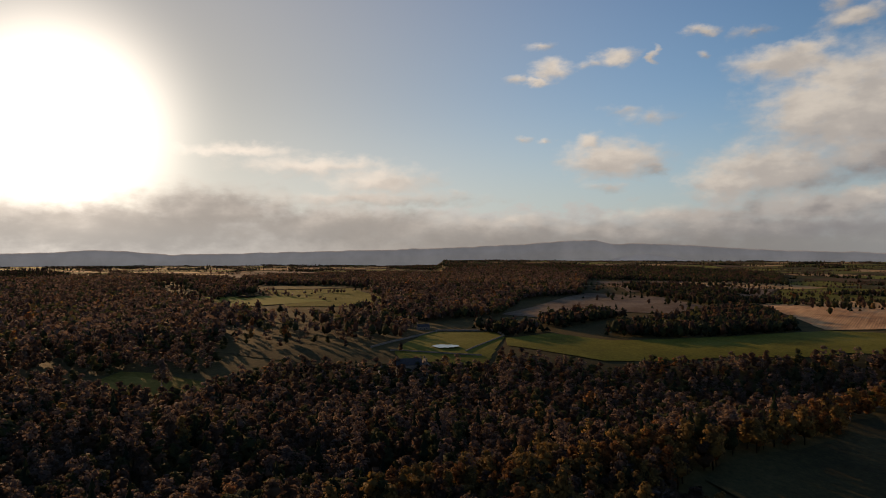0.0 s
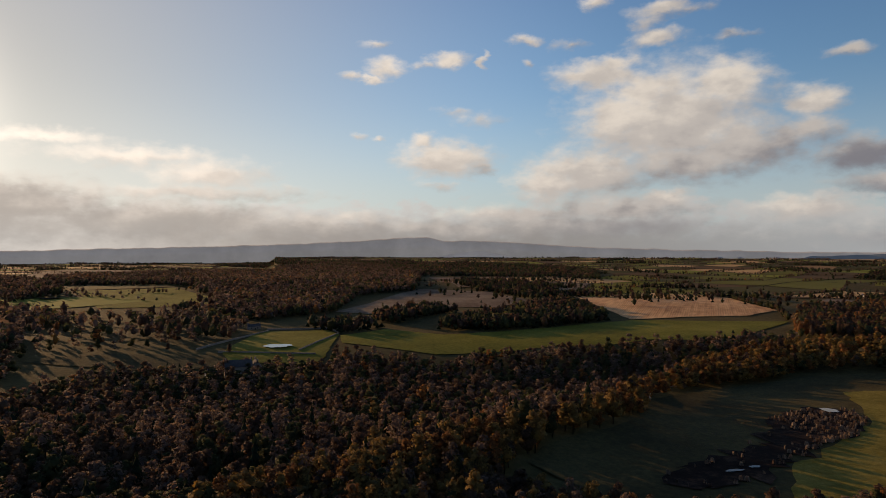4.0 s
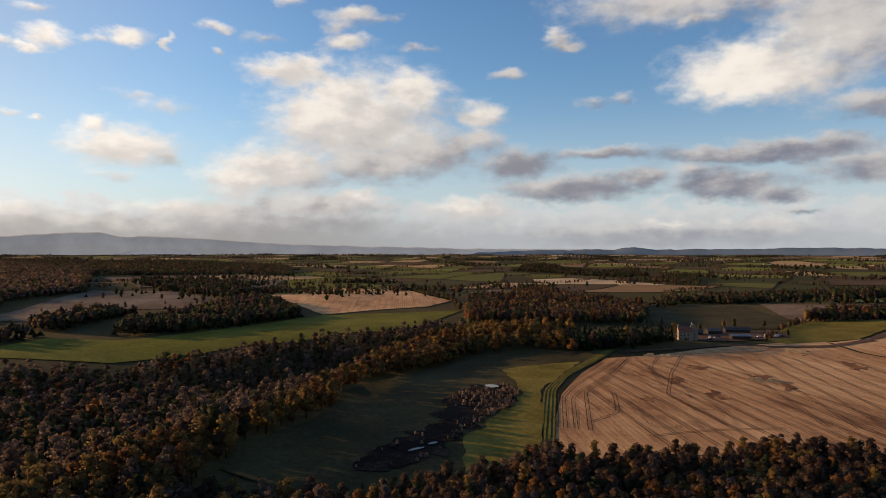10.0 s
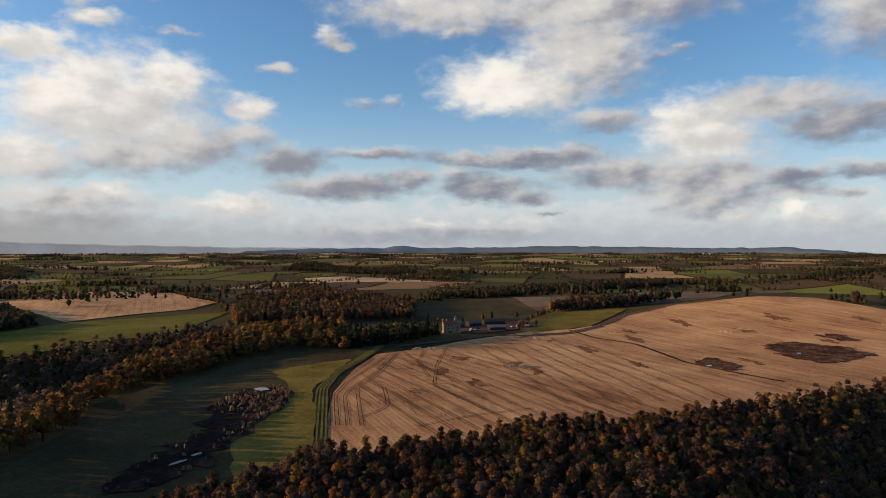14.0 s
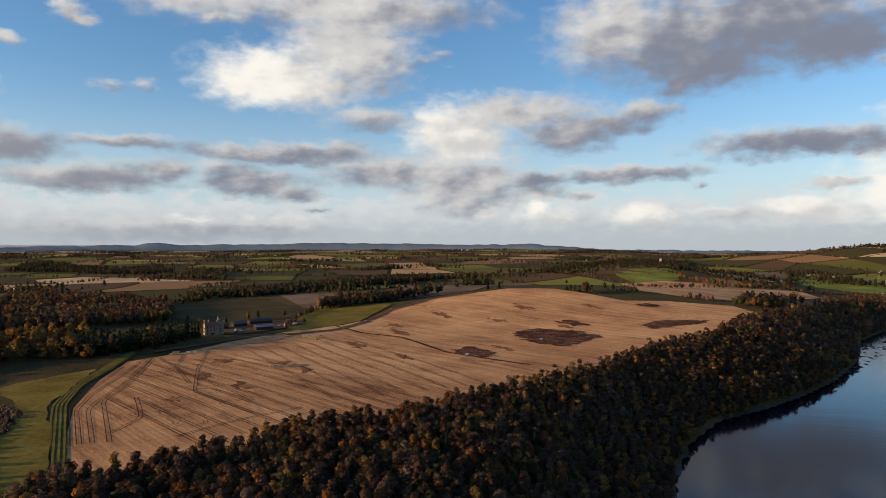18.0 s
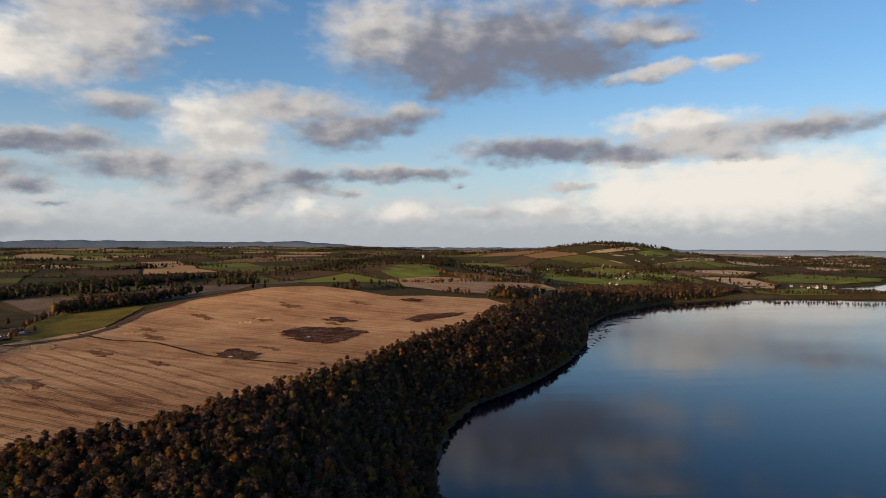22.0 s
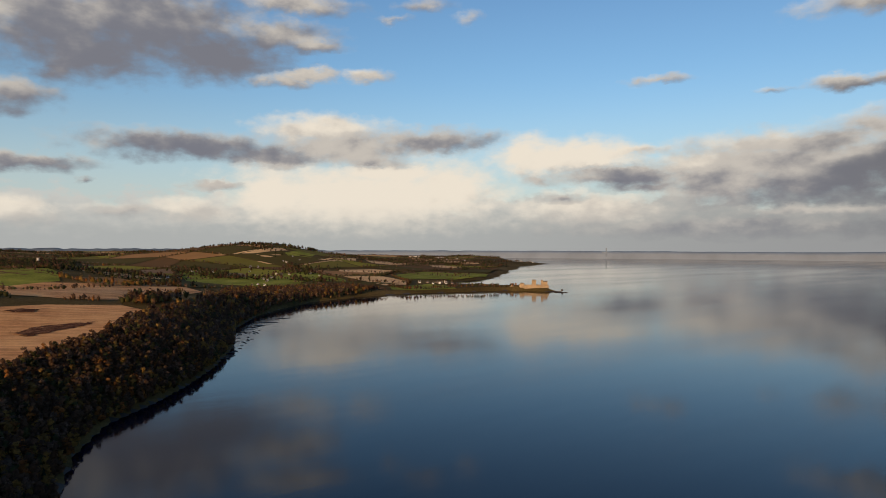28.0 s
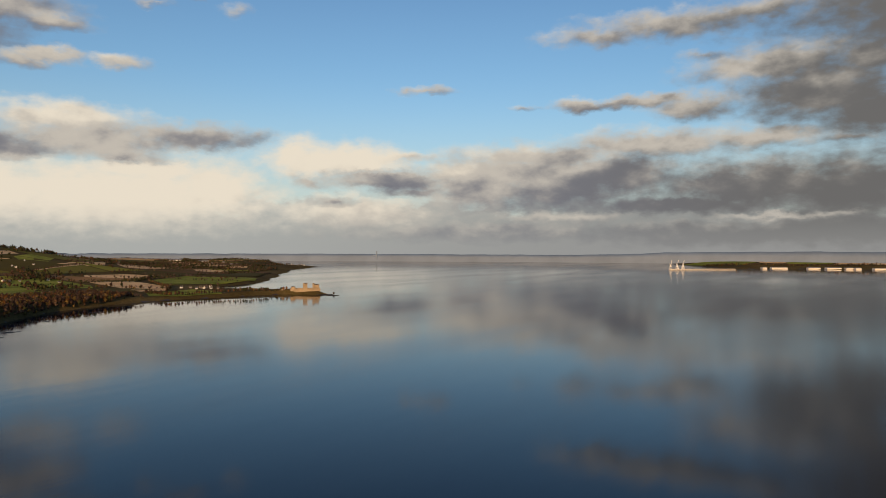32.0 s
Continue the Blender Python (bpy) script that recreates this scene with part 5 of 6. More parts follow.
def plant(name, X, Y, palette, label, seed, detail=None, size=1.0, clear=1.5):
    """One mesh of many trees standing on the land."""
    rng = np.random.default_rng(seed)
    Z = height(X, Y)
    keep = Z > clear
    X, Y, Z = X[keep], Y[keep], Z[keep]
    n = len(X)
    if not n:
        return
    # kinds grow in drifts
    drift = np.array([noise.noise(Vector((x / 45, y / 45, seed))) for x, y in zip(X, Y)])
    u = np.clip(rng.random(n) * 0.72 + (drift + 0.5) * 0.28, 0, 0.999)
    kinds = np.searchsorted(np.cumsum(PALETTE[palette]), u)
    kinds = np.minimum(kinds, 5)
    if palette != "dark":
        kinds = np.where(rng.random(n) < 0.5, np.minimum(np.searchsorted(np.cumsum(PALETTE[palette]), rng.random(n)), 5), kinds)
    dist = np.hypot(X, Y)
    det = np.where(dist < 360, 1, np.where(dist < 680, 0, -1)) if detail is None else np.full(n, detail)
    scl = size * rng.uniform(0.72, 1.28, n)
    turn = rng.uniform(0, 6.283, n)
    var = rng.integers(0, 4, n)
    V, Fc, I, N, off = [], [], [], [], 0
    for kk in range(6):
        for dd in (-1, 0, 1):
            for vv in range(4):
                s = np.nonzero((kinds == kk) & (det == dd) & (var == vv))[0]
                if not len(s):
                    continue
                sv, sf, si = shape(KINDS[kk], dd, vv)
                c, sn = np.cos(turn[s])[:, None], np.sin(turn[s])[:, None]
                k = scl[s][:, None]
                girth = k * (1.0 if kk == 4 else 1.45 if palette == "valley" else 1.28)
                x = (sv[:, 0] * c - sv[:, 1] * sn) * girth + X[s][:, None]
                y = (sv[:, 0] * sn + sv[:, 1] * c) * girth + Y[s][:, None]
                z = sv[:, 2] * k * rng.uniform(0.85, 1.2, (len(s), 1)) + Z[s][:, None] - 0.3
                V.append(np.stack([x, y, z], -1).reshape(-1, 3))
                Fc.append((sf[None] + (off + np.arange(len(s)) * len(sv))[:, None, None]).reshape(-1, 3))
                I.append(np.tile(si, len(s)))
                # soft rounding of each crown
                nv = (sv - (0, 0, 5.2)) * (1, 1, 0.6)
                nv /= np.linalg.norm(nv, axis=1)[:, None] + 1e-6
                nv = nv + np.random.default_rng(vv).normal(0, 0.2, nv.shape)
                nv /= np.linalg.norm(nv, axis=1)[:, None] + 1e-6
                N.append(np.stack([nv[:, 0] * c - nv[:, 1] * sn, nv[:, 0] * sn + nv[:, 1] * c, np.broadcast_to(nv[:, 2], (len(s), len(sv)))], -1).reshape(-1, 3))
                off += len(s) * len(sv)
    me = mesh_from(name, np.concatenate(V), np.concatenate(Fc), TREE_MATS, np.concatenate(I))
    me.shade_smooth()
    me.normals_split_custom_set_from_vertices(np.concatenate(N).astype(np.float32))
    ob = new(name, me)
    return tagged(ob, label, "wood", kind="stuff")


WOOD_LABEL = {"near": "brown and bare autumn trees on the bank", "belt": "orange and gold autumn tree belt", "valley": "dark brown autumn wood",
              "dark": "dark evergreen and brown wood", "conifer": "dense dark conifers beside the tower house", "scrub": "russet scrub and mixed trees"}
STAND = (40.0, 330.0, -30.0, 215.0)     # the stretch of the near wood built tree by tree
stand_x, stand_y = np.array([]), np.array([])
for k, (name, palette, spacing, outline) in enumerate(WOODS):
    X, Y = scatter(outline, spacing, 40 + k)
    if name == "shore_wood":
        pick = (X > STAND[0]) & (X < STAND[1]) & (Y > STAND[2]) & (Y < STAND[3]) & (np.hypot(X, Y) > 190)
        order = np.nonzero(pick)[0]
        order = order[np.argsort(np.hypot(X[order], Y[order]))][:300]
        stand_x, stand_y = X[order], Y[order]
        rest = np.ones(len(X), bool)
        rest[order] = False
        X, Y = X[rest], Y[rest]
    plant(name, X, Y, palette, WOOD_LABEL[palette], 70 + k, None, {"near": 0.80, "belt": 1.05, "valley": 1.0 if name == "valley_wood" else 1.15}.get(palette, 1.15), 0.05)

# single trees of the near wood, each with its trunk and crown
rng = np.random.default_rng(5)
MODELS = {}
for kind in KINDS[:-1]:
    for v in range(3):
        cv, cf, ci = shape(kind, 2, v)
        crown = mesh_from("crown", cv, cf, [LEAF[kind]])
        nv = (cv - (0, 0, 5.2)) * (1, 1, 0.6)
        crown.shade_smooth()
        crown.normals_split_custom_set_from_vertices((nv / (np.linalg.norm(nv, axis=1)[:, None] + 1e-6)).astype(np.float32))
        tv, tf = stem(12, 0.24, 90 + v, 5)
        MODELS[kind, v] = (crown, mesh_from("trunk", tv, tf, [BIRCH if kind == "bare" else BARK]))
TREE_WORDS = {"orange": "bright orange autumn tree", "gold": "golden yellow autumn tree", "brown": "russet brown autumn tree", "green": "dull green broadleaf tree",
              "conifer": "dark green conifer", "bare": "nearly bare grey twiggy tree"}


def single_tree(x, y, kind, v, scale, turn, group=""):
    t = thing("tree", x, y, None, turn, TREE_WORDS[kind] + (" in the wood above the shore" if group else " standing alone in grass"), "tree", group)
    t.matrix_basis = t.matrix_basis @ Matrix.Diagonal((scale * 1.2, scale * 1.2, scale * 1.02, 1))
    for nm, me in zip(("crown", "trunk"), MODELS[kind, v]):
        o = new(nm, me)
        o.parent = t
    return t


for x, y in zip(stand_x, stand_y):
    kind = KINDS[min(int(np.searchsorted(np.cumsum(PALETTE["near"]), rng.random())), 5)]
    single_tree(float(x), float(y), kind, int(rng.integers(0, 3)), float(rng.uniform(0.62, 1.0)), float(rng.uniform(0, 360)), "trees of the shore wood")

# ---- far country: patchwork of fields, hedges, copses ----
def patch_cover(nt, bsdf):
    geo = nt.nodes.new("ShaderNodeNewGeometry")
    v = coords(nt)
    f = tex(nt, v, 0.01, 4, 0.6)
    cr = nt.nodes.new("ShaderNodeValToRGB")
    cr.color_ramp.interpolation = "CONSTANT"
    tones = ((0.0, (0.184, 0.172, 0.030)), (0.2, (0.675, 0.413, 0.163)), (0.33, (0.149, 0.088, 0.035)), (0.52, (0.088, 0.077, 0.019)), (0.78, (0.375, 0.219, 0.088)), (0.88, (0.271, 0.271, 0.038)))
    while len(cr.color_ramp.elements) < len(tones):
        cr.color_ramp.elements.new(0.5)
    for e, (p, c) in zip(cr.color_ramp.elements, tones):
        e.position, e.color = p, (*c, 1)
    nt.links.new(geo.outputs["Random Per Island"], cr.inputs[0])
    nt.links.new(mixed(nt, calc(nt, "MULTIPLY", f, 0.45), cr.outputs[0], (0.042, 0.032, 0.014)), bsdf.inputs["Base Color"])
    bsdf.inputs["Roughness"].default_value, bsdf.inputs["Specular IOR Level"].default_value = 0.95, 0.05


PATCHES = material("patchwork_fields", patch_cover)
TAKEN = [f[3] for f in FIELDS] + [w[3] for w in WOODS]


BOUNDS = [(min(p[0] for p in o), max(p[0] for p in o), min(p[1] for p in o), max(p[1] for p in o)) for o in TAKEN]


def taken(x, y):
    near = [o for o, (x0, x1, y0, y1) in zip(TAKEN, BOUNDS) if x0 < x < x1 and y0 < y < y1]
    return any(inside(np.array([x]), np.array([y]), o)[0] for o in near)


rng = np.random.default_rng(11)
cs, sn = math.cos(radians(24)), math.sin(radians(24))
CELL_A, CELL_B = 230.0, 165.0
nodes = {}
for i in range(-16, 30):
    for j in range(-34, 38):
        a, b = i * CELL_A + rng.normal(0, 48), j * CELL_B + rng.normal(0, 38)
        nodes[i, j] = (a * cs - b * sn, a * sn + b * cs)
V, Fc, hedges = [], [], []
for (i, j), p in nodes.items():
    ring = [nodes.get(k) for k in ((i, j), (i + 1, j), (i + 1, j + 1), (i, j + 1))]
    if None in ring:
        continue
    c = np.mean(ring, 0)
    d = math.hypot(*c)
    if d < 1250 or d > 4750 or c[1] < -3300 or c[0] < -2600:
        continue
    if float(height(np.array([c[0]]), np.array([c[1]]))[0]) < 7 or (c[1] < -2600 and c[0] < 2700):
        continue
    if not taken(*c):
        q = [c + (np.array(r) - c) * 0.94 for r in ring]
        n = 5
        u, v = [t.ravel() for t in np.meshgrid(np.linspace(0, 1, n), np.linspace(0, 1, n))]
        P = (q[0][None] * ((1 - u) * (1 - v))[:, None] + q[1][None] * (u * (1 - v))[:, None] + q[2][None] * (u * v)[:, None] + q[3][None] * ((1 - u) * v)[:, None])
        z = height(P[:, 0], P[:, 1])
        if z.min() > 4:
            off = len(V) * n * n
            V.append(np.column_stack([P, z + 0.35 + d * 0.0005]))
            for r in range(n - 1):
                for s in range(n - 1):
                    k = off + r * n + s
                    Fc.append((k, k + 1, k + n + 1, k + n))
    for k in (1, 3):
        if rng.random() < 0.6:
            hedges.append((ring[0], ring[k]))
tagged(new("far_fields", mesh_from("far_fields", np.concatenate(V), Fc, [PATCHES])), "patchwork of green, brown and straw fields", "field", kind="stuff")

hx, hy = [], []
for a, b in hedges:
    a, b = np.array(a), np.array(b)
    thick = rng.random() < 0.28
    n = int(np.hypot(*(b - a)) / (5.4 if thick else 8.5))
    t = np.linspace(0, 1, n)
    gap = rng.random(n) > 0.15
    hx.append((a[0] + (b[0] - a[0]) * t + rng.normal(0, 13 if thick else 2, n))[gap])
    hy.append((a[1] + (b[1] - a[1]) * t + rng.normal(0, 13 if thick else 2, n))[gap])
hx, hy = np.concatenate(hx), np.concatenate(hy)
plant("hedgerows", hx, hy, "valley", "hedgerows and hedge trees between far fields", 301, -1, 0.68, clear=4)
cx, cy = [], []
for k in range(330):
    i = int(rng.integers(0, len(hedges)))
    a = np.array(hedges[i][0])
    n = int(rng.integers(20, 90))
    ang, rr = rng.uniform(0, 3.14), rng.uniform(18, 42)
    u, v = rng.normal(0, rr * 2.8, n), rng.normal(0, rr * 0.55, n)
    cx.append(a[0] + u * math.cos(ang) - v * math.sin(ang))
    cy.append(a[1] + u * math.sin(ang) + v * math.cos(ang))
plant("copses", np.concatenate(cx), np.concatenate(cy), "dark", "dark copses among far fields", 302, -1, 1.05, clear=5)


def along(line, gap, seed, sway=1.0):
    g = np.random.default_rng(seed)
    p = np.array(line, float)
    s = np.concatenate([[0], np.cumsum(np.hypot(*np.diff(p, axis=0).T))])
    u = np.arange(0, s[-1], gap)
    return np.interp(u, s, p[:, 0]) + g.normal(0, sway, len(u)), np.interp(u, s, p[:, 1]) + g.normal(0, sway, len(u))


HEDGES = [
    ("belt", 1.0, [(1571, -229), (1506, -271), (1426, -347), (1480, -446)]),
    ("dark", 0.8, [(975, -42), (974, -70), (958, -90)]),
    ("scrub", 0.7, [(943, -143), (924, -177)]),
    ("dark", 0.9, [(2154, -630), (1638, -472)]),
    ("scrub", 0.55, [(626, 283), (727, 311), (815, 319), (885, 244)]),
    ("dark", 0.8, [(779, 1024), (668, 779), (598, 678)]),
    ("scrub", 0.8, [(1346, -893), (1250, -880), (1222, -1000), (1185, -1100)]),
    ("scrub", 0.7, [(1669, -1114), (1544, -1062), (1461, -1036), (1388, -972)]),
    ("dark", 0.9, [(1745, -978), (1661, -1069), (1861, -1272)]),
    ("scrub", 0.6, [(1188, -1090), (1170, -1125), (1150, -1145)]),
]
for k, (pal, size, line) in enumerate(HEDGES):
    X, Y = along(line, 5.5, k)
    plant("hedge", X, Y, pal, "line of hedge trees between fields", 320 + k, None, size, clear=1.2)

# ---- tracks, ruts and margins in the stubble ----
def wheel_track(line, gauge=1.9, wide=0.36, lift=0.52, mat=RUT, label="pair of dark tractor wheel ruts in stubble"):
    """Two ruts side by side under one track."""
    t = tagged(new("wheel_track"), label, "wheel track", kind="structure")
    p = np.array(line, float)
    d = np.gradient(p, axis=0)
    d /= np.hypot(*d.T)[:, None]
    nrm = np.column_stack([-d[:, 1], d[:, 0]])
    for k, s in enumerate((-0.5, 0.5)):
        ribbon("rut", p + nrm * gauge * s, wide, mat, lift, parent=t, step=4.0, seed=k, wobble=0.2)
    return t


stubble = FIELDS[0][3]


def ploughed_lines(heading, across, origin, count, gap, reach):
    """Straight tramlines at one heading, cut to the stubble field."""
    ux, uy = math.cos(radians(heading)), math.sin(radians(heading))
    for k in range(count):
        ox, oy = origin[0] - uy * gap * k * across, origin[1] + ux * gap * k * across
        t = np.arange(-reach, reach, 4.0)
        X, Y = ox + ux * t, oy + uy * t
        ok = inside(X, Y, stubble) & (edge_distance(X, Y, stubble) > 9)
        if ok.sum() > 6:
            i = np.nonzero(ok)[0]
            wheel_track(list(zip(X[i[0]:i[-1] + 1:3], Y[i[0]:i[-1] + 1:3])))


ploughed_lines(56, -1, (300, 215), 13, 10.5, 150)
ploughed_lines(40, -1, (440, 205), 8, 14.0, 120)
for line in ([(246, 210), (299, 255), (322, 268), (379, 294), (442, 324)], [(248, 206), (298, 249), (329, 266), (396, 294), (459, 322)],
             [(251, 202), (300, 244), (323, 255), (365, 271), (462, 319)], [(254, 196), (319, 250), (360, 265), (459, 315)],
             [(502, 295), (420, 255), (349, 214), (335, 193), (313, 160)], [(475, 300), (428, 277), (371, 231)],
             [(461, 313), (414, 265), (386, 234), (361, 200), (337, 172)], [(268, 173), (280, 169), (300, 160), (330, 140)],
             [(266, 205), (278, 206), (291, 207), (308, 220), (330, 238)], [(594, 262), (560, 262), (520, 288), (502, 295)]):
    wheel_track(line, wide=0.42)
# tight turning loops
rng = np.random.default_rng(21)
for cx, cy, r in ((300, 210, 6), (352, 210, 7), (368, 205, 5), (395, 268, 6), (440, 200, 7), (455, 212, 6), (505, 75, 7), (498, 70, 11), (700, 60, 8), (330, 178, 6), (290, 180, 6), (560, 150, 7), (620, 120, 6)):
    a0 = rng.uniform(0, 6.28)
    wheel_track([(cx + r * math.cos(a0 + a), cy + 1.3 * r * math.sin(a0 + a)) for a in np.linspace(0, 4.4, 10)], wide=0.3)
for k, off in enumerate((-3.5, -1.2, 1.2, 3.5)):
    ribbon("margin_line", [(216 + off * 0.6, 190 - off * 0.6), (306 + off * 0.6, 266 - off * 0.6), (352 + off * 0.3, 294 - off * 0.7), (424 + off * 0.2, 325 - off * 0.6), (478, 347 - off * 0.5)], 0.9,
           COVER["lime"], 0.72, "pale wheel line in the grass margin", wobble=0.25, seed=k)
ribbon("grass_baulk", [(659, 242), (625, 203), (611, 161), (576, 134), (526, 100), (516, 86), (503, 68), (491, 48), (483, 31)], 3.4, COVER["meadow"], 0.62, "dark grassy baulk crossing the stubble", wobble=0.15)
ribbon("earth_track", [(594, 268), (639, 234), (692, 222), (790, 220), (891, 189), (938, 140)], 9, EARTH, 0.6, "bare earth track along the stubble edge", wobble=0.25)
ribbon("earth_track", [(480, 330), (540, 306), (575, 296), (600, 272)], 6, EARTH, 0.6, "bare earth track to the farm", wobble=0.25)
ribbon("field_edge", [(102, 261), (116, 280), (134, 290), (162, 303), (196, 329), (224, 368)], 2.2, COVER["lime"], 0.62, "pale worn path under the tree belt", wobble=0.3)
for k, (x, y, sx, sy) in enumerate(((330, 215, 9, 5), (395, 235, 14, 7), (455, 255, 12, 9), (372, 198, 14, 5), (430, 180, 16, 6), (560, 190, 22, 7), (640, 170, 20, 7), (760, 150, 26, 8), (820, 60, 24, 8), (560, 60, 18, 5), (500, 130, 16, 5), (700, 10, 18, 5), (840, -20, 20, 6), (590, 238, 14, 8), (455, 207, 12, 6), (735, 84, 18, 7), (680, 185, 16, 6))):
    g = np.random.default_rng(200 + k)
    a = np.linspace(0, 2 * math.pi, 22, endpoint=False)
    w = 0.35 + 0.95 * g.random(22)
    c, s = math.cos(radians(35)), math.sin(radians(35))
    drape("soil_stain", [(x + sx * p * math.cos(t) * c - sy * p * math.sin(t) * s, y + sx * p * math.cos(t) * s + sy * p * math.sin(t) * c) for t, p in zip(a, w)], STAIN, 0.44,
          "dark damp soil stain in stubble", step=4, seed=k, jitter=4.0)


# ---- straw stacks ----
def straw_stack(x, y, turn, count, seed):
    t = thing("straw_stack", x, y, None, turn, "long row of big straw bales standing in stubble", "straw bales", "straw stacks in the stubble field")
    g = random.Random(seed)
    bm = bmesh.new()
    block(bm, 0, 0, 0, 2.4, 1.25, 1.2, 0, 0.09)
    me = bpy.data.meshes.new("bale")
    bm.to_mesh(me)
    bm.free()
    me.materials.append(STRAW)
    for i in range(count):
        for lev in range(2 if g.random() < 0.6 else 1):
            o = new("bale", me)
            o.parent = t
            o.matrix_basis = pose((i - count / 2) * 2.5 + g.uniform(-0.15, 0.15), g.uniform(-0.2, 0.2), lev * 1.2 + 0.45, 0, 0, g.uniform(-4, 4))


for k, (x, y, turn, n) in enumerate(((477, 301, -62, 8), (440, 195, -60, 11), (587, 238, -66, 7), (590, 243, -66, 5), (659, 190, -70, 7), (714, 101, -72, 8), (740, 82, -72, 7), (814, 172, -70, 5))):
    straw_stack(x, y, turn, n, k)

# ---- reeds round the marsh, docks in the wet hollows ----
marsh = FIELDS[4][3]
g = np.random.default_rng(31)


def tufts(name, mx, my, lift, mat, label, tall=1.0):
    """Low tufts of three crossed blades each."""
    mz = height(mx, my) + lift
    s = g.uniform(0.5, 1.15, len(mx)) * tall
    V = []
    for k in range(3):
        a = g.uniform(0, 6.28, len(mx))
        dx, dy = np.cos(a) * s, np.sin(a) * s
        V.append(np.stack([np.column_stack([mx - dx, my - dy, mz]), np.column_stack([mx + dx, my + dy, mz]), np.column_stack([mx + dx * 0.7, my + dy * 0.4, mz + 1.5 * s]), np.column_stack([mx - dx * 0.5, my - dy * 0.8, mz + 1.7 * s])], 1).reshape(-1, 3))
    return tagged(new(name, mesh_from(name, np.concatenate(V), np.arange(12 * len(mx)).reshape(-1, 4), [mat])), label, name, kind="stuff")


for k, f in enumerate(FIELDS):
    if f[1] == "weeds":
        X, Y = scatter(f[3], 2.2, 60 + k)
        X, Y = X + g.normal(0, 1, len(X)) * np.where(g.random(len(X)) < 0.35, 9.0, 2.0), Y + g.normal(0, 4.0, len(X))
        keep = g.random(len(X)) < 0.5
        tufts("docks", X[keep], Y[keep], 0.75, DOCK, "red brown dock stalks in a wet hollow", 0.32)
mx, my = scatter(marsh, 1.9, 31)
rim = edge_distance(mx, my, marsh)
east = smooth(180, 270, mx + my * 0.2)
grassy = edge_distance(mx, my, FIELDS[3][3]) < 6
pick = g.random(len(mx)) < np.where(grassy, 0.5, np.where(rim < 5, 0.10, 0.02) + 0.36 * smooth(228, 262, mx))
for name, outline in POOLS:
    pick &= edge_distance(mx, my, outline) > 2.5
    pick &= ~inside(mx, my, outline)
mx, my = mx[pick], my[pick]
tufts("reeds", mx, my, 0.8, REED, "pale brown reed tufts round a marsh")
sx, sy = scatter([(150, 234), (170, 240), (205, 258), (228, 273), (238, 290), (222, 296), (192, 276), (160, 256)], 0.95, 77)
keep = g.random(len(sx)) < 0.7
tufts("sedge", sx[keep], sy[keep], 0.32, SEDGE, "purple brown sedge tufts beside a marsh", 0.17)

# ---- tower house and farm ----
def window(parent, m, w, h, mat=None):
    """A dark pane in a stone surround, its face towards local -y."""
    bm = bmesh.new()
    for sx, sz, x, z in ((w + 0.5, 0.25, 0, h / 2 + 0.12), (w + 0.5, 0.25, 0, -h / 2 - 0.12), (0.25, h, w / 2 + 0.12, 0), (0.25, h, -w / 2 - 0.12, 0)):
        block(bm, x, -0.06, z - sz / 2, sx, 0.3, sz)
    o = part("window", bm, mat or STONE, parent)
    o.matrix_basis = m
    bm = bmesh.new()
    block(bm, 0, 0.0, -h / 2, w, 0.16, h)
    part("pane", bm, PANE, o)
    return o


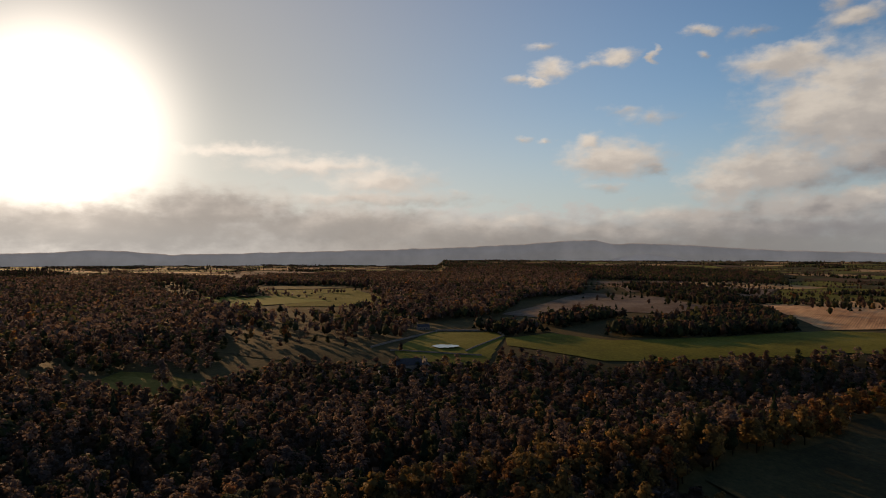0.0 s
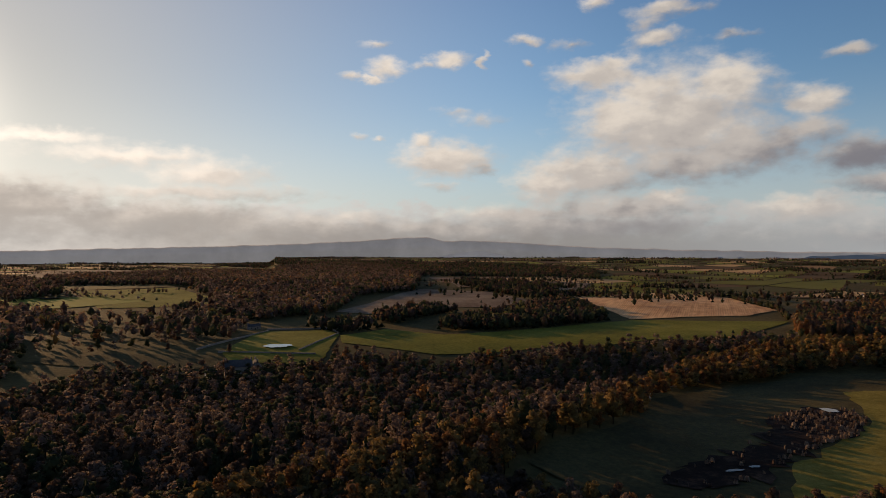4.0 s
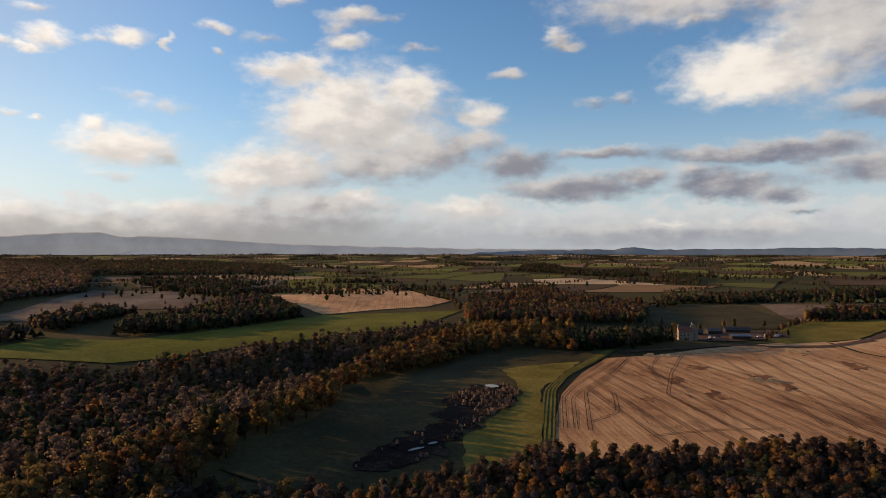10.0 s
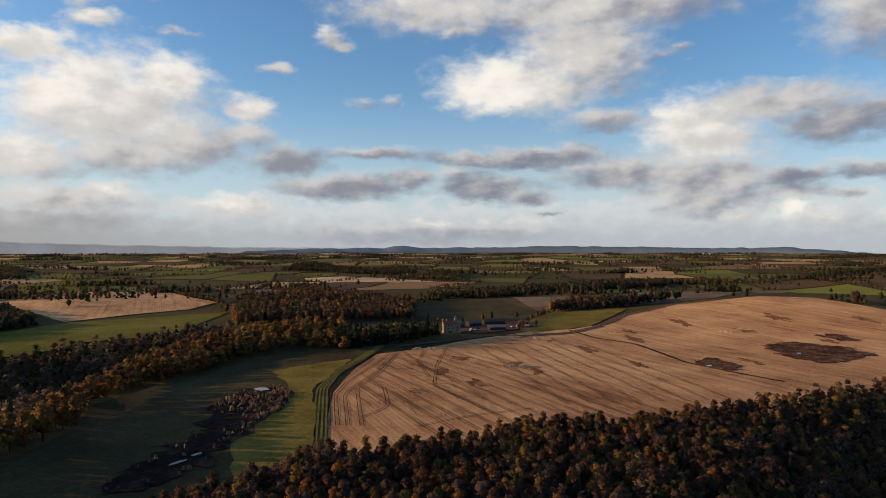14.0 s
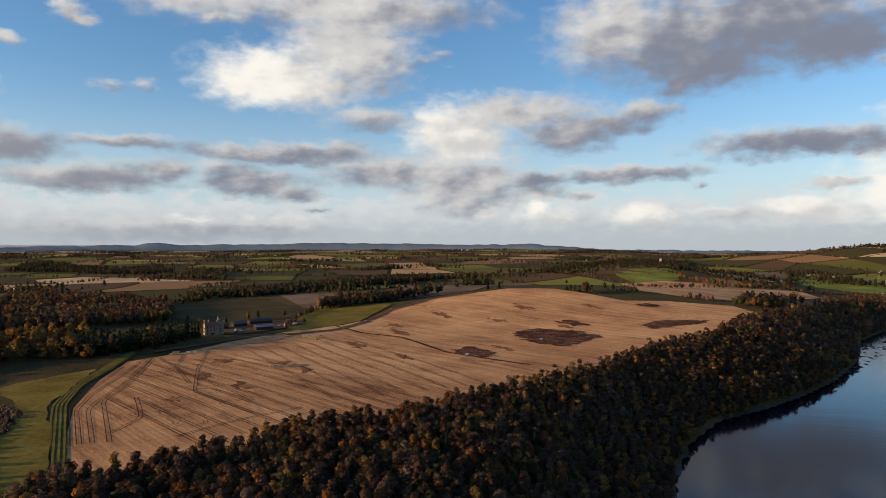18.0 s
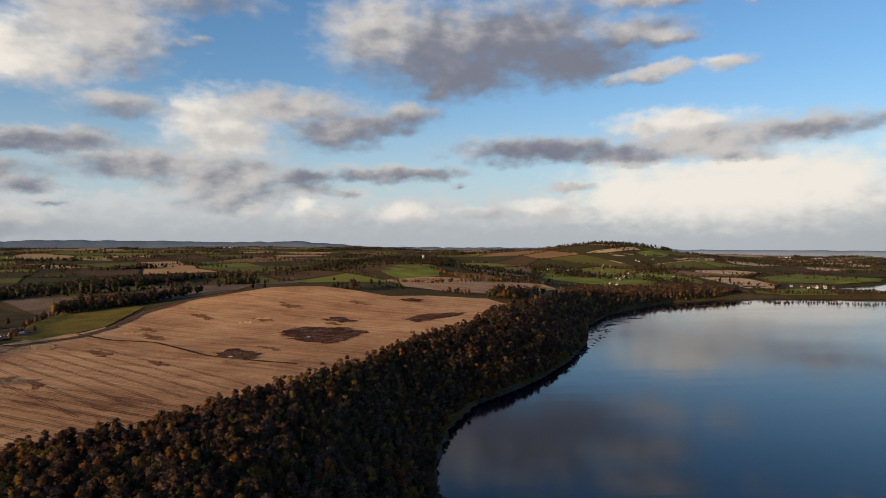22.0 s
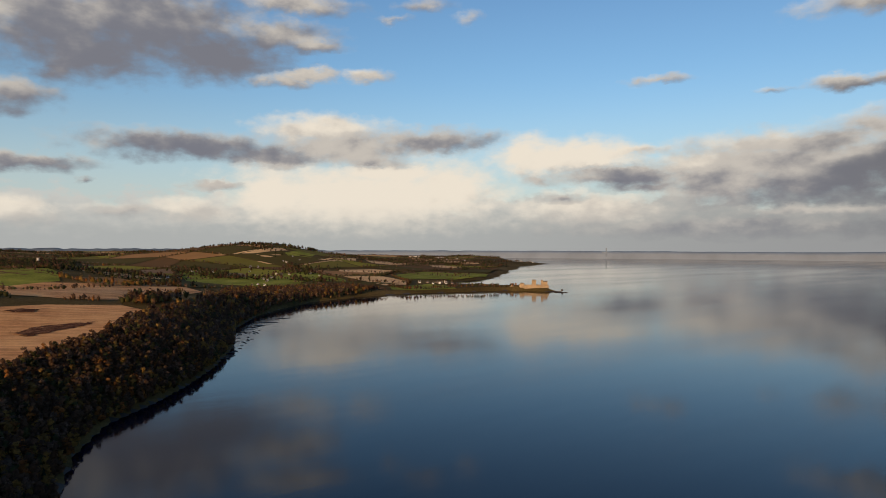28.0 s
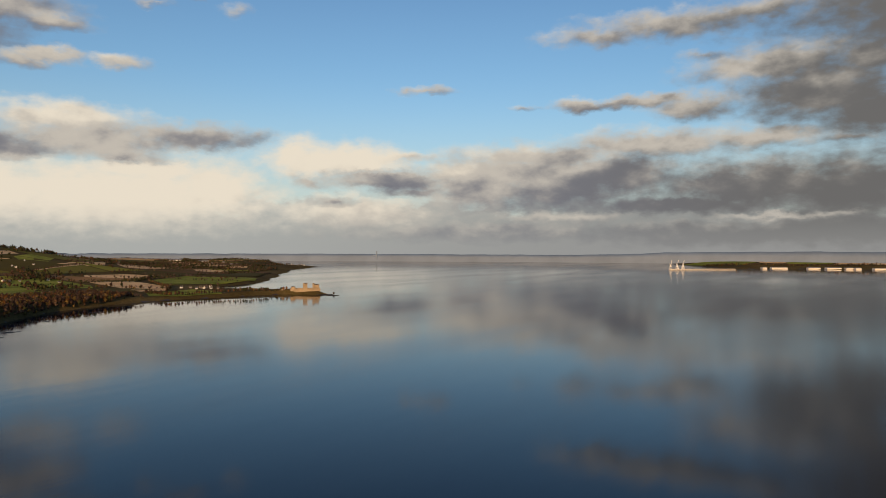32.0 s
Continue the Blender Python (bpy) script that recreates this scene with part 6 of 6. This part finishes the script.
def tower_house(x, y, turn):
    t = thing("tower_house", x, y, None, turn, "old pale stone tower house with red roof", "castle")
    bm = bmesh.new()
    gable_wall(bm, 0, 0, -1, 13, 8, 9.4, 3.6)
    part("main_wall", bm, HARL, t)
    bm = bmesh.new()
    gable(bm, 0, 0, 8.45, 12.4, 8.2, 3.6, 0.15)
    part("roof", bm, TILE, t, "red pantile roof")
    bm = bmesh.new()
    gable_wall(bm, 7.5, 2.0, -1, 6.5, 7.5, 12.2, 3.0, 90)
    part("stair_wing", bm, HARL, t)
    bm = bmesh.new()
    gable(bm, 7.5, 2.0, 11.25, 7.0, 6.6, 3.0, 0.15, 0.25, 90)
    part("wing_roof", bm, SLATE, t, "dark slate roof")
    bm = bmesh.new()
    gable_wall(bm, 1.5, 5.6, -1, 6.0, 4.0, 12.6, 2.2)
    tur = part("stair_turret", bm, HARL, t)
    bm = bmesh.new()
    gable(bm, 1.5, 5.6, 11.65, 6.0, 4.0, 2.2, 0.15)
    part("turret_roof", bm, SLATE, tur)
    for cx, cy, z, h in ((-6.0, 0, 11.0, 2.4), (5.6, 0, 10.6, 3.0), (7.5, 5.3, 13, 2.4)):
        bm = bmesh.new()
        block(bm, cx, cy, z, 1.1, 1.9, h, 0, 0.05)
        block(bm, cx, cy, z + h, 1.35, 2.1, 0.3)
        for k in (-0.5, 0.5):
            bmesh.ops.create_cone(bm, cap_ends=True, segments=8, radius1=0.22, radius2=0.18, depth=0.7, matrix=Matrix.Translation((cx, cy + k, z + h + 0.6)))
        part("chimney", bm, STONE, t)
    # crow steps up the gable
    for side in (-1, 1):
        for k in range(5):
            bm = bmesh.new()
            block(bm, -6.35, side * (3.7 - 0.78 * k), 8.1 + 0.70 * k, 0.5, 0.8, 0.75, 0, 0.03)
            part("crow_step", bm, HARL, t)
    for cx in (-4.4, -1.2, 2.0):
        for z in (1.6, 4.6, 7.2):
            window(t, pose(cx, -4.03, z), 0.8, 1.3)
    for cy in (-1.6, 1.8):
        for z in (3.4, 6.4):
            window(t, pose(-6.53, cy, z, 0, 0, -90), 0.7, 1.2)
    for z in (2.5, 5.6, 9.0):
        window(t, pose(8.0, -1.78, z), 0.8, 1.3)
    bm = bmesh.new()
    block(bm, 0.4, -4.05, -0.5, 1.5, 0.25, 2.7, 0, 0.03)
    part("door", bm, DARKWOOD, t)
    return t


tower_house(575, 335, -48)


def barn(x, y, turn, sx, sy, h, rise, wall, roof, label, bays=4, name="barn"):
    t = thing(name, x, y, None, turn, label, "barn", "farm buildings")
    bm = bmesh.new()
    gable_wall(bm, 0, 0, -0.8, sx, sy, h + 0.8, rise)
    part("wall", bm, wall, t)
    bm = bmesh.new()
    gable(bm, 0, 0, h + 0.03, sx, sy, rise, 0.4, 0.15)
    part("roof", bm, roof, t)
    for i in range(bays):
        bm = bmesh.new()
        cx = (i + 0.5) / bays * sx - sx / 2
        block(bm, cx, -sy / 2 - 0.05, 0, sx / bays * 0.55, 0.14, h * 0.72)
        for k in (-1, 0, 1):
            block(bm, cx + k * sx / bays * 0.18, -sy / 2 - 0.1, 0.05, 0.12, 0.1, h * 0.7)
        part("door", bm, DARKWOOD, t)
    for i in range(max(1, bays - 1)):
        bm = bmesh.new()
        block(bm, (i + 1) / bays * sx - sx / 2, -sy / 4, h + rise / 2 - 0.05, 1.2, 1.6, 0.35)
        part("rooflight", bm, PANE, t)
    return t


barn(660, 328, -46, 24, 9, 3.4, 2.4, DARKWOOD, SLATE, "long dark boarded barn with slate roof", 6)
barn(619, 304, -46, 17, 9, 3.6, 1.6, DARKWOOD, TIN, "open shed with pale tin roof", 3, "shed")
barn(632, 338, -30, 15, 8, 3.6, 2.4, DARKWOOD, RUST, "low farm shed with rusty roof", 3, "shed")
barn(610, 345, -47, 13, 7, 3.2, 2.4, DARKWOOD, SLATE, "dark steading with slate roof", 3, "steading")
barn(676, 300, -60, 10, 6, 2.8, 1.2, DARKWOOD, RUST, "small rusty shed beside the yard", 2, "shed")
drape("farm_yard", [(580, 322), (592, 305), (630, 288), (664, 276), (686, 292), (676, 345), (640, 350), (600, 350)], EARTH, 0.5, "muddy farm yard with parked vehicles", "yard", step=5)


def vehicle(x, y, turn, paint, label, sx=4.4, tall=1.5, van=False):
    t = thing("van" if van else "car", x, y, None, turn, label, "vehicle", "vehicles in the yard")
    t.location.z += 0.75
    bm = bmesh.new()
    block(bm, 0, 0, 0.35, sx, 1.8, tall * (0.75 if van else 0.45), 0, 0.12)
    body = part("body", bm, paint, t)
    bm = bmesh.new()
    block(bm, (0.3 if van else -0.2), 0, 0.35 + tall * (0.7 if van else 0.43), sx * (0.75 if van else 0.55), 1.6, tall * 0.38, 0, 0.18)
    part("cabin", bm, paint if van else PANE, t)
    for a in (-1, 1):
        for b in (-1, 1):
            bm = bmesh.new()
            bmesh.ops.create_cone(bm, cap_ends=True, segments=12, radius1=0.34, radius2=0.34, depth=0.24, matrix=pose(a * sx * 0.3, b * 0.85, 0.34, 90))
            part("wheel", bm, TYRE, t)
    return t


for x, y, a, paint, label, van in ((596, 322, 20, WHITE, "white parked van in the yard", True), (601, 319, 35, STEEL, "pale parked car in the yard", False), (612, 322, -60, CAR_BLUE, "dark blue parked car", False),
                                   (642, 297, -20, STEEL, "silver parked car by the shed", False), (648, 293, -15, WHITE, "white parked trailer van", True), (656, 287, -10, WHITE, "white parked van by the fence", True),
                                   (663, 284, 10, CAR_BLUE, "dark parked car by the fence", False), (590, 318, 70, CAR_BLUE, "dark parked car by the castle", False), (636, 303, 40, STEEL, "silver parked car in the yard", False)):
    vehicle(x, y, a, paint, label, 5.4 if van else 4.3, 2.1 if van else 1.5, van)


# ---- manor in the trees, cottages, sheds ----
def house(name, x, y, turn, sx, sy, h, rise, wall, roof, label, category="house", group="", wins=3, storeys=1):
    t = thing(name, x, y, None, turn, label, category, group)
    bm = bmesh.new()
    gable_wall(bm, 0, 0, -1.5, sx, sy, h + 1.5, rise)
    part("wall", bm, wall, t)
    bm = bmesh.new()
    gable(bm, 0, 0, h + 0.03, sx, sy, rise, 0.3, 0.2)
    part("roof", bm, roof, t)
    for s in (-1, 1):
        bm = bmesh.new()
        block(bm, s * (sx / 2 - 0.6), 0, h + rise * 0.7, 0.9, 1.3, rise * 0.3 + 1.5, 0, 0.04)
        block(bm, s * (sx / 2 - 0.6), 0, h + rise + 1.5, 1.1, 1.5, 0.2)
        part("chimney", bm, wall, t)
    for side in (-1, 1):
        for lev in range(storeys):
            for i in range(wins):
                window(t, pose((i + 0.5) / wins * sx - sx / 2, side * (sy / 2 + 0.02), 1.6 + lev * 2.9, 0, 0, 0 if side < 0 else 180), 1.0, 1.3, wall)
    bm = bmesh.new()
    block(bm, sx * 0.08, -sy / 2 - 0.05, -0.2, 1.0, 0.2, 2.2)
    part("door", bm, DARKWOOD, t)
    return t


house("manor_house", -27, 532, 10, 20, 8, 8, 4.5, STONE, SLATE, "grey stone manor house among dark trees", "house", "", 5, 2)
house("manor_wing", -14, 537, 100, 12, 7, 7, 4, STONE, SLATE, "grey stone wing with pointed gable", "house", "", 3, 2)
house("cottage", -46, 533, 25, 9, 6, 3, 2.5, WHITE, SLATE, "small white cottage among dark trees", "cottage", "", 2)
house("field_barn", -23, 780, 15, 14, 7, 3.5, 2.5, STONE, SLATE, "lone stone barn beside a pasture wall", "barn", "", 2)

first = house("cottage", 1777, -480, 30, 8.5, 5.6, 2.8, 2.4, WHITE, SLATE, "white village cottage with slate roof", "cottage", "village houses", 3)
tall = house("village_house", 1864, -525, 80, 9, 6, 5.0, 2.6, WHITE, SLATE, "white two storey village house with slate roof", "house", "village houses", 3, 2)
stone = house("cottage", 1735, -484, 120, 8.5, 5.6, 2.8, 2.4, STONE, SLATE, "brown stone village cottage with slate roof", "cottage", "village houses", 3)
for ob in (first, tall, stone):
    ob.scale = (0.68, 0.68, 0.68)
VILLAGE = [(1860, -551), (2062, -652), (2059, -665), (2047, -674), (1862, -578), (2057, -730), (2061, -708), (2002, -808), (1873, -770), (1727, -733), (1645, -709), (1707, -731), (1754, -770), (1531, -624), (1545, -644),
           (1862, -834), (1854, -846), (1934, -952), (1845, -930), (1776, -929), (2222, -1032), (2352, -1119), (2272, -1108), (2150, -871), (2137, -891), (2254, -640)]
BAY = [(1435, -1073), (1411, -1086), (1403, -1096), (1418, -1120), (1365, -1101), (1392, -1080), (1448, -1056), (1428, -1098), (1380, -1092), (1402, -1066)]
POINT = [(2593, -2568), (2430, -2454), (2465, -2530), (2500, -2480), (2540, -2590), (2700, -2400), (2780, -2330), (2640, -2420), (2850, -2420), (2900, -2300), (3000, -2450)]
INLAND = [(1116, 1035), (2543, 1961), (2544, 1916), (2573, 1827), (1675, 1124), (2600, 1890), (2480, 1700), (2900, 1500), (3020, 1420), (2800, 1250), (2700, 620), (2850, 500), (3100, 700), (2600, 300), (2950, 200), (3300, 330), (3350, 150), (2750, -60), (3150, -120), (3500, 900)]
g = random.Random(8)
for group in (VILLAGE, BAY, POINT, INLAND):
    for x, y in group:
        for k in range(1 if group is BAY or g.random() < 0.5 else 2):
            px, py = x + (g.uniform(-32, 32) if k else 0), y + (g.uniform(-32, 32) if k else 0)
            z = float(height(np.array([px]), np.array([py]))[0])
            if z > 2:
                copy_thing(g.choice((first, first, tall, stone)), pose(px, py, z + 0.3 + math.hypot(px, py) * 0.0004, 0, 0, g.uniform(0, 360)))
for x, y, a, n in ((2795, 3779, 20, 60), (2895, 3703, 30, 45), (3050, 3560, 15, 50), (4300, 700, 70, 60), (3480, -2500, 40, 70), (3300, -2560, 50, 50)):
    barn(x, y, a, n, 24, 8, 3, WHITE, TIN, "long white warehouse far across fields", 3, "warehouse")

# white tower on the hill
t = thing("hill_tower", 2470, -299, None, 0, "white round tower on a wooded hill", "tower")
bm = bmesh.new()
bmesh.ops.create_cone(bm, cap_ends=True, segments=20, radius1=4.0, radius2=3.6, depth=24, matrix=Matrix.Translation((0, 0, 10)))
part("shaft", bm, WHITE, t)
for k in range(10):
    bm = bmesh.new()
    block(bm, 3.5 * math.cos(k * 0.6283), 3.5 * math.sin(k * 0.6283), 22, 1.2, 1.2, 1.6, math.degrees(k * 0.6283))
    part("merlon", bm, WHITE, t)
for k in (6, 13, 18):
    window(t, pose(-3.75, 0, k, 0, 0, -90), 0.8, 1.6, WHITE)


# ---- castle on the point ----
def crenels(bm, ax, ay, bx, by, z, gap=2.2):
    n = int(math.hypot(bx - ax, by - ay) / gap)
    for i in range(n):
        u = (i + 0.5) / n
        block(bm, ax + (bx - ax) * u, ay + (by - ay) * u, z, 1.2, 1.2, 1.1, math.degrees(math.atan2(by - ay, bx - ax)))


cz = 4.0
t = thing("shore_castle", 1124, -1160, cz, 44, "honey coloured stone castle on a low rocky point", "castle")
RING = [(-32, -9), (-10, -13), (22, -11), (36, -2), (22, 10), (-12, 13), (-32, 9)]
for (ax, ay), (bx, by) in zip(RING, RING[1:] + RING[:1]):
    bm = bmesh.new()
    block(bm, (ax + bx) / 2, (ay + by) / 2, -5, math.hypot(bx - ax, by - ay) + 1.5, 2.0, 13.5, math.degrees(math.atan2(by - ay, bx - ax)), 0.1)
    crenels(bm, ax, ay, bx, by, 8.4)
    part("curtain_wall", bm, GOLD_STONE, t)
for name, x, y, sx, sy, h in (("great_tower", -24, 0, 12, 14, 17), ("central_tower", 2, 1, 10, 9, 20), ("stair_tower", -17, 7, 4.5, 4.5, 20), ("point_tower", 30, -1, 10, 9, 12)):
    bm = bmesh.new()
    block(bm, x, y, -4, sx, sy, h + 4, 0, 0.15)
    for s in (-1, 1):
        crenels(bm, x - sx / 2, y + s * sy / 2, x + sx / 2, y + s * sy / 2, h)
        crenels(bm, x + s * sx / 2, y - sy / 2, x + s * sx / 2, y + sy / 2, h)
    tw = part(name, bm, GOLD_STONE, t)
    bm = bmesh.new()
    gable(bm, x, y, h - 0.4, sx * 0.72, sy * 0.6, 2.2, 0.1)
    part("cap_house", bm, SLATE, tw)
    for k in (4, 8, 12):
        if k < h - 2:
            window(tw, pose(x, y - sy / 2 - 0.03, k), 0.9, 1.4, GOLD_STONE)
for x in (-26, -18, 12, 18, 24):
    window(t, pose(x, -12.9 + abs(x) * 0.04, 4.5), 0.8, 1.2, GOLD_STONE)
house("gate_cottage", 1171, -1130, 44, 9, 6, 3.5, 2.6, HARL, SLATE, "pale cottage beside the castle gate", "cottage", "", 2)
t = thing("causeway_wall", 1152, -1138, 2.5, 44, "low pale stone wall towards the castle", "wall")
for k in range(12):
    bm = bmesh.new()
    block(bm, (k - 5.5) * 2.5, -9, -2, 2.45, 1.0, 4.2 - 0.15 * (k % 3), 0, 0.06)
    part("wall_stone", bm, HARL, t)
t = thing("jetty", 1064, -1172, 0.0, 30, "narrow jetty with a shelter at its end", "jetty")
bm = bmesh.new()
block(bm, 0, 0, 1.6, 26, 2.0, 0.35)
part("deck", bm, STONE, t)
for k in range(6):
    bm = bmesh.new()
    bmesh.ops.create_cone(bm, cap_ends=True, segments=8, radius1=0.25, radius2=0.25, depth=5.5, matrix=Matrix.Translation((-11 + k * 4.4, 0, -1)))
    part("pile", bm, DARKWOOD, t)
bm = bmesh.new()
block(bm, -12, 0, 1.9, 3.5, 2.6, 3.0, 0, 0.08)
gable(bm, -12, 0, 4.9, 3.5, 2.6, 0.9, 0.2, 0.1)
part("shelter", bm, DARKWOOD, t)


def rock(name, x, y, z, sx, sy, sz, seed, label="dark wet rock on the foreshore", group="foreshore rocks"):
    bm = bmesh.new()
    bmesh.ops.create_icosphere(bm, subdivisions=2, radius=1)
    for v in bm.verts:
        k = 1 + 0.35 * noise.noise(v.co * 1.6 + Vector((seed, 0, 0)))
        v.co = Vector((v.co.x * sx * k, v.co.y * sy * k, v.co.z * sz * k))
    o = part(name, bm, SHINGLE)
    o.matrix_basis = pose(x, y, z, 0, 0, seed * 47 % 360)
    return tagged(o, label, "rock", group)


g = random.Random(3)
for k in range(46):
    u = g.random()
    x, y = 1100 - 70 * u + g.uniform(-6, 6), -1172 + 6 * u + g.uniform(-5, 16)
    rock("rock", x, y, 0.1, g.uniform(2, 6), g.uniform(1.5, 4), g.uniform(0.5, 1.5), k)
for k in range(70):
    u = g.random()
    x, y = 640 + 240 * u, -230 - 112 * u - g.uniform(2, 30) * (0.3 + u)
    rock("rock", x, y, -0.05, g.uniform(0.8, 4.5), g.uniform(0.6, 2.2), g.uniform(0.2, 0.6), 100 + k)
for x, y, sx, sy in ((905, -392, 15, 3), (880, -368, 9, 6), (940, -430, 12, 4), (1030, -520, 14, 2.5), (1100, -640, 18, 3)):
    rock("skerry", x, y, -0.1, sx, sy, 0.7, int(x), "dark weedy skerry lying in shallow water")
t = thing("groyne", 862, -352, 0, -58, "thin dark groyne running into the water", "groyne")
for k in range(16):
    bm = bmesh.new()
    block(bm, k * 2.6, 0.2 * (k % 2), -1.5, 2.5, 0.7, 2.2 - 0.04 * k, 0, 0.05)
    part("plank", bm, DARKWOOD, t)

# ---- pier and cranes across the water ----
t = thing("pier", 712, -3540, 0, 43, "long pale concrete pier on dark water", "pier")
bm = bmesh.new()
block(bm, 0, 0, 2.5, 366, 14, 3.0)
part("deck", bm, WHITE, t)
for k in range(24):
    bm = bmesh.new()
    block(bm, -172 + 15 * k, 0, -2, 2.4, 12, 4.6)
    part("pile", bm, STONE, t)


def crane(x, y, lean):
    c = thing("harbour_crane", x, y, 5.5, 40, "tall white harbour crane on a pier", "crane", "cranes on the pier")
    for a in (-1, 1):
        for b in (-1, 1):
            bm = bmesh.new()
            block(bm, a * 4.5, b * 4.5, 0, 1.1, 1.1, 11)
            part("leg", bm, STEEL, c)
    bm = bmesh.new()
    block(bm, 0, 0, 10.5, 11, 11, 1.4)
    part("portal", bm, STEEL, c)
    bm = bmesh.new()
    block(bm, 0, 0, 11.9, 5, 6, 7, 0, 0.2)
    part("cab", bm, STEEL, c)
    bm = bmesh.new()
    bmesh.ops.create_cube(bm, size=1, matrix=pose(lean * 4, 0, 30, 0, lean * 12, 0) @ Matrix.Diagonal((1.5, 1.5, 30, 1)))
    part("jib", bm, STEEL, c)
    bm = bmesh.new()
    bmesh.ops.create_cube(bm, size=1, matrix=pose(-lean * 2.5, 0, 22, 0, -lean * 14, 0) @ Matrix.Diagonal((1.2, 1.2, 15, 1)))
    part("back_stay", bm, STEEL, c)
    return c


for x, y in ((838, -3421), (812, -3445), (789, -3467)):
    crane(x, y, -1)
for x, y, n in ((476, -3915, 26), (410, -3966, 90), (254, -4060, 70), (165, -4090, 84), (95, -4105, 40), (55, -4115, 30), (-45, -4135, 80)):
    barn(x, y, 40, n, 20, 7, 3, WHITE, TIN, "long white shed on the far shore", 3, "warehouse")

# ---- dry stone walls of the pastures ----
def dyke(line, seed, tall=1.3, label="grey dry stone wall beside a pasture"):
    """A wall of coursed blocks that steps along the land."""
    t = thing("stone_wall", line[0][0], line[0][1], 0.0, 0, label, "wall", "pasture walls", kind="structure")
    X, Y = along(line, 6.0, seed, 0.05)
    g2 = random.Random(seed)
    for (ax, ay), (bx, by) in zip(zip(X, Y), list(zip(X, Y))[1:]):
        bm = bmesh.new()
        z = float(height(np.array([(ax + bx) / 2]), np.array([(ay + by) / 2]))[0])
        a = math.degrees(math.atan2(by - ay, bx - ax))
        block(bm, (ax + bx) / 2 - line[0][0], (ay + by) / 2 - line[0][1], z - 0.6, 6.1, 0.7, tall + 0.9 + g2.uniform(-0.1, 0.1), a, 0.06)
        block(bm, (ax + bx) / 2 - line[0][0], (ay + by) / 2 - line[0][1], z + tall + 0.3, 6.0, 0.85, 0.2, a)
        part("wall_stone", bm, STONE, t)


for k, line in enumerate(([(21, 615), (40, 660), (66, 720)], [(-67, 624), (-36, 691), (-5, 759)], [(-48, 612), (0, 603), (40, 597)], [(67, 728), (58, 762), (-12, 768)], [(204, 336), (226, 372), (268, 384)])):
    dyke(line, 400 + k)

# tall chimney on the far shore, its haze painted in as glowing grey
cx, cy = polar(141.8, 4890)
t = thing("power_chimney", cx, cy, 0, 0, "tall chimney on the far shore with grey haze painted in", "chimney")
bm = bmesh.new()
bmesh.ops.create_cone(bm, cap_ends=True, segments=16, radius1=5, radius2=3.6, depth=74, matrix=Matrix.Translation((0, 0, 37)))
part("shaft", bm, SHORE_GREY_HAZE, t)
bm = bmesh.new()
bmesh.ops.create_cone(bm, cap_ends=True, segments=16, radius1=4.2, radius2=4.2, depth=3, matrix=Matrix.Translation((0, 0, 74)))
part("rim", bm, SHORE_GREY_HAZE, t)
bm = bmesh.new()
block(bm, 30, -30, 0, 50, 30, 46, 45)
part("boiler_house", bm, SHORE_GREY_HAZE, t)

# ---- single trees in the fields ----
for x, y, kind, s, a in ((974, 125, "conifer", 0.9, 10), (973, 108, "conifer", 0.9, 60), (1438, 236, "conifer", 1.1, 20), (-38, 607, "brown", 0.8, 15), (690, 357, "gold", 0.8, 40), (703, 352, "green", 0.9, 80), (650, 362, "green", 0.7, 10),
                          (672, 283, "brown", 0.6, 120), (-110, 640, "green", 0.8, 100), (-90, 622, "brown", 0.7, 33), (-150, 640, "green", 0.9, 61), (610, 358, "brown", 0.7, 61), (725, 330, "brown", 0.75, 12), (-380, 1320, "green", 1.6, 0)):
    single_tree(x, y, kind, 0, s, a)
single_tree(-189, 451, "bare", 1, 1.7, 30)
for k, (x, y) in enumerate(((868, 580), (872, 588), (880, 585), (866, 596))):
    single_tree(x, y, "orange", k % 3, 1.25, 50 * k)
